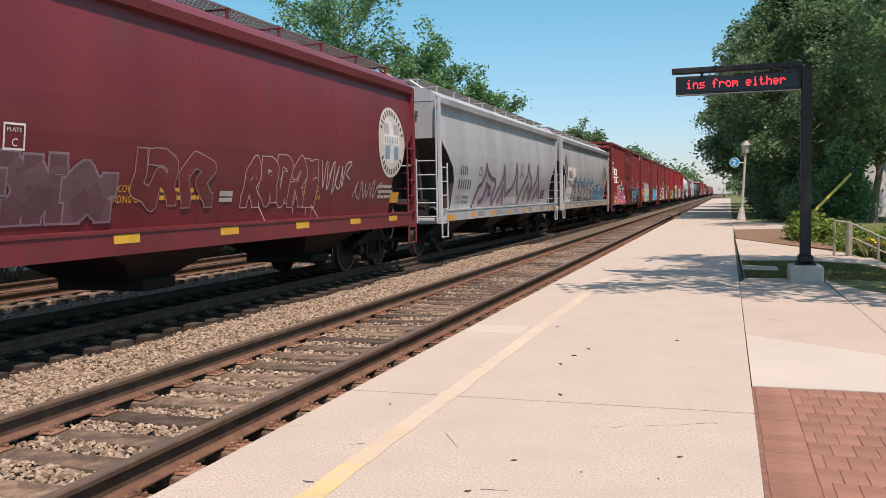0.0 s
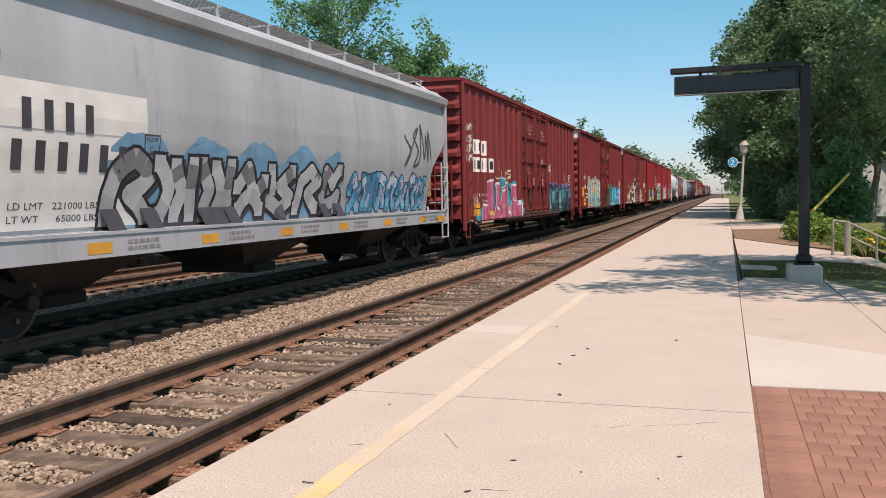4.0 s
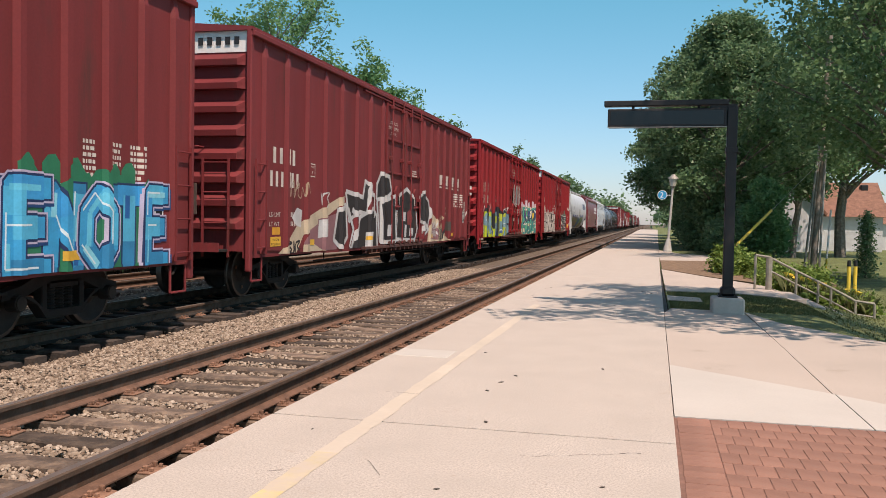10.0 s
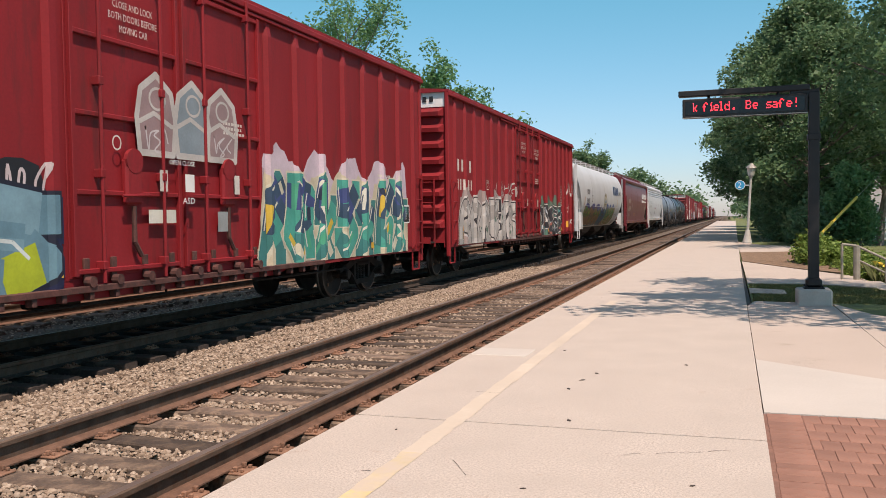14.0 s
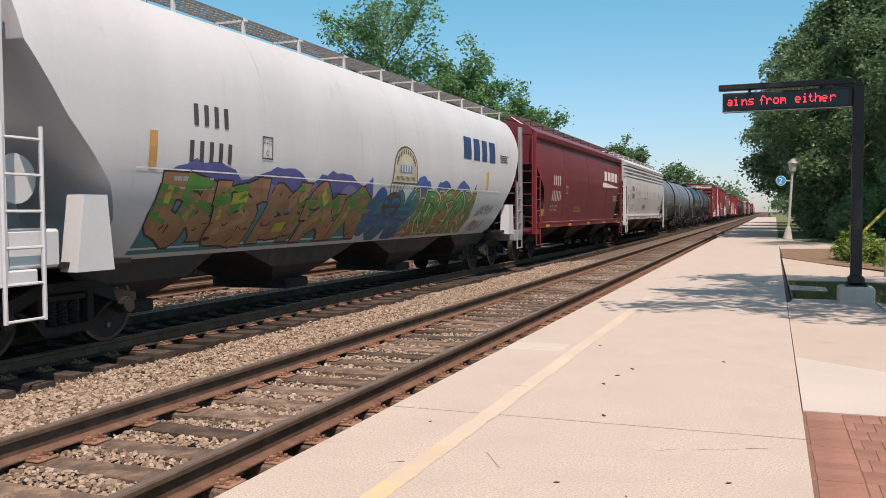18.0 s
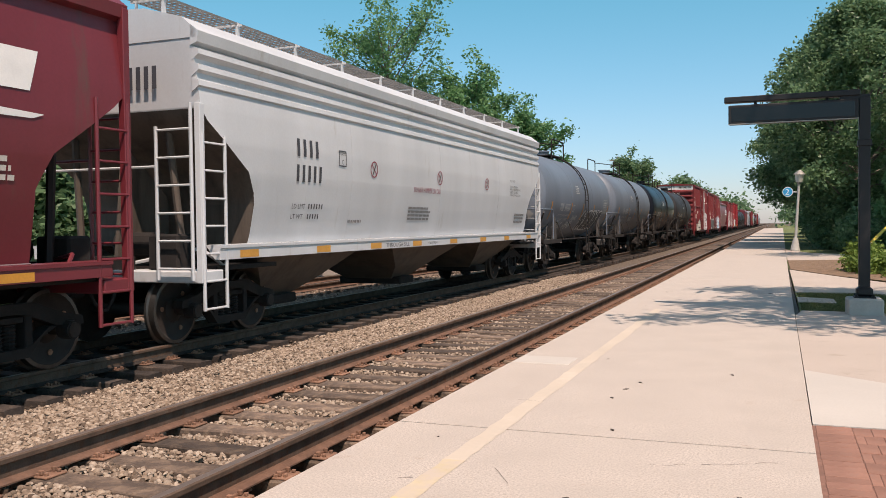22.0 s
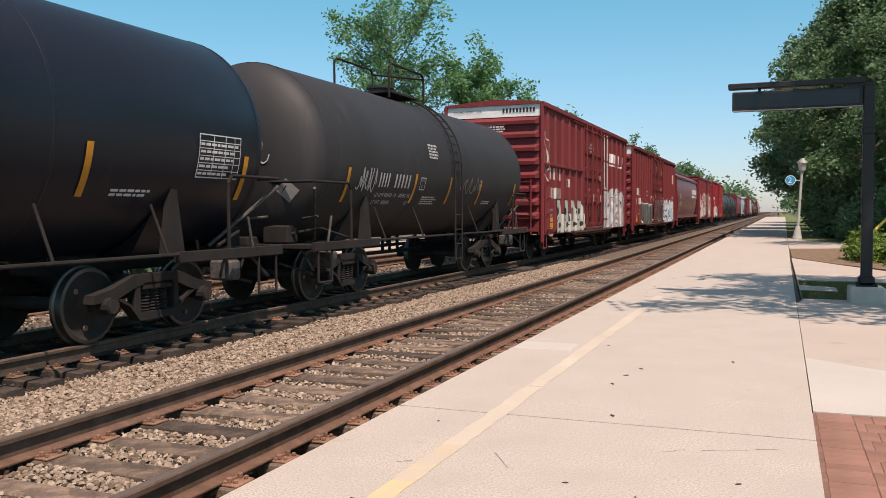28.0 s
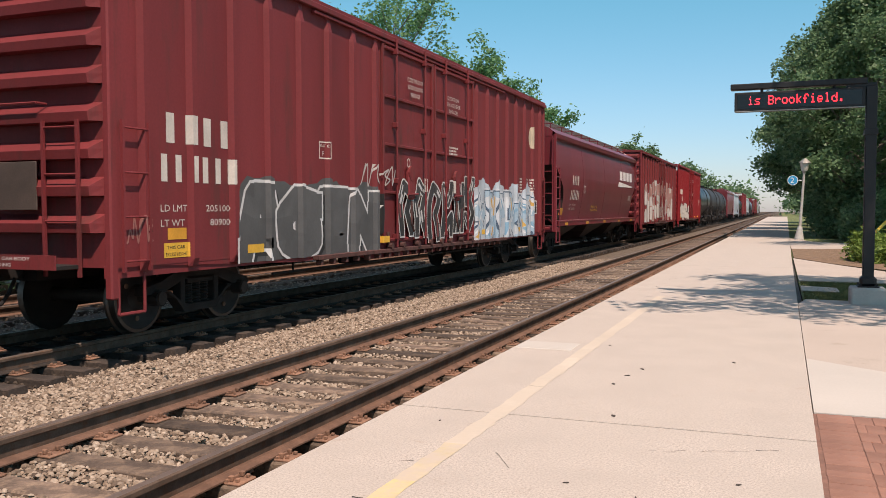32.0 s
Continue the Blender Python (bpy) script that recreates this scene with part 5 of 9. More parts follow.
        q.box(1.05, y + sg * 0.95 - 0.12, 0.62, 1.42, y + sg * 0.95 + 0.12, 0.90, M["grey_grime"], 0.03)
        part("brake_rigging", q, car, "grimy grey rods and valve box under the end platform")
    # long side handrail
    for sx in (-1, 1):
        m = MB()
        m.pipe([(sx * 1.61, 2.4, 1.05), (sx * 1.61, L - 2.4, 1.05)], 0.024, M["under"], 6)
        for y in (2.6, L * 0.36, L * 0.64, L - 2.6):
            m.pipe([(sx * 1.61, y, 1.05), (sx * 1.36, y, 1.66)], 0.018, M["under"], 6)
        part("side_handrail", m, car)
    # brake rigging under the shell
    q = random.Random(label)
    for x, z in ((-0.45, 0.60), (-1.15, 0.70)):
        m = MB()
        m.tube((x, 2.6, z), (x, L - 2.6, z), 0.045, M["under"], 8)
        y = 3.0
        while y < L - 3.0:
            m.box(x - 0.03, y, z, x + 0.03, y + 0.06, 1.12, M["under"])
            y += q.uniform(0.4, 1.3)
        part("brake_pipe", m, car)
    # ladder to the top platform
    m = MB()
    yl = L * 0.52
    arc = [((R + 0.10) * math.sin(t), cz + (R + 0.10) * math.cos(t)) for t in np.linspace(0.25, 1.62, 12)]
    for y in (yl - 0.22, yl + 0.22):
        m.pipe([(x, y, z) for x, z in arc] + [(1.66, y, 1.9), (1.66, y, 0.45)], 0.022, M["under"], 6)
    for x, z in arc[1:]:
        m.tube((x, yl - 0.22, z), (x, yl + 0.22, z), 0.014, M["under"], 6)
    for k in range(4):
        m.tube((1.66, yl - 0.22, 0.5 + 0.33 * k), (1.66, yl + 0.22, 0.5 + 0.33 * k), 0.014, M["under"], 6)
    part("ladder", m, car)
    m = MB()
    yc = L * 0.47
    zt = cz + R + 0.06
    m.box(-0.62, yc - 0.8, zt - 0.02, 0.62, yc + 0.8, zt + 0.02, M["under"])
    part("top_platform", m, car)
    m = MB()
    for sx in (-1, 1):
        h = 0.78 if sx < 0 else 0.58
        m.pipe([(sx * 0.66, yc - 0.95, zt - 0.16), (sx * 0.66, yc - 0.95, zt + h - 0.1), (sx * 0.66, yc - 0.85, zt + h), (sx * 0.66, yc + 0.85, zt + h), (sx * 0.66, yc + 0.95, zt + h - 0.1), (sx * 0.66, yc + 0.95, zt - 0.16)], 0.026, M["under"], 8)
    m.pipe([(0.66, yc + 0.95, zt + 0.48), (-0.66, yc + 0.95, zt + 0.68)], 0.022, M["under"], 6)
    part("top_railing", m, car)
    m = MB()
    m.tube((0, yc, zt - 0.05), (0, yc, zt + 0.17), 0.28, pm, 20)
    m.tube((0, yc, zt + 0.17), (0, yc, zt + 0.22), 0.32, pm, 20)
    m.tube((0, yc + 0.6, zt - 0.05), (0, yc + 0.6, zt + 0.22), 0.12, pm, 10)
    part("manway", m, car, "manway with hinged lid")
    CARS.append((car, u0, running_gear(car, L, 2.15)))
    def surf(y, z, lift):
        t = max(-1, min(1, (z - cz) / R))
        return ((R + 0.009 + lift) * math.sqrt(max(0.0, 1 - t * t)), y, cz + (R + 0.009 + lift) * t)
    return car, surf, [], L




# the cars of the train, in order of passing
hop1 = hopper("maroon covered hopper with a round emblem and white scrawled graffiti", "maroon", 1.7, 18.78, climb=3.0)
hop2 = hopper("light grey covered hopper with purple outlined graffiti", "hop_grey", 20.70, 36.71, lip=0.05)
hop3 = hopper("light grey covered hopper with a white number panel and black graffiti", "hop_grey", 38.05, 54.22, lip=0.05)
box4 = boxcar("oxide brown boxcar with pink and teal graffiti", "box_brown", 55.77, 74.29, ribs_fwd=9, ribs_aft=8, door=(0.375, 0.648), white_top=False, placard="panel_wood")
box5 = boxcar("oxide brown boxcar with pale and bright blue graffiti", "box_brown", 76.3, 94.82, white_top=True, ribs_fwd=9, ribs_aft=9, door=(0.38, 0.615))
box6 = boxcar("rust brown boxcar with a white end band and black graffiti", "box_rust", 96.75, 115.25, white_top=True, ribs_fwd=8, ribs_aft=8, door=(0.42, 0.62))
box7 = boxcar("red boxcar with lime and blue graffiti", "box_red", 117.3, 135.91, ribs_fwd=8, ribs_aft=8, door=(0.39, 0.61), placard="panel_wood")
box8 = boxcar("red boxcar with a white end band and grey graffiti", "box_red", 137.97, 156.32, white_top=True, ribs_fwd=8, ribs_aft=8, door=(0.39, 0.61), placard="panel_wood")
hop9 = hopper("white rounded covered hopper with a graffiti strip and arched emblem", "hop_white", 157.70, 176.16, style="round")
hop10 = hopper("maroon covered hopper with white lettering", "maroon", 177.80, 194.48, climb=3.0, band=0.13)
hop11 = hopper("pale grey covered hopper with red warning lettering", "hop_cream", 195.75, 212.63, sill=1.30, corrugated=True, band=0.15, post_top=3.18, climb=2.8)
tank12 = tank_car("dull grey tank car with white scrawled graffiti", "tank_grey", 213.15, 225.30)
tank13 = tank_car("clean grey tank car", "tank_grey", 226.10, 238.30)
tank14 = tank_car("glossy black tank car with white lettering", "tank_black", 239.10, 251.20)
tank15 = tank_car("dull black tank car with white tags", "tank_dark", 252.15, 264.45)
box16 = boxcar("rust brown boxcar with a white end band and cream block graffiti", "box_rust", 266.22, 281.82, eave=4.95, white_top=True, ribs_fwd=6, ribs_aft=6, door=(0.372, 0.603), split_ribs=True)
box17 = boxcar("rust brown boxcar with grey outlined block graffiti", "box_rust", 283.93, 302.40, white_top=True, ribs_fwd=8, ribs_aft=8, door=(0.368, 0.643))
hop18 = hopper("dark maroon covered hopper", "maroon", 304.0, 320.80, climb=3.0, band=0.13)
box19 = boxcar("dark red boxcar with faded panels", "box_rust", 322.4, 338.0, ribs_fwd=7, ribs_aft=7, door=(0.42, 0.6), eave=4.7)
box20 = boxcar("red boxcar with a white end band", "box_red", 340.0, 357.5, white_top=True)


def follow(src, u, label):
    """A further car of the same build behind the others."""
    car = copy_thing(src[0], pose(MID_X, u, MID_Z))
    tagged(car, label)
    old = next(s for c, _, s in CARS if c is src[0])
    keep = [o for o in car.children if o.name.startswith("wheelset")]
    CARS.append((car, u, list(zip(keep, [o.location.y for o in keep]))))


u = 359.0
for src, kind_label in ((tank14, "black tank car"), (tank15, "dull black tank car"), (tank15, "dull black tank car"), (hop10, "maroon covered hopper"), (hop3, "light grey covered hopper"),
                        (tank14, "black tank car"), (box6, "rust brown boxcar"), (hop11, "pale grey covered hopper"), (tank15, "dull black tank car"), (tank12, "grey tank car"),
                        (hop10, "maroon covered hopper"), (box5, "brown boxcar"), (tank14, "black tank car"), (hop2, "light grey covered hopper"), (tank15, "dull black tank car")):
    label = kind_label + " in the rear of the train"
    follow(src, u, label)
    u += src[3] + 1.6


# ---------------------------------------------------------------- trees
def crown_mesh(name, seed, clumps, leaf, per, mat):
    """Many small leaves gathered in clumps. clumps: rows of centre and radii."""
    g = np.random.default_rng(seed)
    P = []
    for cx, cy, cz, rx, ry, rz, n in clumps:
        d = g.normal(size=(n, 3))
        d /= np.linalg.norm(d, axis=1)[:, None]
        d[:, 2] = np.where(g.random(n) < 0.7, np.abs(d[:, 2]), d[:, 2])
        c = np.array([cx, cy, cz]) + d * np.array([rx, ry, rz]) * (g.uniform(0.3, 1.0, (n, 1)) ** 0.4)
        c[:, 2] -= 0.30 * ((c[:, 0] - cx) ** 2 + (c[:, 1] - cy) ** 2) / max(rx, 0.05)
        q = np.repeat(c, per, 0) + g.normal(size=(n * per, 3)) * leaf * 1.9
        P.append(q)
    P = np.concatenate(P)
    n = len(P)
    a = g.normal(size=(n, 3)) * (1.0, 1.0, 0.6); a /= np.linalg.norm(a, axis=1)[:, None]
    b = np.cross(g.normal(size=(n, 3)) * (0.75, 0.75, 1.0), a); b /= np.linalg.norm(b, axis=1)[:, None]
    s = leaf * g.uniform(0.6, 1.3, n)[:, None]
    c = np.cross(a, b)
    v = np.stack([P - a * s, P + b * s * 0.55 + c * s * 0.12, P + a * s, P - b * s * 0.55 + c * s * 0.12], 1)
    f = np.arange(n)[:, None] * 4 + np.array([[0, 1, 2, 3]])
    return raw_mesh(name, v.reshape(-1, 3), f, mat)


def limb(mb, a, b, r0, r1, seed, mat):
    r = random.Random(seed)
    a, b = Vector(a), Vector(b)
    pts = [a.lerp(b, k / 4) + Vector((r.uniform(-1, 1), r.uniform(-1, 1), 0)) * (0.03 * (b - a).length if 0 < k < 4 else 0) for k in range(5)]
    for k in range(4):
        mb.tube(pts[k], pts[k + 1], r0 + (r1 - r0) * k / 4, mat, 8, r0 + (r1 - r0) * (k + 1) / 4, caps=False)


def tree(label, x, y, z, h, spread, seed, leaf=0.14, clumps=26, dens=60, per=5, mat="leaf", base=0.3, trunk=0.22, lean=(0, 0), fine=1.0, group="trees"):
    r = random.Random(seed)
    root = thing("tree", label, "tree", group, at=pose(x, y, z))
    m = MB()
    top = Vector((lean[0], lean[1], h * 0.72))
    limb(m, (0, 0, -0.3), top, trunk, trunk * 0.35, seed, M["bark"])
    rows = []
    for k in range(clumps):
        f = base + (1 - base) * ((k + 0.5) / clumps)
        wide = (math.sin(math.pi * min(1, (f - base) / (1 - base) * 0.86 + 0.12)) ** 0.75)
        a = k * 2.399 + r.uniform(-0.5, 0.5)
        d = spread * wide * r.uniform(0.45, 1.08)
        if h * f < 3.4 and base < 0.2:
            d *= 0.5
        cx, cy, cz = lean[0] * f + d * math.cos(a), lean[1] * f + d * math.sin(a), h * f
        s = spread * r.uniform(0.20, 0.38) * fine
        rows.append((cx, cy, cz, s * 1.12, s * 1.12, s * r.uniform(0.38, 0.66), dens))
        if k % 2 == 0:
            start = Vector((0, 0, 0)).lerp(top, max(0.15, min(0.98, f * 0.85)))
            limb(m, start, (cx, cy, cz), trunk * 0.3, 0.02, seed + k, M["bark"])
    part("trunk", m, root, smooth=True)
    part("crown", crown_mesh("crown", seed, rows, leaf, per, M[mat]), root)
    return root


def open_tree(label, x, y, z, h, spread, seed, leaf, branches, mat, base=0.3, trunk=0.2, rise=0.9, dens=26):
    """An airy crown: branches that rise and spread, each hung with sprays of leaves along its outer half."""
    r = random.Random(seed)
    root = thing("tree", label, "tree", "trees", at=pose(x, y, z))
    m = MB()
    limb(m, (0, 0, -0.3), (0.2, 0, h * 0.86), trunk, 0.04, seed, M["bark"])
    rows = []
    for k in range(branches):
        f = (k + 0.5) / branches
        low = h * (base + (0.80 - base) * f)
        reach = spread * (0.35 + 0.75 * math.sin(math.pi * min(1.0, 0.22 + 0.62 * f))) * r.uniform(0.55, 1.05)
        a = k * 2.399 + r.uniform(-0.6, 0.6)
        up = reach * rise * r.uniform(0.6, 1.3)
        tip = Vector((reach * math.cos(a), reach * math.sin(a), min(low + up, h)))
        foot = Vector((0.2 * f, 0, low))
        limb(m, foot, tip, trunk * 0.28, 0.015, seed + k, M["bark"])
        for q in range(6):
            u = 0.30 + 0.72 * q / 5
            c = foot.lerp(tip, u) + Vector((r.uniform(-0.35, 0.35), r.uniform(-0.35, 0.35), r.uniform(-0.15, 0.3)))
            s = spread * (0.150 - 0.075 * u) * r.uniform(0.7, 1.3)
            rows.append((c.x, c.y, c.z, s * 1.25, s * 1.25, s * 0.75, dens))
    rows.append((0.2, 0, h * 0.97, 0.35, 0.35, 0.6, dens))
    part("trunk", m, root, smooth=True)
    part("crown", crown_mesh("crown", seed, rows, leaf, 5, M[mat]), root)
    return root


open_tree("slender pale green tree behind the far track", -25.4, 54, -1, 18.2, 4.4, 11, 0.135, 36, "leaf_far", 0.25, 0.22, 1.0, 15)
open_tree("green tree behind the far track", -20.0, 56, -1, 14.2, 3.0, 12, 0.145, 30, "leaf_far", 0.2, 0.2, 0.7, 20)
open_tree("green tree behind the far track", -17.2, 60, -1, 11.4, 3.0, 13, 0.145, 32, "leaf_far", 0.15, 0.2, 0.6, 22)
open_tree("ragged dark tree far down the line", -17.9, 112, -1, 11.8, 3.1, 15, 0.2, 26, "leaf", 0.35, 0.18, 0.4, 18)
tree("low ragged tree far down the line", -15.2, 150, -1, 9.6, 4.2, 16, 0.26, 34, 34, 5, "leaf", 0.3, 0.18, fine=0.7)
for k, (x, y, h, s) in enumerate([(3.3, 43, 11.4, 4.3), (3.0, 50, 11.8, 4.4), (3.4, 60, 13, 4.3), (4.2, 74, 12.5, 4.4), (5.2, 92, 12, 4.8)]):
    tree("dense leafy tree beside the platform", x, y, -0.5, h, s, 30 + k, 0.105 if k < 2 else 0.13, 104, 84 if k < 2 else 76, 7, "leaf", 0.06, 0.22, fine=0.62)
tree("tall tree with a stout grey trunk on the lawn", 12.5, 64.0, -0.95, 17.0, 6.0, 51, 0.17, 80, 50, 6, "leaf_light", 0.40, 0.40, (0.8, 0), fine=0.75)
tree("tree with leafy branches hanging over the lawn", 9.3, 33.0, -0.9, 14.2, 5.5, 52, 0.115, 110, 46, 6, "leaf_light", 0.35, 0.26, (-0.9, -0.3), fine=0.62)
tree("small tree overhanging the platform", 6.1, 9.4, -0.2, 8.8, 2.7, 53, 0.10, 40, 20, 6, "leaf", 0.62, 0.16, (-3.2, 0.3), fine=0.72)
tree("small tree overhanging the footpath", 6.6, 12.0, -0.4, 9.8, 2.3, 55, 0.10, 34, 20, 6, "leaf", 0.60, 0.16, (-3.3, 0.4), fine=0.72)
tree("multi-stemmed tree in front of the gabled house", 8.74, 60.0, -0.95, 13.0, 4.2, 54, 0.16, 50, 46, 6, "leaf_light", 0.40, 0.25, (0.5, 0))

# distant woods and low green line at the horizon
g = np.random.default_rng(3)
rows = []
for k in range(120):
    y = g.uniform(260, 520)
    side = g.choice([-1, 1])
    x = side * g.uniform(14, 90) if side < 0 else g.uniform(6, 60)
    rows.append((x, y, g.uniform(2, 7), g.uniform(4, 8), g.uniform(4, 8), g.uniform(3, 5), 70))
woods = new("distant_woods", crown_mesh("distant_woods", 4, rows, 0.9, 4, M["leaf"]))
tagged(woods, "low green woods far down the line", "woods", kind="stuff")
lane = MB()
lane.box(-24.2, -20, -1.3, -19.9, 160, -0.72, M["concrete_path"], 0.02)
tagged(part("far_pavement", lane), "pale pavement on the far side of the tracks", "pavement", kind="structure")
hedge = new("far_bushes", crown_mesh("far_bushes", 5, rows, 0.25, 4, M["leaf"]))
tagged(hedge, "low bushes behind the far track", "bushes", kind="stuff")


# ---------------------------------------------------------------- behind the stairs: shrubs, pole, house
def shrub(label, x, y, z, rx, ry, h, seed, leaf=0.07, n=26, dens=60, mat="hedge", category="shrub", group="shrubs"):
    r = random.Random(seed)
    root = thing("shrub", label, category, group, at=pose(x, y, z))
    rows = []
    m = MB()
    for k in range(n):
        a, d = r.uniform(0, 6.28), math.sqrt(r.random())
        cx, cy, cz = rx * d * math.cos(a), ry * d * math.sin(a), h * r.uniform(0.25, 0.8) * (1.1 - 0.4 * d)
        rows.append((cx, cy, cz, 0.22, 0.22, 0.2, dens))
        m.tube((cx * 0.3, cy * 0.3, -0.1), (cx, cy, cz), 0.015, M["bark"], 5, 0.006)
    tagged(part("stems", m, root), kind="stuff")
    part("foliage", crown_mesh("foliage", seed, rows, leaf, 4, M[mat]), root)
    return root


shrub("bright green leafy shrub in the planting bed", 2.05, 22.4, 0, 0.6, 1.1, 0.34, 61, 0.05, 26, 80)
shrub("bright green leafy shrub in the planting bed", 2.75, 20.6, -0.15, 0.7, 1.0, 0.32, 62, 0.05, 26, 80)
shrub("tall pointed green shrub in the planting bed", 1.75, 23.2, 0, 0.25, 0.35, 0.62, 63, 0.06, 12)
shrub("green leafy shrub behind the handrail", 2.45, 18.7, -0.2, 0.4, 0.6, 0.36, 64, 0.05)
shrub("yellow-flecked day lily clump behind the handrail", 2.75, 18.0, -0.42, 0.5, 0.5, 0.55, 65, 0.06, 16)
shrub("yellow-flecked day lily clump behind the handrail", 3.4, 18.1, -0.70, 0.5, 0.5, 0.52, 66, 0.06, 14)
shrub("dark green undergrowth beside the platform", 3.1, 38.0, -0.3, 0.9, 2.3, 2.2, 67, 0.10, 40, 80, "leaf")
shrub("dark green undergrowth beside the platform", 2.6, 43.5, -0.3, 1.2, 2.5, 3.2, 68, 0.10, 46, 90, "leaf")
shrub("leafy undergrowth below the trees", 3.9, 37.5, -0.4, 0.7, 1.2, 2.4, 69, 0.10, 30, 80, "leaf_light")
shrub("tall sunlit shrub climbing beside the tree trunks", 4.3, 36.8, -0.5, 0.8, 0.8, 4.6, 72, 0.085, 60, 90, "leaf_far")
shrub("leafy undergrowth below the trees", 3.9, 41.0, -0.6, 0.7, 1.2, 1.5, 71, 0.12, 26, 70, "leaf_light")
for k in range(6):
    shrub("dense dark green hedge behind the far track", -19.0 - 0.3 * (k % 2), 15.0 + 3.2 * k, -0.9, 1.3, 2.1, 5.2, 80 + k, 0.15, 60, 80, "leaf", group="hedge behind the far track")
blades("day_lily_leaves", 900, (2.3, 3.9, 17.5, 18.6, lawn_z), 0.34, M["blade"], "long arching day lily leaves", "plants", 5)
fr = random.Random(4)
for k in range(16):
    fx, fy = fr.uniform(2.3, 3.8), fr.uniform(17.5, 18.3)
    fl = thing("day_lily", "yellow day lily flower above its leaves", "flower", "day lilies behind the handrail", at=pose(fx, fy, float(lawn_z(fx)) + 0.30, fr.uniform(-30, 30), fr.uniform(-30, 30), 0))
    p = MB()
    p.tube((0, 0, -0.34), (0, 0, 0.06), 0.006, M["hedge"], 5)
    part("stem", p, fl)
    p = MB()
    p.tube((0, 0, 0.05), (0, 0, 0.12), 0.012, M["petal"], 6, 0.05, caps=False)
    part("petals", p, fl)

cypress = thing("cypress", "small cone-shaped dark green cypress on the lawn", "shrub", at=pose(8.3, 38.0, -0.95))
p = MB()
p.tube((0, 0, -0.1), (0, 0, 2.5), 0.06, M["bark"], 8, 0.02)
part("trunk", p, cypress)
rows = [(0, 0, 0.25 + 0.25 * k, 0.46 * (1 - k / 11), 0.46 * (1 - k / 11), 0.2, 80) for k in range(10)]
part("foliage", crown_mesh("foliage", 70, rows, 0.06, 4, M["leaf"]), cypress)

pole = thing("utility_pole", "weathered grey timber utility pole with conduits", "utility pole", at=pose(6.75, 40.6, -0.9, 0, 2.2, 0))
p = MB()
p.tube((0, 0, -0.3), (0, 0, 10.5), 0.15, M["pole_wood"], 14, 0.115)
part("pole", p, pole, smooth=True)
for dx, tx, mat in ((-0.42, -0.16, "grey_steel"), (-0.26, -0.10, "pole_wood"), (0.22, 0.14, "grey_steel")):
    p = MB()
    p.tube((dx, -0.17, -0.2), (tx, -0.15, 5.5), 0.05, M[mat], 8)
    part("conduit", p, pole)
guard = thing("guy_wire", "steel guy wire with a bright yellow plastic guard", "guy wire")
GA, GB = Vector((1.37, 29.3, -0.64)), Vector((6.95, 40.5, 4.14))
p = MB()
p.tube(GA, GB, 0.008, M["grey_steel"], 6)
part("wire", p, guard)
p = MB()
p.tube((2.72, 32.0, 0.515), (4.24, 35.1, 1.81), 0.05, M["yellow_guard"], 8)
part("guard_sleeve", p, guard, "bright yellow plastic sleeve")
for k, (x, y) in enumerate(((5.50, 27.5), (5.72, 27.7))):
    bo = thing("marker_post", "short yellow utility marker post on the lawn", "marker post", "marker posts", at=pose(x, y, -0.85))
    p = MB()
    p.tube((0, 0, -0.1), (0, 0, 0.9), 0.055, M["yellow_guard"], 10)
    part("post", p, bo)
    p = MB()
    p.tube((0, 0, 0.9), (0, 0, 1.08), 0.06, M["black_steel"], 10, 0.05)
    part("cap", p, bo)
wp = thing("white_stake", "thin white and yellow stake standing on the lawn", "stake", at=pose(6.98, 39.0, -0.9, 0, 2.0, 0))
p = MB()
p.tube((0, 0, -0.1), (0, 0, 0.75), 0.045, M["yellow_guard"], 8)
part("lower_half", p, wp, "yellow lower half")
p = MB()
p.tube((0, 0, 0.75), (0.03, 0, 2.85), 0.04, M["white"], 8)
part("upper_half", p, wp)

house = thing("house", "low house with a brown shingle roof and grey siding", "house", at=pose(15.2, 80.0, -0.95))
p = MB()
for x0, y0, x1, y1 in ((-2.6, 0.0, 3.8, 0.2), (-2.6, 7.8, 3.8, 8.0), (-2.6, 0.2, -2.4, 7.8), (3.6, 0.2, 3.8, 7.8)):
    p.box(x0, y0, 0, x1, y1, 3.1, M["siding"])
part("wall", p, house, "grey lap siding walls")
boards = MB()
for k in range(16):
    boards.box(-2.6, -0.02, 0.1 + 0.18 * k, 3.8, 0.0, 0.26 + 0.18 * k, M["siding"])
tagged(part("siding_board", boards, house), "lap siding boards", kind="stuff")
p = MB()
p.prism([(-0.5, 3.05), (8.5, 3.05), (4.0, 6.2)], "x", -3.0, 4.2, M["roof_brown"])
part("roof", p, house, "brown shingle roof")
for x in (-0.9, 2.6):
    p = MB()
    p.box(x, 2.9, 5.4, x + 0.6, 3.5, 5.95, M["black_steel"], 0.05)
    part("roof_vent", p, house)
shed = thing("neighbour_house", "grey gabled house partly hidden by trees", "house", at=pose(11.6, 74.0, -0.95))
p = MB()
p.prism([(-3.6, 0.0), (1.3, 0.0), (1.3, 3.4), (-0.9, 6.0), (-3.6, 3.4)], "y", 0, 5.5, M["siding"])
part("wall", p, shed, "grey gable wall")
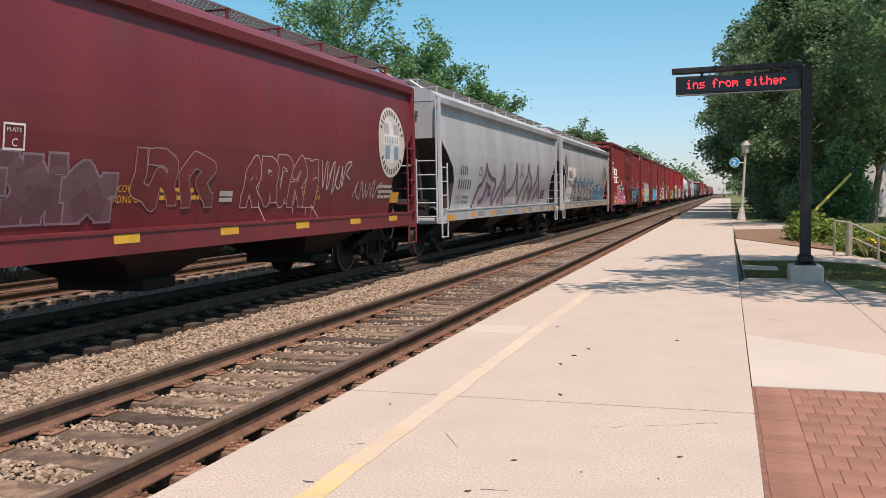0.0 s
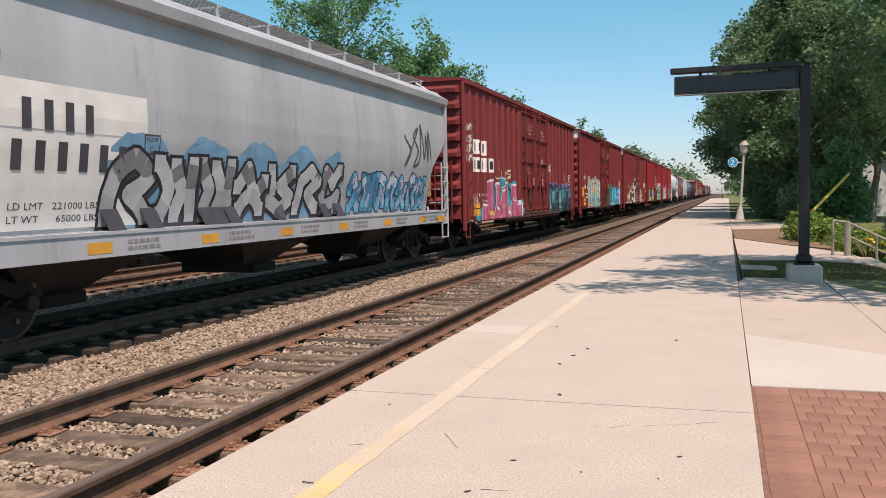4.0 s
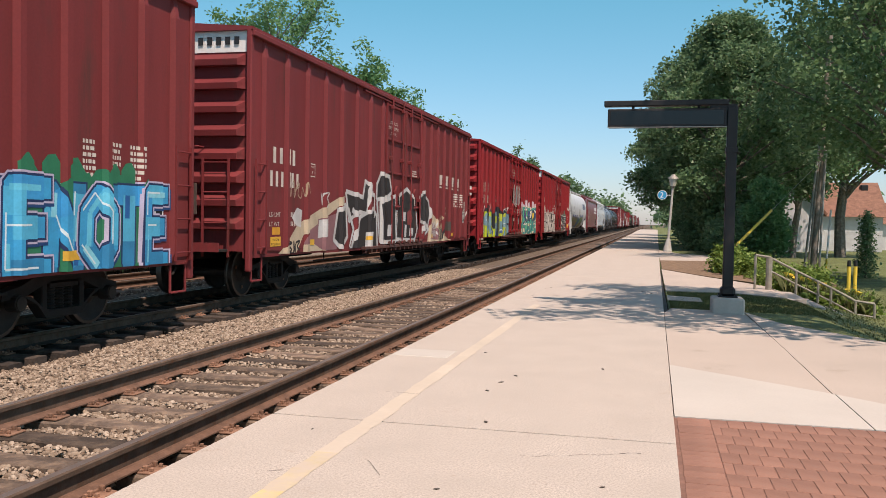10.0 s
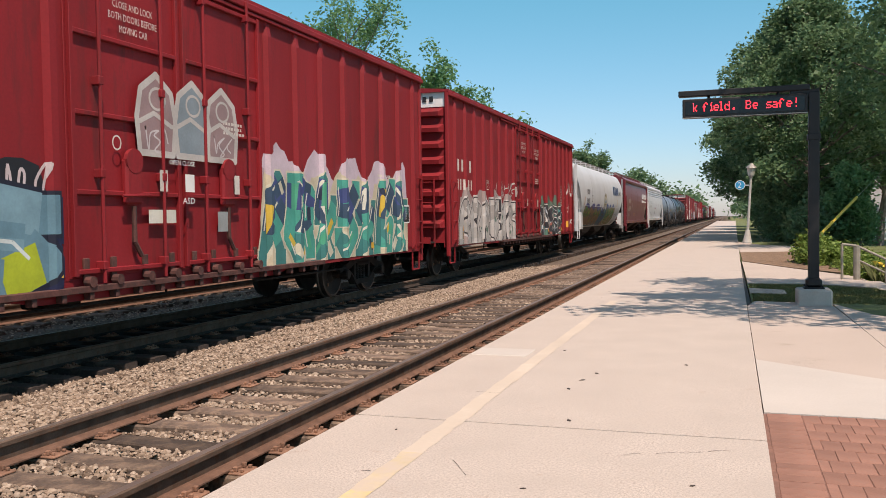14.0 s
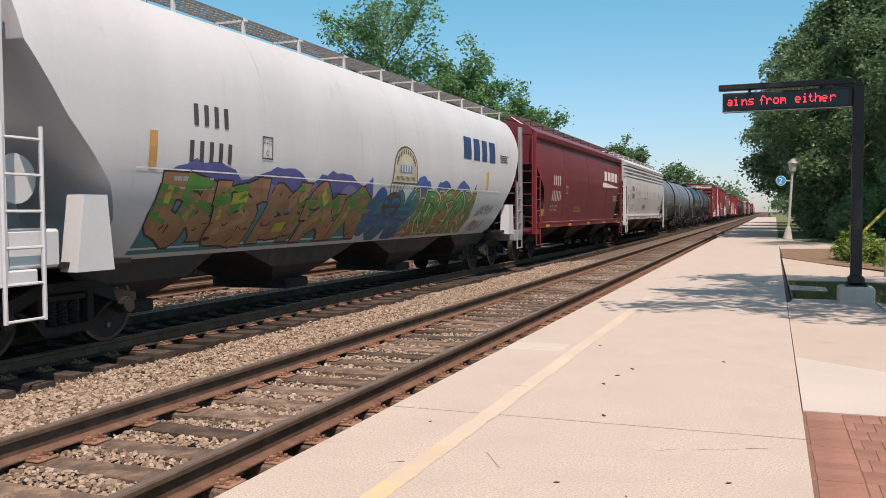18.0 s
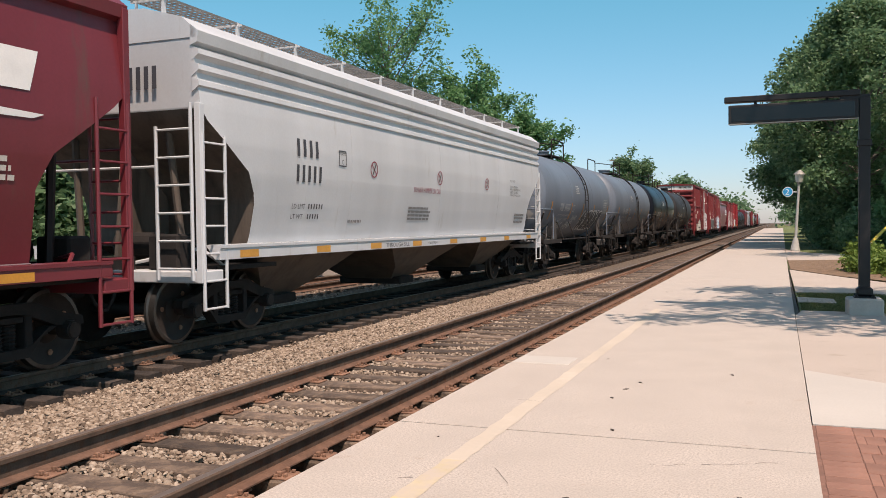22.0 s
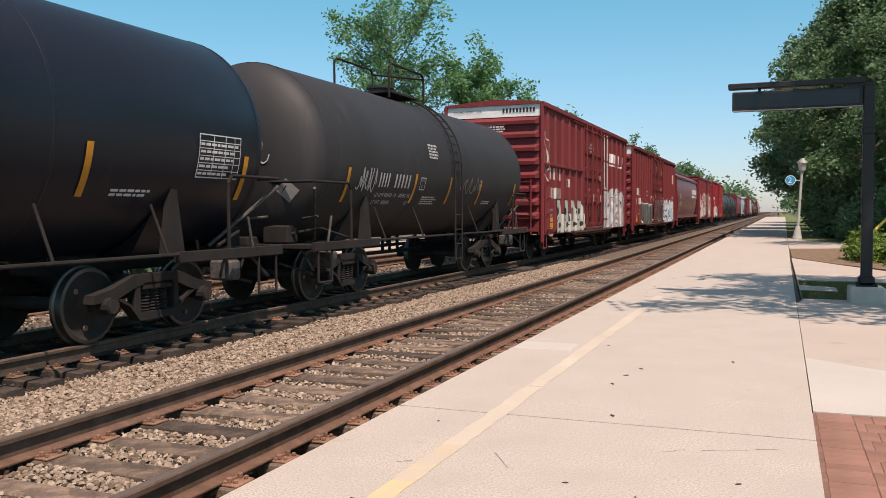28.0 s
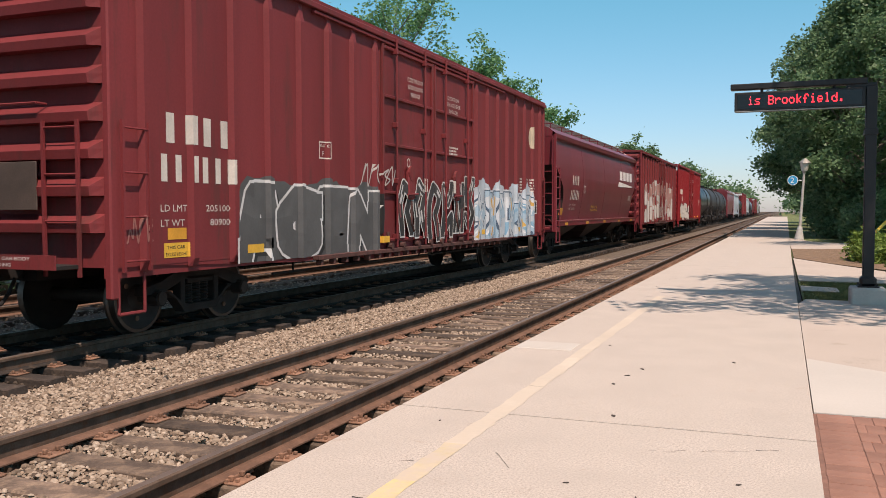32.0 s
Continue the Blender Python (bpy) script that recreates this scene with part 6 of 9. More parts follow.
for sg, x0 in ((-1, -3.6), (1, 1.3)):
    p = MB()
    p.prism([(x0 + sg * 0.4, 3.0), (-0.9, 6.05), (-0.9, 6.3), (x0 + sg * 0.5, 3.2)], "y", -0.4, 5.9, M["roof_brown"])
    part("roof_slope", p, shed, "brown roof slope")
far_house = thing("bungalow", "distant bungalow with a brown roof", "house", at=pose(23.2, 88.0, -0.95))
p = MB()
p.box(-2.9, 0, 0, 3.6, 6, 2.6, M["siding"])
part("wall", p, far_house)
p = MB()
p.prism([(-0.5, 2.5), (6.5, 2.5), (3.0, 4.6)], "x", -3.3, 4.0, M["roof_brown"])
part("roof", p, far_house)

# a timber pole with a crossarm far down the line, and a bench by the planting bed
tp = thing("telegraph_pole", "far timber pole with a crossarm beside the tracks", "utility pole", at=pose(-20.9, 120.0, -1.0))
p = MB()
p.tube((0, 0, 0), (0, 0, 11.6), 0.15, M["pole_wood"], 8)
part("pole", p, tp)
p = MB()
p.box(-1.1, -0.06, 11.0, 1.1, 0.06, 11.2, M["pole_wood"])
part("crossarm", p, tp)


# ---------------------------------------------------------------- lettering and spray paint on the cars
GLYPHS = {}


def glyphs(text):
    """Triangles of a text in Blender's own font, unit size, starting at the origin."""
    if text not in GLYPHS:
        cu = bpy.data.curves.new("lettering", "FONT")
        cu.body = text
        cu.size = 1.0
        cu.resolution_u = 2
        ob = bpy.data.objects.new("lettering", cu)
        me = ob.to_mesh()
        GLYPHS[text] = [[tuple(me.vertices[i].co[:2]) for i in p.vertices] for p in me.polygons]
        ob.to_mesh_clear()
        bpy.data.objects.remove(ob)
        bpy.data.curves.remove(cu)
    return GLYPHS[text]


class Paint:
    """Flat paint shapes in the side plane (y, z) of a car, wrapped onto its surface."""

    def __init__(self, built, name, label=""):
        self.car, self.surf, self.cuts, self.L = built
        self.name, self.label, self.polys = name, label, []
        self.low = 0.85 if self.car.name.startswith("boxcar") else (0.93 if self.car.name.startswith("hopper") else 1.2)
        if built is hop9:
            self.low = 1.03

    def poly(self, pts, mat, lift=0.004):
        self.polys.append((pts, mat, lift))

    def rect(self, y0, z0, y1, z1, mat, lift=0.004, slant=0.0):
        self.poly([(y0, z0), (y1, z0), (y1 + slant, z1), (y0 + slant, z1)], mat, lift)

    def frame_box(self, y0, z0, y1, z1, mat, w=0.022, lift=0.004):
        for a in ((y0, z0, y1, z0 + w), (y0, z1 - w, y1, z1), (y0, z0 + w, y0 + w, z1 - w), (y1 - w, z0 + w, y1, z1 - w)):
            self.rect(*a, mat, lift)

    def disc(self, cy, cz, ry, rz, mat, lift=0.004, n=24, a0=0.0, a1=2 * math.pi):
        full = a1 - a0 > 6.2
        self.poly([(cy + ry * math.cos(a0 + (a1 - a0) * k / n), cz + rz * math.sin(a0 + (a1 - a0) * k / n)) for k in range(n if full else n + 1)], mat, lift)

    def ring(self, cy, cz, ry, rz, w, mat, lift=0.004, n=24, a0=0.0, a1=2 * math.pi):
        for k in range(n):
            a, b = a0 + (a1 - a0) * k / n, a0 + (a1 - a0) * (k + 1) / n
            self.poly([(cy + (ry - w) * math.cos(a), cz + (rz - w) * math.sin(a)), (cy + ry * math.cos(a), cz + rz * math.sin(a)), (cy + ry * math.cos(b), cz + rz * math.sin(b)), (cy + (ry - w) * math.cos(b), cz + (rz - w) * math.sin(b))], mat, lift)

    def words(self, text, y, z, size, mat, width=None, lift=0.004):
        tris = glyphs(text)
        full = max(p[0] for t in tris for p in t)
        kx = (width / full) if width else size
        for t in tris:
            self.poly([(y + p[0] * kx, z + p[1] * size) for p in t], mat, lift)

    def bars(self, y0, y1, z0, z1, n, mat, lift=0.004, fill=0.42, skip=()):
        """Lettering kept as plain upright bars, one for each character."""
        w = (y1 - y0) / n
        for k in range(n):
            if k not in skip:
                self.rect(y0 + w * k, z0, y0 + w * (k + fill), z1, mat, lift)

    def lines(self, y0, y1, z0, z1, n, mat, lift=0.004, seed=0):
        """Small print: broken bars in rows."""
        r = random.Random(seed + int(y0 * 100))
        h = (z1 - z0) / n
        for k in range(n):
            y = y0
            end = y0 + (y1 - y0) * r.uniform(0.75, 1.0)
            while y < end - 0.03:
                w = min(r.uniform(0.05, 0.16) * max(0.5, (y1 - y0)), end - y)
                self.rect(y, z1 - h * (k + 0.72), y + w, z1 - h * (k + 0.12), mat, lift)
                y += w + 0.022

    def stroke(self, pts, w, mat, lift=0.004, w2=None):
        """A sprayed line along points, with the corners filled."""
        w2 = w if w2 is None else w2
        n = len(pts) - 1
        for k in range(n):
            (ya, za), (yb, zb) = pts[k], pts[k + 1]
            d = math.hypot(yb - ya, zb - za) or 1e-6
            wa, wb = w + (w2 - w) * k / n, w + (w2 - w) * (k + 1) / n
            ny, nz = -(zb - za) / d, (yb - ya) / d
            ey, ez = (yb - ya) / d * 0.30, (zb - za) / d * 0.30
            self.poly([(ya - ey * wa + ny * wa / 2, za - ez * wa + nz * wa / 2), (ya - ey * wa - ny * wa / 2, za - ez * wa - nz * wa / 2),
                       (yb + ey * wb - ny * wb / 2, zb + ez * wb - nz * wb / 2), (yb + ey * wb + ny * wb / 2, zb + ez * wb + nz * wb / 2)], mat, lift + 0.00005 * k)

    def band(self, pts, w, mat, lift=0.004, ends=True):
        """A broad line with rounded corners; every leg lies a hair above the last."""
        for k, ((ya, za), (yb, zb)) in enumerate(zip(pts, pts[1:])):
            d = math.hypot(yb - ya, zb - za) or 1e-6
            ny, nz = -(zb - za) / d * w / 2, (yb - ya) / d * w / 2
            self.poly([(ya + ny, za + nz), (ya - ny, za - nz), (yb - ny, zb - nz), (yb + ny, zb + nz)], mat, lift + 0.00005 * k)
        if ends:
            for k, (y, z) in enumerate(pts):
                end = k in (0, len(pts) - 1)
                m, r = (4, 0.64 * w) if end else (8, 0.51 * w)
                a0 = math.pi / 4 if end else math.pi / 8
                self.poly([(y + r * math.cos(a0 + 2 * math.pi * q / m), z + r * math.sin(a0 + 2 * math.pi * q / m)) for q in range(m)], mat, lift + 0.00005 * (k + 0.5))

    def block(self, pts, fill, edge, w, lift=0.006):
        """A filled form with a sprayed contour round it."""
        self.stroke(pts + pts[:1], 2 * w, edge, lift)
        self.poly(pts, fill, lift + 0.0025)

    def done(self, zstep=None):
        verts, faces, mi, mats = [], [], [], []
        bm = bmesh.new()
        for pts, mat, lift in self.polys:
            if mat not in mats:
                mats.append(mat)
            try:
                f = bm.faces.new([bm.verts.new((lift, y, z)) for y, z in pts])
                f.material_index = mats.index(mat)
                f.normal_update()
            except ValueError:
                pass
        bmesh.ops.triangulate(bm, faces=[f for f in bm.faces if len(f.verts) > 4])
        low, L = self.low, self.L
        for co, no in (((0, 0, low), (0, 0, -1)), ((0, 0.04, 0), (0, -1, 0)), ((0, L - 0.04, 0), (0, 1, 0))):
            bmesh.ops.bisect_plane(bm, geom=bm.verts[:] + bm.edges[:] + bm.faces[:], dist=1e-5, plane_co=co, plane_no=no, clear_outer=True)
        ys = [v.co.y for v in bm.verts]
        zs = [v.co.z for v in bm.verts]
        y0, y1, z0, z1 = min(ys), max(ys), min(zs), max(zs)
        for c in self.cuts:
            if y0 < c < y1:
                bmesh.ops.bisect_plane(bm, geom=bm.verts[:] + bm.edges[:] + bm.faces[:], dist=1e-5, plane_co=(0, c, 0), plane_no=(0, 1, 0))
        if zstep:
            z = z0 + zstep
            while z < z1:
                bmesh.ops.bisect_plane(bm, geom=bm.verts[:] + bm.edges[:] + bm.faces[:], dist=1e-5, plane_co=(0, 0, z), plane_no=(0, 0, 1))
                z += zstep
        for v in bm.verts:
            v.co = self.surf(v.co.y, v.co.z, v.co.x)
        for f in bm.faces:
            f.normal_update()
            if f.normal.x < 0:
                f.normal_flip()
        me = bpy.data.meshes.new(self.name)
        bm.to_mesh(me)
        bm.free()
        for m in mats:
            me.materials.append(m)
        return tagged(part(self.name, me, self.car, self.label), kind="stuff")


# bold bent strokes, arrows and hooks of no alphabet, for pieces that cannot be read
SHAPES = [
    [[(0.05, 0.0), (0.2, 0.95), (0.62, 0.62), (0.98, 1.0)], [(0.35, 0.1), (0.95, 0.35), (0.9, 0.0)]],
    [[(0.0, 0.55), (0.35, 1.0), (0.62, 0.3), (1.0, 0.7)], [(0.1, 0.0), (0.5, 0.38), (0.9, 0.0)]],
    [[(0.95, 1.0), (0.25, 0.78), (0.8, 0.42), (0.1, 0.08), (0.8, 0.0)], [(0.0, 0.9), (0.12, 0.35)]],
    [[(0.1, 1.0), (0.0, 0.3), (0.45, 0.0), (0.6, 0.6), (1.0, 0.1)], [(0.4, 1.0), (0.95, 0.85), (0.9, 0.5)]],
    [[(0.0, 0.0), (0.15, 0.7), (0.6, 1.0), (1.0, 0.7), (0.5, 0.38), (0.95, 0.0)]],
    [[(0.0, 1.0), (0.3, 0.5), (0.1, 0.0)], [(0.45, 0.95), (0.7, 0.45), (0.5, 0.0)], [(0.95, 1.0), (0.95, 0.0)]],
    [[(0.05, 0.25), (0.5, 0.0), (0.98, 0.3), (0.45, 0.62), (0.95, 1.0)], [(0.05, 1.0), (0.15, 0.55)]],
    [[(0.95, 0.0), (0.6, 0.45), (0.98, 0.8), (0.4, 1.0), (0.05, 0.6), (0.2, 0.0)]],
]
# skeletons of the block letters that can be read
LETTER = {
    "A": [[(0.0, 0.0), (0.3, 1.0), (0.68, 1.0), (1.0, 0.0)], [(0.2, 0.36), (0.85, 0.36)]],
    "C": [[(1.0, 0.92), (0.3, 1.0), (0.0, 0.68), (0.02, 0.25), (0.35, 0.0), (1.0, 0.06)]],
    "E": [[(1.0, 1.0), (0.05, 1.0), (0.0, 0.0), (1.0, 0.0)], [(0.05, 0.52), (0.8, 0.52)]],
    "F": [[(1.0, 1.0), (0.1, 1.0), (0.0, 0.0)], [(0.1, 0.55), (0.75, 0.55)]],
    "G": [[(1.0, 0.88), (0.4, 1.0), (0.0, 0.66), (0.05, 0.22), (0.5, 0.0), (0.98, 0.2), (0.96, 0.45), (0.55, 0.45)]],
    "K": [[(0.0, 0.0), (0.08, 1.0)], [(1.0, 1.0), (0.2, 0.5), (1.0, 0.0)]],
    "L": [[(0.05, 1.0), (0.0, 0.0), (0.95, 0.04)]],
    "N": [[(0.0, 0.0), (0.08, 1.0), (0.9, 0.0), (1.0, 1.0)]],
    "O": [[(0.5, 0.0), (0.0, 0.28), (0.05, 0.75), (0.5, 1.0), (1.0, 0.75), (0.98, 0.28), (0.5, 0.0)]],
    "S": [[(1.0, 0.88), (0.45, 1.0), (0.05, 0.78), (0.35, 0.53), (0.8, 0.46), (1.0, 0.22), (0.55, 0.0), (0.0, 0.1)]],
    "T": [[(0.0, 1.0), (1.0, 1.0)], [(0.5, 1.0), (0.48, 0.0)]],
    "U": [[(0.0, 1.0), (0.02, 0.25), (0.35, 0.0), (0.7, 0.0), (1.0, 0.25), (1.0, 1.0)]],
}


def piece(built, name, label, box, word, fills, outline, seed, weight=0.30, edge=0.045, halo=None, halo_w=0.05, shade=None, cloud=None, cloud_top=0.15,
          spots=(), shine=None, slant=0.0, swing=0.06, hollow=None, drips=0, zstep=None):
    """A sprayed piece inside box (y0, y1, z0, z1). word: one character a form, * for a form that is no letter.
    fills: colours from the foot to the top of a form. Under the fill lie its contour, a halo and a drop shade."""
    r = random.Random(seed)
    p = Paint(built, name, label)
    y0, y1, z0, z1 = box
    n = len(word)
    w, h = (y1 - y0) / n, z1 - z0
    if cloud:
        for q, c in enumerate(cloud):
            pts, m = [(y1, z0), (y0, z0)], 7 * n
            for k in range(m + 1):
                f = k / m
                rise = 1.0 + cloud_top * (abs(math.sin(f * n * (2.1 + q) + q)) - 0.4) + r.uniform(-0.05, 0.05) - 0.22 * q
                if k in (0, m):
                    rise *= 0.55
                pts.append((y0 + (y1 - y0) * f, z0 + h * rise))
            p.poly(pts, flat(c), 0.0022 + 0.0004 * q)
    t = weight * min(w, h * 0.8)
    for k, ch in enumerate(word):
        shape = LETTER[ch] if ch in LETTER else SHAPES[(r.randrange(8) + k * 3) % 8]
        a, b = y0 + w * k + (0.5 * t if k == 0 else 0.12 * w), y0 + w * (k + 1) - (0.5 * t if k == n - 1 else 0.06 * w)
        c, d = z0 + 0.5 * t + h * r.uniform(0.0, swing), z1 - 0.5 * t - h * r.uniform(0.0, swing * 1.6)
        lean = (slant + r.uniform(-0.5, 0.5) * swing) * h
        base = 0.0034 + 0.0072 * (k % 2)
        runs = [[(a + (b - a) * fy + lean * (fz - 0.5), c + (d - c) * fz) for fy, fz in line] for line in shape]
        if ch not in LETTER:
            runs = [bend(pts, r.uniform(-0.12, 0.12)) for pts in runs]
        layers = []
        if shade:
            layers.append((t + 2 * edge, flat(shade), 0.05 * w, -0.05 * h))
        if halo:
            layers.append((t + 2 * edge + 2 * halo_w, flat(halo), 0, 0))
        layers.append((t + 2 * edge, flat(outline), 0, 0))
        for q, (wid, mat, oy, oz) in enumerate(layers):
            for i, pts in enumerate(runs):
                p.band([(y + oy, z + oz) for y, z in pts], wid, mat, base + 0.0011 * q + 0.0004 * i)
        base += 0.0011 * len(layers)
        if hollow is not None:
            for i, pts in enumerate(runs):
                p.band(pts, t, hollow, base + 0.0004 * i)
            continue
        for i, pts in enumerate(runs):
            fine = []
            for (ya, za), (yb, zb) in zip(pts, pts[1:]):
                m = max(1, int(math.hypot(yb - ya, zb - za) / (0.22 * h)))
                fine += [(ya + (yb - ya) * q / m, za + (zb - za) * q / m) for q in range(m)]
            fine.append(pts[-1])
            p.band(pts, t, flat(fills[min(len(fills) - 1, k % 2)]), base + 0.0003 * i)
            for q in range(len(fine) - 1):
                fz = (0.5 * (fine[q][1] + fine[q + 1][1]) - z0) / h + r.uniform(-0.16, 0.16)
                col = fills[max(0, min(len(fills) - 1, int(fz * len(fills))))]
                p.band([fine[q], fine[q + 1]], t * 0.985, flat(col), base + 0.0012 + 0.00005 * q + 0.0003 * i, ends=False)
            for q in range(len(fine) - 1):
                (ya, za), (yb, zb) = fine[q], fine[q + 1]
                if spots and r.random() < 0.4:
                    o = r.uniform(-0.2, 0.2) * t
                    p.band([(ya + o, za), (yb + o, zb)], t * r.uniform(0.2, 0.45), flat(r.choice(spots)), base + 0.0022 + 0.00003 * q, ends=False)
                if shine and r.random() < 0.5:
                    o = -0.33 * t
                    p.band([(ya + o, za + 0.1 * t), (yb + o, zb + 0.1 * t)], max(0.014, t * 0.09), flat(shine), base + 0.0027 + 0.00003 * q, ends=False)
    for k in range(drips):
        y = r.uniform(y0, y1)
        p.rect(y, z0 - r.uniform(0.05, 0.3), y + 0.018, z0 + 0.15, flat(outline), 0.0030 + 0.00005 * k)
    return p.done(zstep)


def bend(pts, bow):
    """Bows each leg of a line sideways."""
    out = []
    for (ya, za), (yb, zb) in zip(pts, pts[1:]):
        out += [(ya, za), ((ya + yb) / 2 + bow * (zb - za), (za + zb) / 2 - bow * (yb - ya))]
    return out + [pts[-1]]


def scrawl(p, box, seed, mat, w=0.022, n=7):
    """A quick hand-drawn tag: n looping strokes that run into each other."""
    r = random.Random(seed)
    y0, y1, z0, z1 = box
    step, h = (y1 - y0) / n, z1 - z0
    key = []
    for k in range(n):
        y = y0 + step * k
        for fy, fz in r.choice((((0.1, 0.1), (0.3, 1.0), (0.6, 0.1), (0.8, 0.8)), ((0.2, 0.9), (0.0, 0.3), (0.5, 0.0), (0.7, 0.5)), ((0.1, 1.0), (0.2, 0.0), (0.7, 0.9), (0.4, 0.45)), ((0.7, 0.9), (0.1, 0.6), (0.7, 0.3), (0.1, 0.0)))):
            key.append((y + step * (fy + r.uniform(-0.08, 0.12)) * 1.1, z0 + h * min(1.0, max(0.0, fz + r.uniform(-0.15, 0.15)))))
    pts = []
    for i in range(1, len(key) - 2):
        a, b, c, d = key[i - 1:i + 3]
        for q in range(4):
            u = q / 4
            pts.append(tuple(0.5 * (2 * b[j] + (c[j] - a[j]) * u + (2 * a[j] - 5 * b[j] + 4 * c[j] - d[j]) * u * u + (3 * b[j] - a[j] - 3 * c[j] + d[j]) * u ** 3) for j in (0, 1)))
    p.stroke(pts, w, mat, 0.0045)


WHITE, BLACK, ORANGE = M["white"], M["black"], M["orange"]
PALE = flat((0.62, 0.56, 0.50))
YEL = flat((0.75, 0.42, 0.05))
GRIME_WHITE = flat((0.50, 0.46, 0.43))


def reflectors(p, L, z, step, start=1.2, mat=None, w=0.46, h=0.11):
    y = start
    while y < L - 0.6:
        p.rect(y, z, y + w, z + h, mat or YEL, 0.003)
        y += step


def box_stencils(b, mat=None, n1=(0.9, 2.3, 2.76, 3.12), n2=(0.85, 2.3, 2.25, 2.6), plate=3.65, door=True, ld=("", ""), tail=True, seed=0, twin=True):
    mat = mat or PALE
    L = b[3]
    p = Paint(b, "stencil_lettering", "pale stencilled lettering and small data blocks")
    if n1:
        p.bars(n1[0], n1[1], n1[2], n1[3], 4, mat)
    if n2:
        p.bars(n2[0], n2[1], n2[2], n2[3], 6, mat, skip=(3,) if False else ())
    p.frame_box(plate, 2.40, plate + 0.27, 2.68, mat)
    p.words("PLATE", plate + 0.04, 2.59, 0.06, mat, 0.19)
    p.words("F", plate + 0.10, 2.45, 0.11, mat)
    if ld:
        p.words("LD LMT", 0.82, 1.56, 0.12, mat, 0.5)
        p.words("LT WT", 0.82, 1.38, 0.12, mat, 0.45)
        for z, text in ((1.56, ld[0]), (1.38, ld[1])):
            if text:
                p.words(text, 2.2 - 0.085 * len(text), z, 0.12, mat, 0.085 * len(text))
            else:
                p.bars(1.72, 2.2, z, z + 0.09, 6, mat)
    if door:
        one = ("CLOSE AND LOCK", "BOTH DOORS BEFORE", "MOVING CAR")
        two = ("CLOSE THIS DOOR", "BEFORE CLOSING", "MAIN DOOR") if twin else one
        for y, top, rows in ((L * 0.425, 4.08, two), (L * 0.54, 3.98, one))[:2 if twin else 1]:
            for k, text in enumerate(rows):
                wide = 0.052 * len(text)
                p.words(text, y + 0.44 - wide / 2, top - 0.14 * k, 0.12, mat, wide, 0.006)
        p.lines(L * 0.55, L * 0.55 + 0.6, 2.78, 2.98, 3, mat, 0.006, seed + 2)
        p.rect(L * 0.47, 1.95, L * 0.47 + 0.16, 2.22, mat, 0.034)
        p.rect(L * 0.56, 1.95, L * 0.56 + 0.16, 2.22, mat, 0.034)
        p.ring(L * 0.43, 2.5, 0.08, 0.09, 0.02, mat, 0.006)
    if tail:
        for q in range(3):
            p.lines(L - 2.6 + q * 0.5, L - 2.3 + q * 0.5, 2.0, 2.5, 6, mat, 0.004, seed + q)
        p.rect(L - 1.22, 1.50, L - 0.82, 1.84, BLACK, 0.004)
        p.frame_box(L - 1.25, 1.47, L - 0.79, 1.87, WHITE, 0.03, 0.005)
        p.rect(L - 1.02, 1.55, L - 0.99, 1.8, WHITE, 0.006)
    for y in (2.6, L * 0.36, L * 0.68, L - 3.0):
        p.rect(y, 0.98, y + 0.4, 1.10, YEL, 0.011)
    p.rect(0.88, 1.0, 1.34, 1.18, YEL, 0.004)
    p.words("THIS CAR", 0.93, 1.105, 0.06, BLACK, 0.34, 0.006)
    p.words("EXCESS HEIGHT", 0.91, 1.02, 0.06, BLACK, 0.40, 0.006)
    p.rect(0.95, 1.22, 1.30, 1.36, flat((0.72, 0.34, 0.04)), 0.005)
    return p


def end_marks(b, rows, band=None, hop=False):
    """Small print on the leading end, and the number on its band, as bars."""
    m = MB()
    r = random.Random(int(b[3] * 100))
    for x0, x1, z0, z1, n, mat in rows:
        h = (z1 - z0) / n
        for k in range(n):
            x = x0
            while x < x1 - 0.05:
                w = min(r.uniform(0.05, 0.14), x1 - x)
                y = -0.014 if hop else -0.052
                z = z1 - h * (k + 0.8)
                m.face([(x, y, z), (x + w, y, z), (x + w, y, z + h * 0.6), (x, y, z + h * 0.6)], mat)
                x += w + 0.025
    if band:
        x0, x1, z0, z1, n, mat = band
        w = (x1 - x0) / n
        for k in range(n):
            y = 0.028 if not hop else -0.014
            m.face([(x0 + w * k, y, z0), (x0 + w * (k + 0.55), y, z0), (x0 + w * (k + 0.55), y, z1), (x0 + w * k, y, z1)], mat)
    tagged(part("end_lettering", m, b[0], "small stencilled lettering on the end"), kind="stuff")


def end_words(b, rows, y, mat):
    """Small words on the leading end: rows of text, x, z, size and width."""
    m = MB()
    for text, x, z, size, width in rows:
        tris = glyphs(text)
        k = width / max(q[0] for t in tris for q in t)
        for t in tris:
            m.face([(x + q[0] * k, y, z + q[1] * size) for q in t], mat)
    tagged(part("end_wording", m, b[0], "white stencilled words on the end"), kind="stuff")


# 1: maroon hopper with the round emblem
p = Paint(hop1, "stencil_lettering", "yellow and white stencilled lettering")
p.frame_box(4.99, 2.11, 5.28, 2.39, WHITE)
p.words("PLATE", 5.03, 2.30, 0.06, WHITE, 0.2)
p.words("C", 5.10, 2.15, 0.12, WHITE)
p.words("OPEN HATCH COVERS", 6.0, 1.68, 0.13, YEL, 1.2)
p.words("BEFORE UNLOADING CAR", 6.0, 1.55, 0.13, YEL, 1.3)
p.words("OPEN HATCH COVERS", 11.0, 1.68, 0.13, YEL, 1.2)
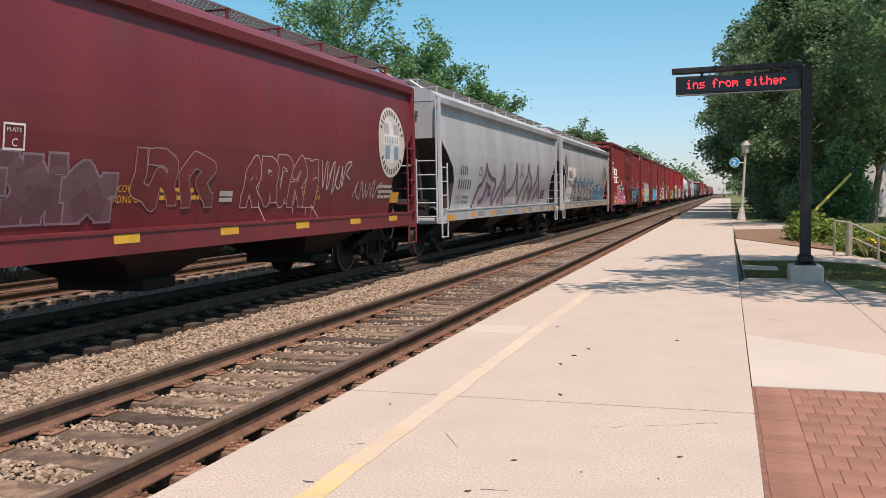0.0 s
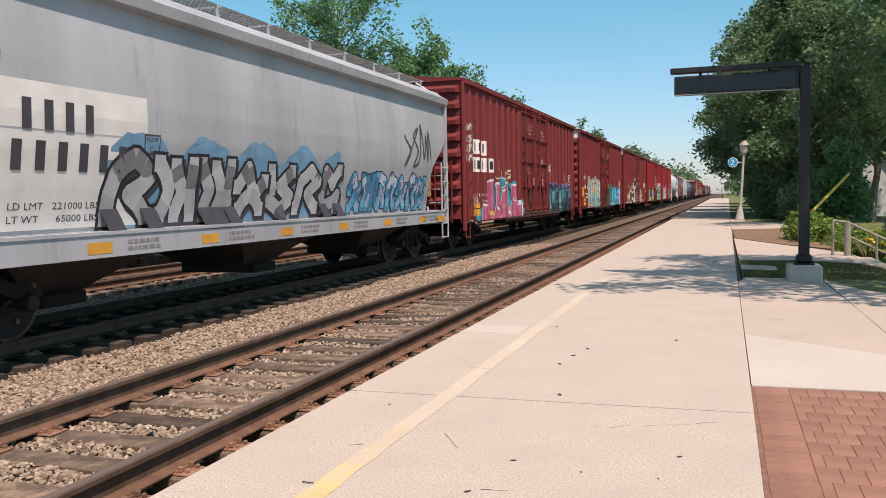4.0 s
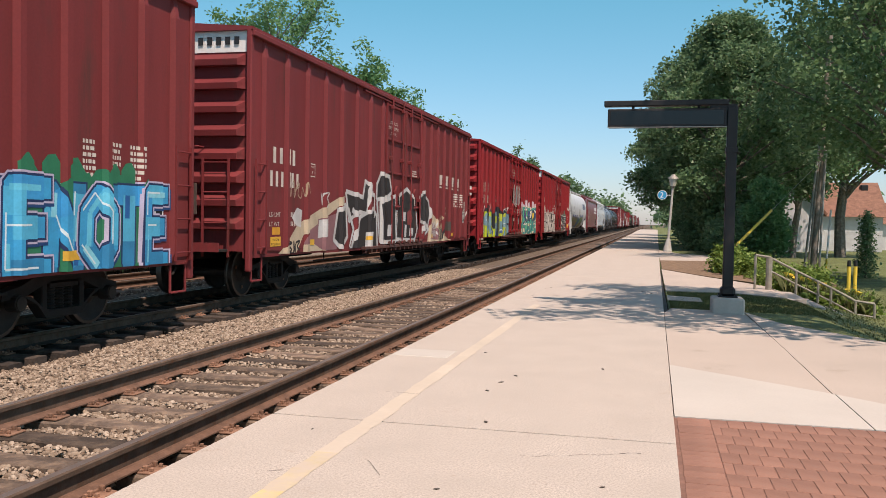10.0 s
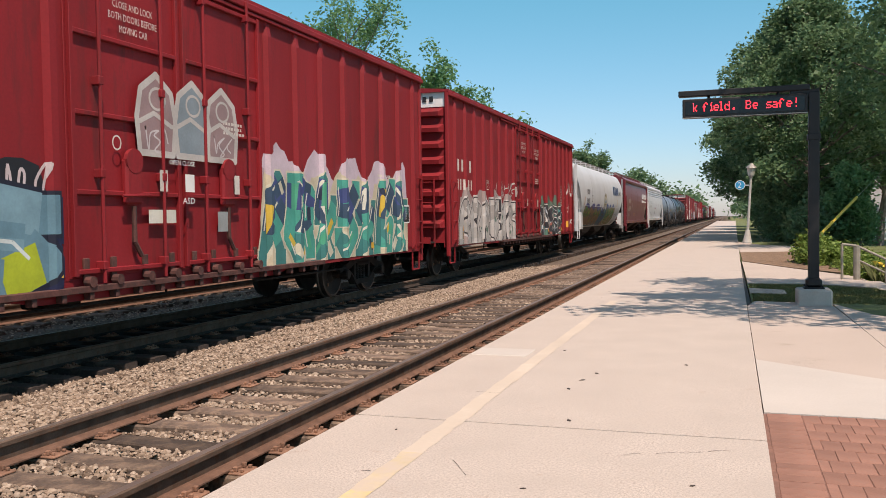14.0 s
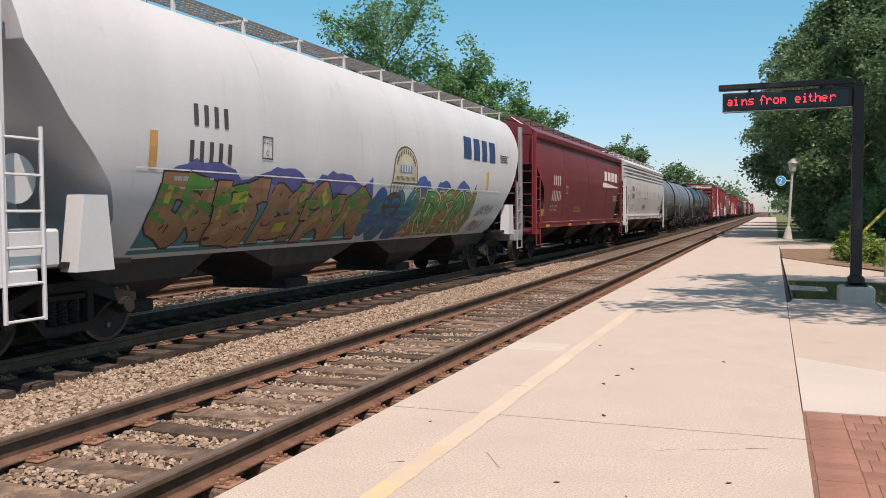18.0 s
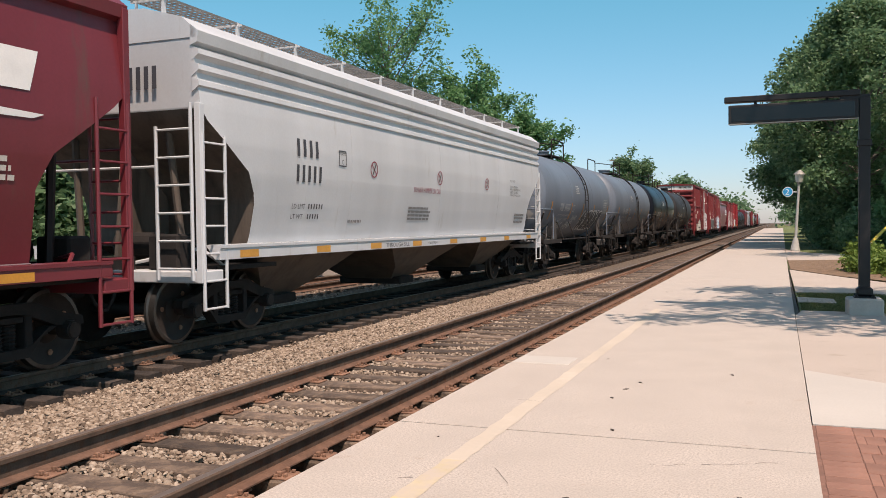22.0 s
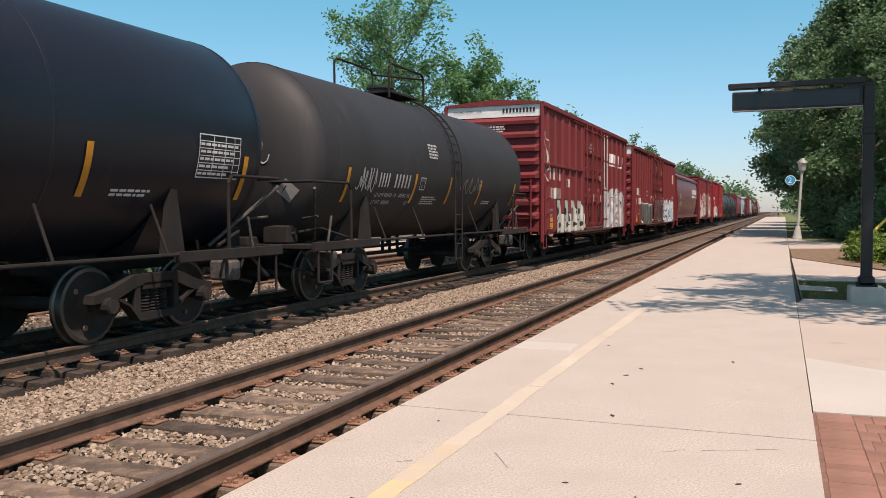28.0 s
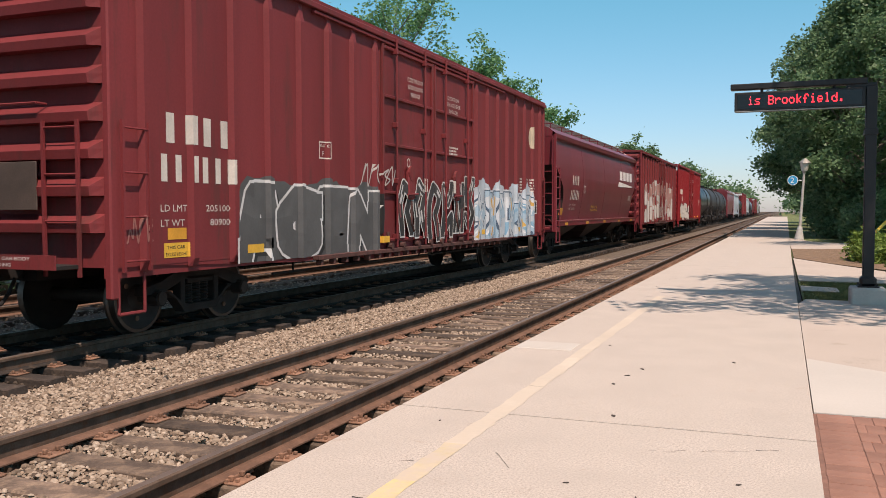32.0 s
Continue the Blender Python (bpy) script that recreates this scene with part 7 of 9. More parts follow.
p.words("BEFORE UNLOADING CAR", 11.0, 1.55, 0.13, YEL, 1.3)
p.lines(7.6, 8.6, 1.55, 1.75, 2, YEL)
p.rect(9.0, 1.62, 9.35, 1.70, GRIME_WHITE)
p.rect(9.0, 1.54, 9.35, 1.60, GRIME_WHITE)
p.lines(15.0, 15.9, 1.52, 1.85, 3, GRIME_WHITE)
for y in (1.4, 3.9, 6.52, 8.79, 11.08, 13.29, 15.3):
    p.rect(y, 1.06 + 0.0, y + 0.48, 1.17, YEL, 0.004)
p.rect(15.75, 1.45, 16.25, 1.68, flat((0.72, 0.34, 0.04)))
p.done(0.4)
p = Paint(hop1, "emblem", "round white emblem with a cross and blue shields")
cy, cz = 15.61, 2.76
p.disc(cy, cz, 0.76, 0.76, flat((0.66, 0.62, 0.58)), 0.004, 40)
for k in range(26):
    a = 0.3 + k * 0.213
    if 2.75 < a < 3.5:
        continue
    yy, zz = cy + 0.64 * math.cos(a), cz + 0.64 * math.sin(a)
    ty, tz = -math.sin(a), math.cos(a)
    p.poly([(yy - ty * 0.035 - math.cos(a) * 0.06, zz - tz * 0.035 - math.sin(a) * 0.06), (yy + ty * 0.035 - math.cos(a) * 0.06, zz + tz * 0.035 - math.sin(a) * 0.06), (yy + ty * 0.035 + math.cos(a) * 0.06, zz + tz * 0.035 + math.sin(a) * 0.06), (yy - ty * 0.035 + math.cos(a) * 0.06, zz - tz * 0.035 + math.sin(a) * 0.06)], flat((0.10, 0.09, 0.10)), 0.006)
for y0, y1, z0, z1, c in ((-0.10, 0.10, -0.45, 0.45, (0.75, 0.73, 0.70)), (-0.45, 0.45, -0.06, 0.16, (0.75, 0.73, 0.70)), (-0.42, -0.13, 0.18, 0.40, (0.42, 0.41, 0.42)), (0.13, 0.42, 0.18, 0.40, (0.42, 0.41, 0.42)), (-0.38, -0.13, -0.36, -0.09, (0.20, 0.34, 0.46)), (0.13, 0.38, -0.36, -0.09, (0.20, 0.34, 0.46))):
    p.rect(cy + y0, cz + z0, cy + y1, cz + z1, flat(c), 0.0055)
p.bars(cy - 0.40, cy + 0.40, cz - 0.02, cz + 0.12, 8, flat((0.22, 0.34, 0.44)), 0.007)
p.done(0.3)
piece(hop1, "graffiti", "hazy grey-purple block graffiti", (3.2, 6.75, 1.28, 2.12), "****", [(0.135, 0.062, 0.075), (0.16, 0.085, 0.10)], (0.26, 0.18, 0.21), 3, weight=0.42, edge=0.03, zstep=0.35)
piece(hop1, "graffiti", "thin pale outlined graffiti", (7.0, 8.85, 1.42, 2.3), "**", [(0.2, 0.1, 0.1)], (0.38, 0.27, 0.26), 4, weight=0.30, edge=0.015, hollow=M["maroon"], zstep=0.35)
piece(hop1, "graffiti", "white outlined graffiti", (9.6, 12.1, 1.40, 2.32), "*****", [(0.2, 0.1, 0.1)], (0.54, 0.44, 0.42), 5, weight=0.40, edge=0.017, hollow=M["maroon"], drips=5, zstep=0.35)
p = Paint(hop1, "graffiti", "small white tags")
scrawl(p, (12.15, 13.55, 1.66, 2.25), 6, flat((0.55, 0.47, 0.45)), 0.03, 5)
scrawl(p, (13.65, 15.4, 1.55, 1.92), 7, flat((0.50, 0.43, 0.42)), 0.024, 5)
p.done(0.4)

# 2 and 3: grey hoppers
DK = flat((0.06, 0.06, 0.07))
for b, box, seed in ((hop2, None, 1), (hop3, None, 2)):
    p = Paint(b, "stencil_lettering", "black stencilled lettering and orange reflectors")
    if b is hop2:
        p.bars(1.84, 2.60, 2.17, 2.42, 4, DK)
        p.bars(1.74, 3.04, 1.78, 2.04, 6, DK)
    else:
        p.rect(1.44, 1.28, 3.80, 2.86, M["white"], 0.003)
        p.bars(1.75, 3.0, 2.36, 2.68, 4, DK, 0.006)
        p.bars(1.62, 3.6, 1.92, 2.24, 6, DK, 0.006)
    p.frame_box(3.74, 2.16, 4.06, 2.42, DK)
    p.words("PLATE", 3.78, 2.33, 0.07, DK, 0.22, 0.005)
    p.words("C", 3.84, 2.19, 0.12, DK, None, 0.005)
    p.words("LD LMT", 1.62, 1.50, 0.11, DK, 0.5, 0.006)
    p.words("LT WT", 1.62, 1.36, 0.11, DK, 0.45, 0.006)
    if b is hop3:
        p.words("221000 LBS", 2.25, 1.50, 0.11, DK, 0.75, 0.006)
        p.words("65000 LBS", 2.32, 1.36, 0.11, DK, 0.68, 0.006)
    else:
        p.bars(2.25, 2.9, 1.50, 1.58, 6, DK, 0.006)
        p.bars(2.25, 2.9, 1.36, 1.44, 5, DK, 0.006)
    p.rect(0.36, 0.95, 1.08, 1.07, flat((0.75, 0.36, 0.05)), 0.004)
    L = b[3]
    p.rect(L - 1.08, 0.95, L - 0.36, 1.07, flat((0.75, 0.36, 0.05)), 0.004)
    for k in range(6):
        y = 2.6 + k * 2.25
        p.rect(y, 0.97, y + 0.42, 1.10, flat((0.75, 0.36, 0.05)), 0.004)
        p.lines(y + 0.7, y + 1.5, 0.96, 1.12, 2, flat((0.25, 0.24, 0.24)), 0.004, seed)
    p.words("LIFT JACK", L - 2.2, 1.05, 0.08, DK, 0.45)
    p.words("HERE", L - 2.1, 0.97, 0.08, DK, 0.25)
    p.lines(L - 5.0, L - 3.9, 1.55, 1.85, 3, DK, 0.004, seed)
    p.rect(L - 3.0, 1.40, L - 2.3, 1.80, DK, 0.004)
    p.frame_box(L - 3.02, 1.38, L - 2.28, 1.82, WHITE, 0.025, 0.006)
    p.rect(L - 2.66, 1.45, L - 2.62, 1.78, WHITE, 0.006)
    p.done(0.4)
    end_marks(b, [(0.15, 0.85, 3.05, 3.35, 4, DK)], (0.35, 1.05, 3.62, 3.78, 6, DK), True)
p = Paint(hop2, "graffiti", "purple and black outlined peaked graffiti")
HAZE, PURP, SOOT = flat((0.42, 0.40, 0.43)), flat((0.33, 0.22, 0.32)), flat((0.13, 0.10, 0.14))
strokes = ([(3.3, 1.24), (3.62, 1.62), (3.8, 1.86), (4.12, 1.94), (4.4, 2.24), (4.48, 2.52), (4.72, 2.26), (5.2, 2.10), (5.62, 2.06), (5.74, 1.92), (5.58, 1.74), (5.42, 1.5), (5.5, 1.26)],
           [(3.95, 1.36), (4.4, 1.50), (4.62, 1.78), (4.58, 1.96), (4.85, 1.86), (5.1, 1.82), (4.98, 1.58), (5.2, 1.62)],
           [(5.55, 1.26), (5.95, 1.62), (6.4, 1.92), (6.66, 2.2), (6.74, 2.54), (6.86, 2.16), (7.02, 1.82), (7.22, 1.54), (7.5, 1.7), (7.9, 1.78), (8.3, 2.1), (8.5, 2.64), (8.62, 2.1), (8.8, 1.74), (9.0, 1.6)],
           [(6.25, 1.34), (6.55, 1.62), (6.72, 1.90), (6.84, 1.5), (6.9, 1.3)],
           [(9.12, 1.28), (9.45, 1.74), (9.9, 2.06), (10.25, 2.3), (10.38, 2.70), (10.6, 2.36), (11.0, 2.12), (11.1, 1.95), (10.7, 1.68), (10.9, 1.36), (11.3, 1.74), (11.8, 2.1), (12.05, 2.70), (12.25, 2.1), (12.6, 1.7), (12.9, 1.36)],
           [(9.9, 1.4), (10.2, 1.74), (10.5, 1.98), (10.55, 1.8)], [(11.6, 1.42), (11.95, 1.66), (12.2, 1.9), (12.3, 1.5)])
for y, z, ry, rz in ((4.3, 1.75, 0.62, 0.42), (5.0, 1.72, 0.5, 0.34), (6.5, 1.7, 0.55, 0.40), (8.2, 1.75, 0.5, 0.35), (10.3, 1.8, 0.62, 0.42), (12.0, 1.75, 0.6, 0.4)):
    p.disc(y, z, ry, rz, HAZE, 0.003 + 0.0001 * (y - 4), 20)
for y, z, ry, rz in ((4.75, 1.55, 0.26, 0.22), (4.2, 1.4, 0.3, 0.12), (11.9, 1.55, 0.25, 0.18)):
    p.disc(y, z, ry, rz, PURP, 0.0052, 16)
for k, f in enumerate(strokes):
    inner = k in (1, 3, 5, 6)
    p.poly(f + [(f[-1][0], 1.24), (f[0][0], 1.24)] if not inner else f, flat((0.36, 0.21, 0.30)) if inner else flat((0.36, 0.335, 0.325)), 0.0042 + (0.0006 if inner else 0.0) + 0.00005 * k)
    p.band(f, 0.17, flat((0.235, 0.185, 0.23)), 0.0060 + 0.0006 * k)
    p.band([(y + 0.012, z) for y, z in f], 0.10, SOOT, 0.0105 + 0.0006 * k)
p.rect(7.2, 1.30, 8.9, 1.52, flat((0.40, 0.40, 0.41)), 0.0165)
scrawl(p, (8.95, 9.7, 2.2, 2.7), 18, SOOT, 0.03, 3)
p.done(0.35)
p = Paint(hop2, "graffiti", "faint pinkish overspray tag")
scrawl(p, (11.4, 14.8, 1.75, 2.2), 12, flat((0.36, 0.28, 0.34)), 0.05, 6)
p.done(0.35)
piece(hop3, "graffiti", "black and grey graffiti on a blue haze", (3.0, 9.7, 1.24, 2.25), "*******", [(0.42, 0.43, 0.45), (0.52, 0.53, 0.55), (0.20, 0.20, 0.22)], (0.02, 0.02, 0.025), 13, weight=0.30, edge=0.05, shade=(0.05, 0.05, 0.06), cloud=[(0.16, 0.34, 0.50)], cloud_top=0.35, zstep=0.35)
piece(hop3, "graffiti", "pale blue and pink graffiti", (10.0, 14.6, 1.24, 2.15), "*******", [(0.10, 0.42, 0.62), (0.05, 0.24, 0.42), (0.50, 0.62, 0.70)], (0.03, 0.05, 0.09), 14, weight=0.32, edge=0.035, spots=[(0.55, 0.45, 0.52)], zstep=0.35)
p = Paint(hop3, "graffiti", "black spray tags")
scrawl(p, (0.5, 1.6, 2.4, 3.4), 15, flat((0.05, 0.06, 0.06)), 0.055, 3)
scrawl(p, (4.4, 6.4, 1.3, 1.5), 16, flat((0.36, 0.06, 0.06)), 0.03, 6)
scrawl(p, (13.0, 15.0, 2.3, 3.3), 17, flat((0.07, 0.08, 0.08)), 0.06, 4)
p.done(0.4)

# 4: boxcar with number panels
p = box_stencils(box4, n1=None, n2=None, ld=("208500", "77500"))
for y0, y1, z0, z1 in ((0.92, 1.53, 2.81, 3.23), (1.78, 2.41, 2.79, 3.23), (0.89, 1.51, 2.28, 2.71), (1.76, 2.39, 2.29, 2.72), (2.63, 3.27, 2.30, 2.73)):
    p.rect(y0, z0, y1, z1, WHITE, 0.003)
    p.bars(y0 + 0.14, y1 - 0.04, z0 + 0.09, z1 - 0.09, 2, BLACK, 0.006, 0.45)
p.done()
p = Paint(box4, "graffiti", "white scrawled tags on the corner panel")
for k, z in enumerate((3.42, 3.12, 2.82, 2.54)):
    scrawl(p, (0.14, 0.74, z, z + 0.24), 20 + k, GRIME_WHITE, 0.028, 4)
scrawl(p, (0.75, 1.3, 1.25, 1.6), 24, GRIME_WHITE, 0.024, 4)
scrawl(p, (0.12, 0.6, 0.72, 0.9), 25, GRIME_WHITE, 0.022, 4)
scrawl(p, (3.45, 5.7, 2.12, 2.45), 26, flat((0.62, 0.54, 0.36)), 0.035, 6)
p.ring(12.43, 2.66, 0.27, 0.30, 0.028, flat((0.62, 0.52, 0.44)))
p.ring(12.43, 2.24, 0.24, 0.22, 0.028, flat((0.62, 0.52, 0.44)), a0=0, a1=math.pi)
p.ring(12.33, 2.66, 0.08, 0.10, 0.022, flat((0.62, 0.52, 0.44)))
p.ring(12.55, 2.66, 0.09, 0.11, 0.022, flat((0.62, 0.52, 0.44)))
p.done()
p = Paint(box4, "graffiti", "pink, white and teal block graffiti")
PINK, PINK2, TEAL, TEAL2, CHALK, NAVY = flat((0.44, 0.10, 0.19)), flat((0.50, 0.20, 0.28)), flat((0.02, 0.28, 0.38)), flat((0.03, 0.19, 0.28)), flat((0.62, 0.62, 0.62)), flat((0.02, 0.03, 0.06))
r = random.Random(31)
for cy, cz, ry, rz in ((1.45, 1.0, 0.32, 0.22), (1.9, 1.1, 0.3, 0.14), (3.05, 2.08, 0.16, 0.12), (3.45, 1.55, 0.32, 0.45), (4.25, 1.98, 0.36, 0.22), (4.2, 1.5, 0.4, 0.3), (5.25, 1.6, 0.36, 0.42), (5.9, 1.95, 0.28, 0.12), (6.9, 1.3, 0.26, 0.16), (7.15, 0.95, 0.26, 0.18), (6.2, 1.2, 0.5, 0.25)):
    p.disc(cy, cz, ry, rz, TEAL, 0.003 + 0.00005 * r.random(), 16)
    p.disc(cy + 0.05, cz - 0.06, ry * 0.6, rz * 0.55, TEAL2, 0.0034 + 0.00005 * r.random(), 12)
forms = ([(2.32, 1.95), (3.12, 2.06), (2.88, 1.45), (3.2, 0.76), (1.85, 0.74), (1.92, 1.28), (2.32, 1.22)],
         [(3.5, 1.95), (3.7, 1.9), (3.92, 1.32), (4.1, 1.3), (4.55, 2.05), (4.78, 2.1), (4.62, 0.76), (4.22, 0.74), (4.1, 1.02), (3.95, 0.74), (3.15, 0.76), (3.45, 1.2)],
         [(4.72, 1.95), (5.02, 1.98), (5.0, 1.1), (5.3, 0.76), (4.7, 0.76)],
         [(5.45, 1.9), (6.22, 1.9), (6.15, 1.55), (5.75, 1.45), (6.3, 1.2), (6.9, 1.28), (6.95, 0.76), (5.35, 0.76), (5.6, 1.2)])
for k, f in enumerate(forms):
    p.block(f, PINK, CHALK, 0.075, 0.0075 + 0.0012 * k)
    cy, cz = sum(q[0] for q in f) / len(f), sum(q[1] for q in f) / len(f)
    for q in range(3):
        p.disc(cy + r.uniform(-0.3, 0.3), 0.95 + r.uniform(-0.1, 0.35), 0.10, 0.10, PINK2, 0.0118 + 0.0013 * k + 0.0001 * q, 12)
    p.stroke([(f[0][0] - 0.03, f[0][1]), (f[0][0] + 0.02, f[0][1] - 0.45)], 0.11, CHALK, 0.0125 + 0.0012 * k, 0.05)
for pts in ([(3.25, 1.95), (3.45, 1.7), (3.35, 1.3), (3.55, 1.1)], [(5.1, 1.9), (5.2, 1.5), (5.4, 1.3), (5.35, 1.05)], [(4.0, 1.9), (4.2, 1.7), (4.4, 1.85)], [(5.9, 1.45), (6.4, 1.35), (6.8, 1.4)]):
    p.stroke(pts, 0.035, NAVY, 0.0165)
    p.stroke([(y + 0.09, z) for y, z in pts], 0.06, CHALK, 0.0175)
p.done()
piece(box4, "graffiti", "dark teal and violet graffiti", (11.9, 17.2, 0.72, 2.05), "******", [(0.02, 0.035, 0.05), (0.025, 0.10, 0.125), (0.05, 0.24, 0.28), (0.08, 0.16, 0.24)], (0.008, 0.012, 0.02), 32, weight=0.40, edge=0.05, shade=(0.03, 0.03, 0.05), cloud=[(0.17, 0.13, 0.30), (0.03, 0.05, 0.07)], cloud_top=0.12, spots=[(0.14, 0.30, 0.34), (0.02, 0.03, 0.05)], shine=(0.45, 0.60, 0.62), slant=0.15)
end_marks(box4, [(-1.2, -0.6, 3.85, 4.1, 2, PALE), (-1.2, -0.3, 2.62, 2.85, 3, PALE)])

# 5
p = box_stencils(box5, n1=(0.86, 1.4, 2.35, 2.55), n2=(1.0, 2.6, 1.86, 2.06))
p.rect(0.3, 1.45, 0.5, 1.95, flat((0.72, 0.34, 0.04)), 0.03)
p.done()
piece(box5, "graffiti", "pale blue and cream graffiti", (2.35, 6.95, 0.74, 2.35), "******", [(0.22, 0.24, 0.21), (0.20, 0.42, 0.44), (0.36, 0.44, 0.46), (0.44, 0.46, 0.46)], (0.10, 0.11, 0.12), 41, weight=0.34, edge=0.03, halo=(0.62, 0.60, 0.57), halo_w=0.035, cloud=[(0.33, 0.37, 0.36), (0.22, 0.23, 0.20)], cloud_top=0.2, spots=[(0.12, 0.45, 0.48), (0.55, 0.57, 0.56), (0.66, 0.36, 0.05), (0.16, 0.16, 0.17)], shine=(0.66, 0.68, 0.68), swing=0.14)
p = Paint(box5, "graffiti", "green sprayed background")
r = random.Random(9)
for k in range(46):
    y = 9.6 + 7.7 * (k + r.random()) / 46
    top = 2.14 + r.uniform(-0.18, 0.12) - (0.5 if y < 10.8 else 0)
    p.poly([(y - 0.14, 0.74), (y + 0.16, 0.74), (y + 0.17, top - 0.1), (y + 0.08, top), (y - 0.05, top - 0.02), (y - 0.15, top - 0.12)], flat((0.012, 0.17, 0.085)), 0.003 + 0.00006 * k)
p.done()
piece(box5, "graffiti", "bright blue block letters with lilac edges", (11.35, 17.85, 0.74, 1.98), "FLACKENOTE", [(0.015, 0.22, 0.42), (0.02, 0.33, 0.60), (0.06, 0.44, 0.66), (0.02, 0.30, 0.60)], (0.012, 0.03, 0.10), 43, weight=0.42, edge=0.03, halo=(0.50, 0.44, 0.58), halo_w=0.026, shade=(0.01, 0.05, 0.16), spots=[(0.22, 0.62, 0.74), (0.01, 0.12, 0.36), (0.10, 0.52, 0.70)], shine=(0.62, 0.76, 0.80), swing=0.03)
end_marks(box5, [(-1.1, -0.2, 3.45, 3.75, 3, PALE), (-1.1, -0.4, 2.95, 3.15, 2, PALE)], (0.2, 1.3, 4.52, 4.66, 7, WHITE))
m = MB()
m.face([(-0.1, -0.053, 2.62), (1.25, -0.053, 2.62), (1.25, -0.053, 2.86), (-0.1, -0.053, 2.86)], GRIME_WHITE)
for k in range(7):
    m.face([(-0.02 + k * 0.18, -0.055, 2.66), (0.07 + k * 0.18, -0.055, 2.66), (0.07 + k * 0.18, -0.055, 2.82), (-0.02 + k * 0.18, -0.055, 2.82)], BLACK)
tagged(part("graffiti", m, box5[0], "white strip with black graffiti bars on the end"), kind="stuff")

# 6
p = box_stencils(box6, twin=False, n1=(0.97, 2.15, 2.57, 2.87), n2=(0.85, 2.29, 2.13, 2.42), plate=2.75)
for k in range(4):
    p.rect(13.7 + 0.85 * k, 2.72, 14.15 + 0.85 * k, 3.06, PALE, 0.004, 0.06)
    p.rect(13.6 + 0.85 * k, 2.62, 14.15 + 0.85 * k, 2.67, PALE, 0.004)
p.done()
p = Paint(box6, "graffiti", "cream and mauve sprayed waves")
CREAM, TAN, MAUVE, INK, BONE = flat((0.52, 0.42, 0.30)), flat((0.40, 0.29, 0.20)), flat((0.26, 0.12, 0.13)), flat((0.026, 0.022, 0.023)), flat((0.55, 0.54, 0.53))
p.poly([(2.4, 0.74), (4.3, 0.74), (4.6, 1.7), (3.2, 1.5), (2.5, 1.15)], MAUVE, 0.003)
p.poly([(1.0, 0.74), (2.0, 0.76), (2.45, 1.2), (3.2, 1.42), (4.6, 1.86), (4.62, 2.06), (3.1, 1.68), (2.15, 1.42), (1.6, 1.02)], CREAM, 0.004)
p.poly([(2.4, 0.74), (4.0, 0.74), (3.5, 0.86), (2.95, 1.02), (2.45, 1.0)], CREAM, 0.0042)
p.block([(3.2, 1.12), (3.75, 1.15), (3.8, 1.55), (3.25, 1.5)], BONE, MAUVE, 0.03, 0.005)
p.poly([(1.85, 1.55), (2.1, 1.75), (2.35, 1.7), (2.3, 1.35), (2.05, 1.4)], BONE, 0.0045)
scrawl(p, (1.5, 2.3, 0.84, 1.08), 55, INK, 0.04, 4)
scrawl(p, (1.6, 2.7, 1.95, 2.3), 56, TAN, 0.022, 4)
scrawl(p, (3.3, 3.9, 1.75, 2.1), 57, BONE, 0.03, 3)
p.poly([(12.3, 0.74), (14.7, 0.74), (15.4, 0.84), (14.3, 1.12), (13.8, 1.4), (13.3, 1.65), (12.75, 1.8), (12.5, 1.3)], CREAM, 0.004)
p.poly([(12.55, 0.95), (13.5, 0.9), (13.6, 1.2), (13.1, 1.45), (12.7, 1.5)], MAUVE, 0.0046)
scrawl(p, (12.75, 13.5, 1.25, 1.5), 58, BONE, 0.026, 5)
scrawl(p, (12.8, 13.5, 1.0, 1.2), 59, BONE, 0.026, 5)
scrawl(p, (13.8, 14.5, 0.86, 1.3), 60, INK, 0.036, 5)
for y, z, q in ((14.15, 1.30, 0.15), (13.98, 1.55, 0.07), (14.12, 1.64, 0.07), (14.28, 1.62, 0.07), (14.4, 1.76, 0.05), (14.6, 1.86, 0.05), (14.75, 1.95, 0.04)):
    p.disc(y, z, q * 0.8, q, TAN, 0.005, 14)
p.rect(13.7, 0.9, 13.82, 1.5, flat((0.62, 0.50, 0.20)), 0.006)
p.rect(14.5, 0.86, 14.64, 1.2, flat((0.62, 0.50, 0.20)), 0.006)
p.poly([(14.7, 1.2), (15.3, 1.18), (15.3, 1.5), (14.8, 1.5)], flat((0.07, 0.06, 0.05)), 0.004)
p.done()
p = Paint(box6, "graffiti", "black block graffiti with thick white outlines")
blocks = ([(4.2, 1.1), (4.42, 1.68), (4.85, 1.8), (4.95, 1.15), (4.6, 0.92)],
          [(4.95, 2.12), (6.12, 2.02), (6.28, 2.42), (6.5, 2.36), (6.35, 1.72), (5.7, 1.78), (5.15, 1.55)],
          [(5.3, 0.8), (5.95, 1.55), (6.9, 1.75), (7.12, 1.6), (7.2, 0.8)],
          [(7.2, 2.1), (7.22, 2.42), (7.5, 2.68), (7.95, 2.62), (8.12, 2.3), (7.7, 2.15)],
          [(7.55, 1.0), (7.5, 1.95), (8.5, 2.12), (8.6, 1.0)],
          [(8.75, 1.05), (8.8, 2.12), (9.65, 2.36), (10.5, 2.12), (10.75, 1.3), (10.5, 1.0)],
          [(11.1, 2.2), (11.85, 2.38), (11.75, 1.5), (11.2, 1.55)],
          [(11.95, 1.25), (12.05, 2.2), (12.36, 2.08), (12.52, 1.75), (12.3, 1.4)])
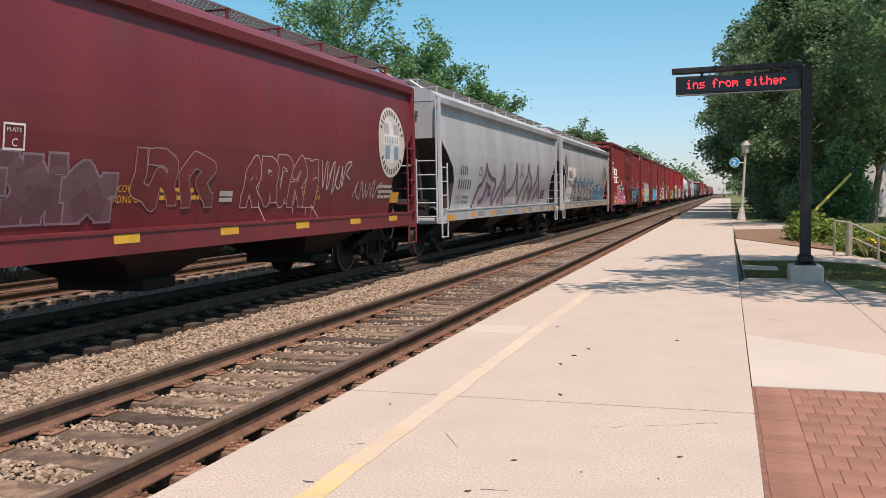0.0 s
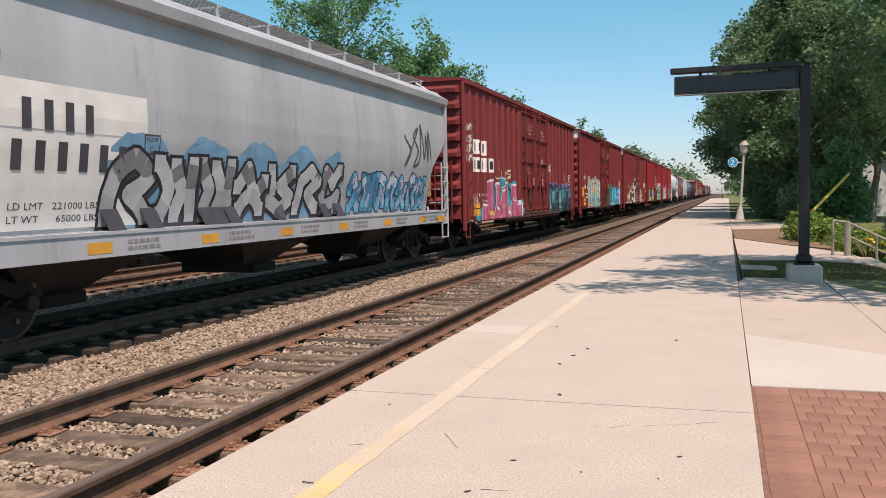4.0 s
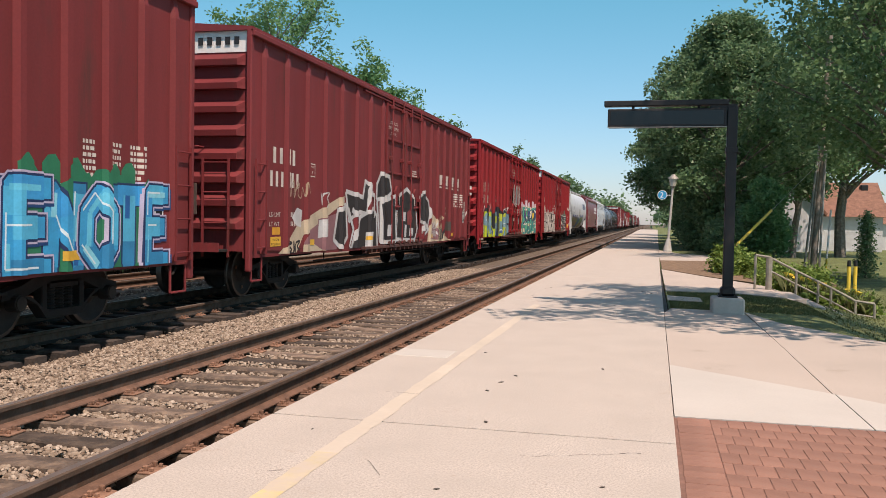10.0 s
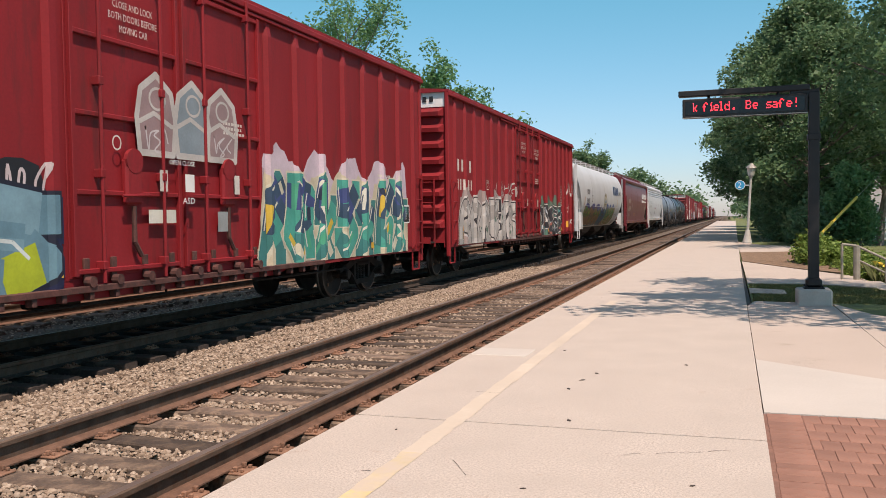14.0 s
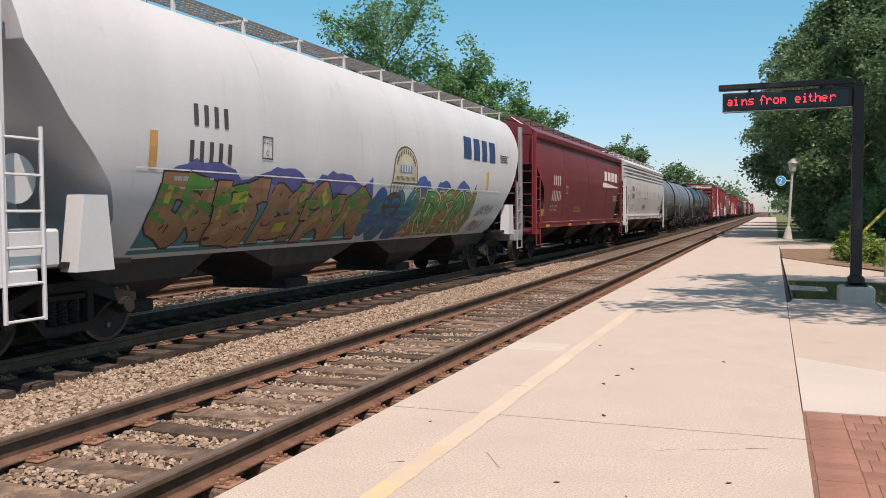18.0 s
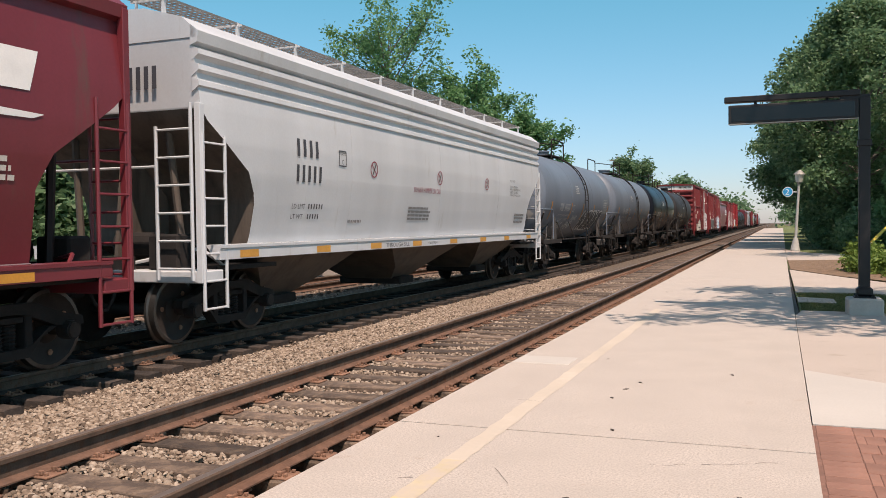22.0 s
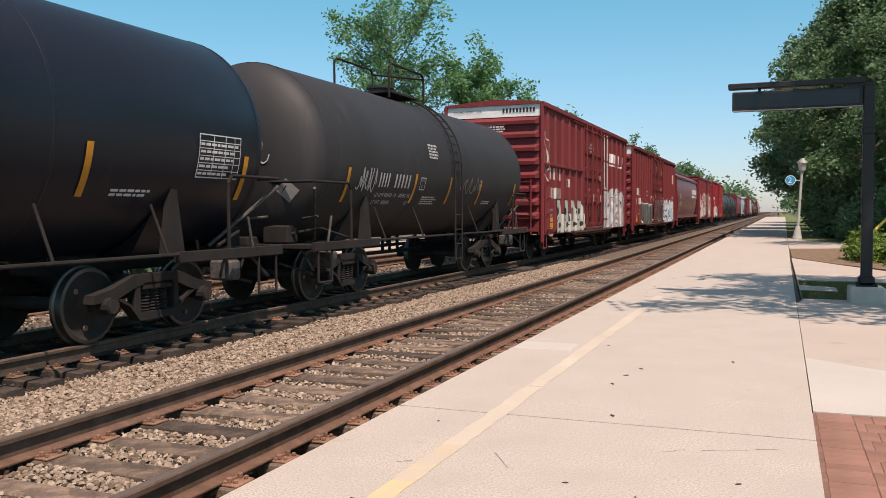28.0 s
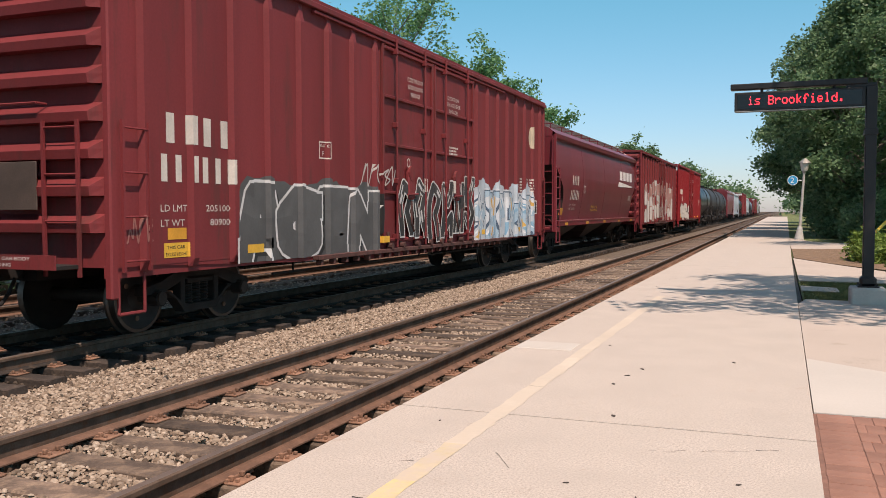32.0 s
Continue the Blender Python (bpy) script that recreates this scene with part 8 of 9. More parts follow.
for k, f in enumerate(blocks):
    p.block(f, INK, BONE, 0.105, 0.0075 + 0.0008 * k)
for k, pts in enumerate(([(5.05, 1.75), (5.4, 1.3), (5.15, 0.9)], [(5.35, 1.75), (5.75, 1.55), (5.3, 0.95)], [(7.18, 1.95), (7.3, 1.4), (7.4, 0.95)], [(6.45, 2.2), (6.95, 2.15), (6.95, 1.6)], [(8.65, 2.1), (8.7, 1.5), (8.66, 1.1)], [(11.5, 1.15), (11.9, 1.5), (12.4, 1.25), (12.0, 1.1)])):
    p.stroke(pts, 0.14, BONE, 0.019 + 0.0006 * k, 0.07)
for k, (a, b, c, d) in enumerate(((6.25, 0.86, 6.85, 1.22), (7.8, 1.1, 8.15, 1.4), (9.15, 1.5, 9.5, 1.75), (9.9, 1.08, 10.3, 1.3), (9.4, 1.05, 9.6, 1.4))):
    p.rect(a, b, c, d, BONE, 0.0235, 0.05)
p.rect(6.3, 1.02, 6.75, 1.12, YEL, 0.026)
p.poly([(9.65, 1.75), (9.95, 1.85), (10.25, 1.6), (10.1, 1.4), (9.7, 1.4)], flat((0.24, 0.05, 0.05)), 0.024)
p.done()
p = Paint(box6, "graffiti", "white crown-like tag")
scrawl(p, (17.1, 18.0, 1.5, 2.3), 54, GRIME_WHITE, 0.03, 4)
p.done()
end_marks(box6, [(-1.4, -0.8, 3.7, 3.9, 2, PALE), (-1.4, -0.6, 3.2, 3.4, 3, PALE), (-1.4, -0.3, 2.65, 2.85, 3, PALE)], (-0.3, 1.45, 4.58, 4.72, 10, BLACK))

# 7 and 8: red boxcars
p = box_stencils(box7, twin=False, n1=(0.86, 2.18, 2.76, 3.18), n2=(0.77, 2.17, 2.29, 2.65), plate=3.70)
p.done()
piece(box7, "graffiti", "lime green and slate blue block letters on black", (1.0, 7.1, 0.74, 2.0), "NUGS", [(0.40, 0.47, 0.03), (0.12, 0.24, 0.30), (0.18, 0.32, 0.38), (0.42, 0.48, 0.05)], (0.012, 0.014, 0.03), 61, weight=0.46, edge=0.05, cloud=[(0.012, 0.013, 0.018)], cloud_top=0.30, shade=(0.012, 0.014, 0.05), spots=[(0.42, 0.49, 0.05), (0.16, 0.30, 0.36), (0.05, 0.10, 0.26)], shine=(0.62, 0.68, 0.66), swing=0.04)
piece(box7, "graffiti", "cream, teal and navy graffiti with lilac bubbles", (11.2, 17.7, 0.74, 2.45), "*******", [(0.04, 0.20, 0.19), (0.05, 0.33, 0.26), (0.035, 0.07, 0.12), (0.05, 0.07, 0.20)], (0.62, 0.57, 0.44), 62, weight=0.40, edge=0.035, cloud=[(0.58, 0.47, 0.53), (0.58, 0.50, 0.36)], cloud_top=0.30, spots=[(0.62, 0.42, 0.06), (0.02, 0.03, 0.06), (0.06, 0.36, 0.22), (0.60, 0.55, 0.42)], shine=(0.66, 0.64, 0.55), slant=0.08)
p = Paint(box7, "graffiti", "grey bubble graffiti on the door and white marks")
for k, y in enumerate((8.75, 9.5, 10.2)):
    dome = [(y - 0.33, 2.42), (y - 0.38, 2.85), (y - 0.30, 3.2), (y, 3.40), (y + 0.30, 3.2), (y + 0.38, 2.85), (y + 0.33, 2.42), (y - 0.33, 2.42)]
    low = 0.0045 + 0.004 * (k % 2)
    p.poly(dome[:-1], flat((0.30, 0.20, 0.20) if k != 1 else (0.22, 0.27, 0.30)), low)
    p.band(dome, 0.085, GRIME_WHITE, low + 0.0008)
    p.band([(y - 0.32, 2.80), (y - 0.05, 2.92), (y + 0.30, 2.78)], 0.06, GRIME_WHITE, low + 0.0018)
    p.ring(y + 0.02, 3.10, 0.17, 0.15, 0.035, GRIME_WHITE, low + 0.0024)
    scrawl(p, (y - 0.28, y + 0.28, 2.46, 2.74), 660 + k, flat((0.55, 0.50, 0.50)), 0.022, 3)
p.rect(10.05, 1.42, 10.3, 1.70, flat((0.30, 0.32, 0.32)), 0.006)
p.rect(8.55, 1.55, 9.1, 1.72, flat((0.62, 0.60, 0.52)), 0.006)
p.words("OPEN CLOSE", 8.95, 2.30, 0.09, WHITE, 0.55, 0.03)
p.words("ASD", 9.1, 1.80, 0.11, WHITE, 0.26, 0.115)
p.rect(9.16, 1.95, 9.36, 2.18, WHITE, 0.115)
p.stroke([(1.3, 2.2), (1.0, 1.95)], 0.07, WHITE)
p.stroke([(0.82, 1.8), (0.78, 1.4), (1.25, 1.38)], 0.06, WHITE)
scrawl(p, (5.8, 7.2, 1.7, 2.2), 63, flat((0.6, 0.5, 0.5)), 0.035, 5)
scrawl(p, (2.1, 2.9, 1.9, 2.3), 64, flat((0.40, 0.10, 0.09)), 0.03, 4)
p.done()
end_marks(box7, [(-1.2, 0.3, 4.05, 4.35, 4, PALE), (-1.2, 0.4, 3.1, 3.4, 4, PALE)], (-0.2, 1.3, 4.58, 4.72, 8, BLACK))
m = MB()
for x0, z0, x1, z1 in ((-0.5, 2.80, 0.6, 2.87), (0.9, 2.58, 1.3, 2.68), (1.22, 2.68, 1.3, 2.95), (-0.42, 1.75, -0.32, 2.3), (0.1, 1.75, 0.2, 2.1), (0.5, 1.62, 0.95, 1.75), (0.6, 1.2, 0.75, 1.4), (0.2, 3.25, 0.35, 3.42), (-1.1, 2.1, -0.9, 2.2)):
    m.face([(x0, -0.056, z0), (x1, -0.056, z0), (x1, -0.056, z1), (x0, -0.056, z1)], WHITE)
tagged(part("graffiti", m, box7[0], "white brush marks on the end"), kind="stuff")
p = box_stencils(box8, n1=(0.81, 2.29, 2.83, 3.15), n2=(0.80, 2.29, 2.33, 2.62), plate=3.70, tail=False)
p.rect(16.75, 1.10, 17.35, 1.38, YEL, 0.004)
for q in range(2):
    p.lines(15.4 + q * 0.7, 15.75 + q * 0.7, 2.0, 2.9, 8, PALE, 0.004, q)
p.rect(15.35, 1.3, 15.75, 1.75, BLACK, 0.004)
p.frame_box(15.33, 1.28, 15.77, 1.77, WHITE, 0.025, 0.005)
p.done()
piece(box8, "graffiti", "silver and black graffiti", (0.9, 7.0, 0.74, 2.15), "******", [(0.40, 0.37, 0.34), (0.48, 0.44, 0.41), (0.30, 0.27, 0.25)], (0.03, 0.025, 0.028), 71, weight=0.36, edge=0.04, halo=(0.55, 0.50, 0.47), cloud=[(0.34, 0.26, 0.24)], cloud_top=0.3, spots=[(0.10, 0.16, 0.12), (0.55, 0.52, 0.49)])
piece(box8, "graffiti", "black letters with white contours on a dull green ground", (10.9, 15.2, 0.74, 2.1), "*A*S*", [(0.03, 0.03, 0.035), (0.025, 0.022, 0.026), (0.04, 0.035, 0.04)], (0.62, 0.58, 0.54), 72, weight=0.30, edge=0.04, halo=(0.03, 0.025, 0.03), halo_w=0.03, cloud=[(0.10, 0.15, 0.11), (0.09, 0.20, 0.15)], cloud_top=0.4, spots=[(0.08, 0.26, 0.26), (0.36, 0.12, 0.09), (0.62, 0.58, 0.55)], shine=(0.55, 0.60, 0.62))
p = Paint(box8, "graffiti", "white tags on the rear panels")
scrawl(p, (16.75, 17.5, 2.55, 3.2), 73, GRIME_WHITE, 0.04, 3)
scrawl(p, (17.62, 18.2, 2.5, 3.0), 74, GRIME_WHITE, 0.032, 3)
scrawl(p, (16.8, 17.4, 1.75, 2.1), 75, flat((0.58, 0.40, 0.36)), 0.024, 4)
scrawl(p, (17.6, 18.1, 1.1, 1.5), 76, GRIME_WHITE, 0.03, 3)
scrawl(p, (4.5, 7.5, 2.2, 2.7), 77, GRIME_WHITE, 0.03, 6)
p.done()
end_marks(box8, [(-1.2, 0.3, 4.05, 4.35, 4, PALE)], (-0.2, 1.3, 4.58, 4.72, 8, BLACK))

# 9: white rounded hopper
p = Paint(hop9, "stencil_lettering", "black stencilled lettering")
p.bars(2.94, 3.80, 2.70, 2.97, 4, DK)
p.bars(2.85, 3.87, 2.23, 2.50, 5, DK)
p.frame_box(4.5, 2.35, 4.78, 2.68, DK)
p.words("PLATE", 4.53, 2.57, 0.07, DK, 0.21)
p.words("C", 4.59, 2.40, 0.12, DK)
p.rect(2.1, 2.13, 2.24, 2.56, flat((0.55, 0.30, 0.10)))
p.rect(15.0, 2.15, 15.14, 2.6, flat((0.62, 0.36, 0.08)))
p.lines(16.2, 17.0, 2.90, 3.12, 4, DK)
p.rect(1.9, 2.105, 16.4, 2.125, flat((0.75, 0.74, 0.72)), 0.003)
p.lines(2.6, 3.6, 1.85, 2.05, 2, flat((0.35, 0.34, 0.33)))
p.done(0.25)
p = Paint(hop9, "logo", "slanted blue block letters kept as bars")
for k, (a, b2) in enumerate(((13.2, 13.75), (13.95, 14.4), (14.6, 15.0), (15.2, 15.7))):
    p.rect(a, 2.86, b2, 3.40, flat((0.02, 0.055, 0.15)), 0.004, 0.12)
p.done(0.2)
p = Paint(hop9, "emblem", "arched emblem with a small mill scene")
ey, ez = 9.72, 2.14
G = flat((0.10, 0.09, 0.04))
CRM = flat((0.50, 0.47, 0.36))
p.poly([(ey - 0.64, ez), (ey + 0.64, ez), (ey + 0.60, ez + 0.30)] + [(ey + 0.60 * math.cos(a), ez + 0.30 + 0.46 * math.sin(a)) for a in np.linspace(0.15, math.pi - 0.15, 12)] + [(ey - 0.60, ez + 0.30)], G, 0.004)
p.poly([(ey - 0.60, ez + 0.03), (ey + 0.60, ez + 0.03), (ey + 0.56, ez + 0.30)] + [(ey + 0.56 * math.cos(a), ez + 0.30 + 0.42 * math.sin(a)) for a in np.linspace(0.15, math.pi - 0.15, 12)] + [(ey - 0.56, ez + 0.30)], CRM, 0.006)
for k in range(13):
    a = math.pi - 0.35 - k * (math.pi - 0.7) / 12
    yy, zz = ey + 0.47 * math.cos(a), ez + 0.30 + 0.35 * math.sin(a)
    p.rect(yy - 0.022, zz - 0.05, yy + 0.022, zz + 0.05, G, 0.008)
p.rect(ey - 0.30, ez + 0.22, ey + 0.30, ez + 0.38, flat((0.10, 0.25, 0.42)), 0.008)
for k in range(4):
    p.rect(ey - 0.24 + k * 0.13, ez + 0.24, ey - 0.17 + k * 0.13, ez + 0.50 - 0.03 * k, flat((0.50, 0.50, 0.50)), 0.010)
p.bars(ey - 0.5, ey + 0.5, ez + 0.07, ez + 0.15, 16, G, 0.008)
p.done(0.15)
piece(hop9, "graffiti", "brown, green and orange graffiti strip", (2.3, 8.4, 1.06, 2.12), "*****", [(0.30, 0.17, 0.09), (0.34, 0.19, 0.10), (0.07, 0.25, 0.05), (0.30, 0.16, 0.09)], (0.05, 0.025, 0.03), 81, weight=0.42, edge=0.028, cloud=[(0.09, 0.10, 0.30), (0.22, 0.18, 0.33), (0.05, 0.22, 0.25)], cloud_top=0.22, spots=[(0.05, 0.26, 0.05), (0.40, 0.24, 0.13), (0.36, 0.38, 0.06)], zstep=0.22)
p = Paint(hop9, "graffiti", "dark grey blot with raised strokes on blue")
for k in range(9):
    p.disc(8.5 + 0.22 * k, 1.5 + 0.18 * math.sin(k * 1.7), 0.34, 0.38, flat(((0.03, 0.14, 0.24), (0.02, 0.10, 0.30), (0.04, 0.20, 0.24))[k % 3]), 0.0065 + 0.0001 * k, 14)
p.disc(9.3, 1.72, 0.42, 0.26, flat((0.07, 0.06, 0.07)), 0.009, 18)
for k in range(5):
    p.stroke([(9.1 + 0.12 * k, 1.86), (9.05 + 0.16 * k, 2.14)], 0.05, flat((0.10, 0.09, 0.10)), 0.0095 + 0.0001 * k, 0.02)
p.stroke([(9.05, 1.6), (8.85, 1.2)], 0.12, flat((0.09, 0.08, 0.09)), 0.0098)
p.stroke([(9.5, 1.6), (9.85, 1.15)], 0.10, flat((0.09, 0.08, 0.09)), 0.0099)
p.done(0.22)
piece(hop9, "graffiti", "pale green and orange angular graffiti", (10.1, 14.3, 1.06, 2.12), "*****", [(0.36, 0.18, 0.07), (0.07, 0.30, 0.07), (0.12, 0.34, 0.10)], (0.03, 0.06, 0.03), 82, weight=0.28, edge=0.025, halo=(0.50, 0.52, 0.36), halo_w=0.04, cloud=[(0.05, 0.12, 0.34), (0.30, 0.16, 0.08)], cloud_top=0.3, spots=[(0.05, 0.30, 0.08), (0.42, 0.22, 0.08)], shine=(0.60, 0.62, 0.46), zstep=0.22)
p = Paint(hop9, "graffiti", "black marker tags")
scrawl(p, (14.7, 16.0, 1.5, 1.75), 83, DK, 0.02, 6)
scrawl(p, (14.6, 15.8, 1.1, 1.35), 84, DK, 0.03, 5)
p.done(0.25)
end_marks(hop9, [(0.35, 1.0, 3.15, 3.55, 5, DK)], (0.35, 1.0, 3.65, 3.80, 5, DK), True)

for y in (0.95, hop9[3] - 1.5):
    m = MB()
    m.prism([(y, 0.95), (y + 0.55, 0.95), (y + 0.46, 1.78), (y + 0.12, 1.78)], "x", 1.38, 1.62, M["hop_white"])
    part("jack_box", m, hop9[0], "white box at the body corner")

# 10 and 18: maroon hoppers
for b in (hop10, hop18):
    p = Paint(b, "stencil_lettering", "white lettering kept as bars, and yellow reflectors")
    p.bars(2.44, 3.59, 2.48, 2.81, 4, PALE)
    p.bars(2.30, 3.72, 1.95, 2.29, 6, PALE)
    p.frame_box(4.34, 2.22, 4.64, 2.49, PALE)
    p.words("PLATE", 4.38, 2.41, 0.06, PALE, 0.2)
    p.words("C", 4.45, 2.26, 0.12, PALE)
    p.words("LD LMT", 2.2, 1.74, 0.10, PALE, 0.45)
    p.words("LT WT", 2.2, 1.60, 0.10, PALE, 0.4)
    p.bars(2.75, 3.3, 1.74, 1.81, 6, PALE)
    p.bars(2.75, 3.2, 1.60, 1.67, 5, PALE)
    p.words("OPEN HATCH COVERS", 6.0, 1.68, 0.12, YEL, 1.2)
    p.words("BEFORE UNLOADING CAR", 6.0, 1.55, 0.12, YEL, 1.3)
    p.lines(14.4, 15.15, 2.03, 2.3, 3, PALE)
    p.rect(0.95, 1.42, 1.45, 1.66, flat((0.62, 0.30, 0.04)))
    for k in range(5):
        p.rect(1.2 + 3.4 * k, 1.065, 1.66 + 3.4 * k, 1.155, flat((0.60, 0.27, 0.04)), 0.004)
    p.rect(1.3, 1.215, b[3] - 1.3, 1.24, flat((0.5, 0.42, 0.40)), 0.04)
    p.done(0.4)
    p = Paint(b, "logo", "slanted white block letters on a swoosh kept as bars")
    for k in range(4):
        a = 12.0 + 0.88 * k
        p.rect(a, 2.95, a + 0.64, 3.36, M["white"], 0.004, 0.14)
    p.poly([(11.50, 2.64), (15.3, 2.68), (15.45, 2.73), (11.72, 2.87)], M["white"], 0.004)
    p.done(0.3)
    end_marks(b, [], (0.45, 1.05, 3.52, 3.66, 6, PALE), True)

# 11: pale hopper with warnings
p = Paint(hop11, "stencil_lettering", "black and red stencilled lettering with round warning signs")
p.bars(2.38, 3.14, 2.67, 2.94, 4, DK)
p.bars(2.37, 3.24, 2.28, 2.54, 5, DK)
p.frame_box(3.72, 2.59, 3.99, 2.86, DK)
p.words("PLATE", 3.76, 2.78, 0.06, DK, 0.19)
p.words("C", 3.82, 2.63, 0.11, DK)
RED = flat((0.28, 0.02, 0.05))
for y, mat in ((5.08, RED), (8.37, RED), (11.63, RED)):
    p.ring(y, 2.61, 0.15, 0.15, 0.022, mat)
    p.stroke([(y - 0.10, 2.70), (y + 0.10, 2.52)], 0.022, mat, 0.005)
    p.stroke([(y - 0.06, 2.52), (y + 0.06, 2.70)], 0.03, DK, 0.007)
p.words("DO NOT HAMMER ON CAR", 6.95, 2.26, 0.16, RED, 1.48)
p.words("LD LMT", 2.3, 1.86, 0.11, DK, 0.4)
p.words("LT WT", 2.3, 1.70, 0.11, DK, 0.36)
p.bars(2.8, 3.3, 1.86, 1.94, 6, DK)
p.bars(2.8, 3.2, 1.70, 1.78, 5, DK)
p.lines(6.76, 8.15, 1.67, 1.97, 4, flat((0.22, 0.21, 0.21)))
p.lines(4.2, 4.9, 1.62, 1.70, 1, flat((0.22, 0.21, 0.21)))
for k, text in enumerate(("BLUE LINED", "", "DO NOT USE STEAM", "BOILING WATER OR SHARP", "OBJECTS TO CLEAN", "CLEAN SOFT SOLED SHOES")):
    if text:
        p.words(text, 13.65, 2.76 - 0.078 * k, 0.075, flat((0.10, 0.10, 0.10)), 0.047 * len(text))
p.lines(14.3, 15.3, 1.6, 1.9, 3, flat((0.22, 0.21, 0.21)))
p.words("THROUGH SILL", 5.50, 1.175, 0.12, DK, 1.1)
for y in (0.8, 2.9, 4.85, 6.78, 8.9, 11.0, 13.0, 15.2):
    p.rect(y, 1.165, y + 0.45, 1.27, flat((0.62, 0.30, 0.06)), 0.004)
p.words("CAUTION", 7.6, 1.18, 0.08, DK, 0.5)
p.done(0.4)
end_marks(hop11, [], (0.35, 1.0, 3.40, 3.70, 5, DK), True)


# tank cars
def tank_marks(b, mat, seed, orange=True, table=True):
    p = Paint(b, "stencil_lettering", "white stencilled lettering, table and orange strips")
    p.bars(2.55, 3.05, 2.04, 2.30, 4, mat)
    p.bars(3.25, 4.05, 2.04, 2.30, 5, mat)
    p.frame_box(4.49, 2.02, 4.77, 2.28, mat)
    p.words("PLATE", 4.53, 2.20, 0.055, mat, 0.19)
    p.words("C", 4.59, 2.06, 0.10, mat)
    p.words("LD LMT", 2.5, 1.86, 0.10, mat, 0.4)
    p.words("LT WT", 2.5, 1.72, 0.10, mat, 0.36)
    if b is tank12:
        p.words("221400 LB  100 450 KG", 2.98, 1.86, 0.10, mat, 1.2)
        p.words("64600 LB  29 300 KG", 3.04, 1.72, 0.10, mat, 1.12)
    else:
        p.words("LB", 3.35, 1.86, 0.10, mat, 0.12)
        p.words("KG", 4.0, 1.86, 0.10, mat, 0.14)
        p.words("KG", 4.0, 1.72, 0.10, mat, 0.14)
        p.bars(2.95, 3.3, 1.86, 1.93, 6, mat)
        p.bars(3.6, 3.95, 1.86, 1.93, 6, mat)
        p.bars(2.95, 3.3, 1.72, 1.79, 5, mat)
    p.lines(4.9, 5.45, 2.68, 3.0, 5, mat, 0.004, seed)
    p.lines(4.8, 5.7, 1.72, 1.9, 4, mat, 0.004, seed + 1)
    p.lines(8.8, 9.6, 1.75, 1.85, 2, mat, 0.004, seed + 2)
    for y in (1.25, 4.2, 6.2, 8.3, 11.2):
        p.rect(y, 1.75, y + 0.10, 2.34, flat((0.62, 0.25, 0.02)), 0.004)
    if table:
        p.frame_box(10.2, 2.02, 11.1, 2.58, mat, 0.014)
        for k in range(1, 6):
            p.rect(10.2, 2.02 + k * 0.093, 11.1, 2.03 + k * 0.093, mat)
        for y in (10.5, 10.75, 10.95):
            p.rect(y, 2.03, y + 0.012, 2.57, mat, 0.005)
        for k in range(5):
            p.lines(10.23, 11.05, 2.045 + k * 0.093, 2.10 + k * 0.093, 1, mat, 0.006, seed + k)
    return p


OFF = flat((0.50, 0.50, 0.50))
tank_marks(tank12, OFF, 1).done(0.12)
tank_marks(tank13, OFF, 2, table=False).done(0.12)
tank_marks(tank14, flat((0.62, 0.62, 0.62)), 3).done(0.12)
tank_marks(tank15, flat((0.55, 0.54, 0.53)), 4, table=False).done(0.12)
piece(tank12, "graffiti", "white outlined graffiti on the grey tank", (6.4, 10.1, 1.35, 2.2), "*****", [(0.1, 0.1, 0.1)], (0.66, 0.66, 0.67), 91, weight=0.34, edge=0.055, hollow=flat((0.060, 0.062, 0.072)), swing=0.10, slant=0.10, zstep=0.12)
p = Paint(tank12, "graffiti", "white marker tags")
scrawl(p, (2.5, 3.9, 1.46, 1.72), 92, flat((0.62, 0.62, 0.62)), 0.034, 5)
scrawl(p, (4.1, 5.3, 1.46, 1.70), 93, flat((0.62, 0.62, 0.62)), 0.03, 6)
p.done(0.12)
p = Paint(tank15, "graffiti", "white marker tags")
scrawl(p, (1.65, 2.45, 1.95, 2.36), 94, flat((0.48, 0.46, 0.44)), 0.03, 5)
scrawl(p, (6.9, 8.6, 2.0, 2.4), 95, flat((0.22, 0.20, 0.19)), 0.03, 5)
p.done(0.12)
# looping tag on the domed head of the dull black tank
m = MB()
R, cz, a0, dome = 1.56, 2.56, 0.55, 0.62
def on_head(x, z):
    rr = min(0.98, math.hypot(x, z - cz) / R)
    return (x, a0 - dome * math.sqrt(1 - rr * rr) - 0.008, z)
r = random.Random(8)
pts = []
for k in range(44):
    f = k / 43
    a = f * 5 * 2 * math.pi
    pts.append((0.05 + 0.62 * f + 0.09 * math.cos(a), 3.12 - 0.62 * f + 0.17 * math.sin(a)))
for (xa, za), (xb, zb) in zip(pts, pts[1:]):
    m.tube(on_head(xa, za), on_head(xb, zb), 0.011, flat((0.6, 0.58, 0.56)), 4)
tagged(part("graffiti", m, tank15[0], "white looping tag on the tank head"), kind="stuff")
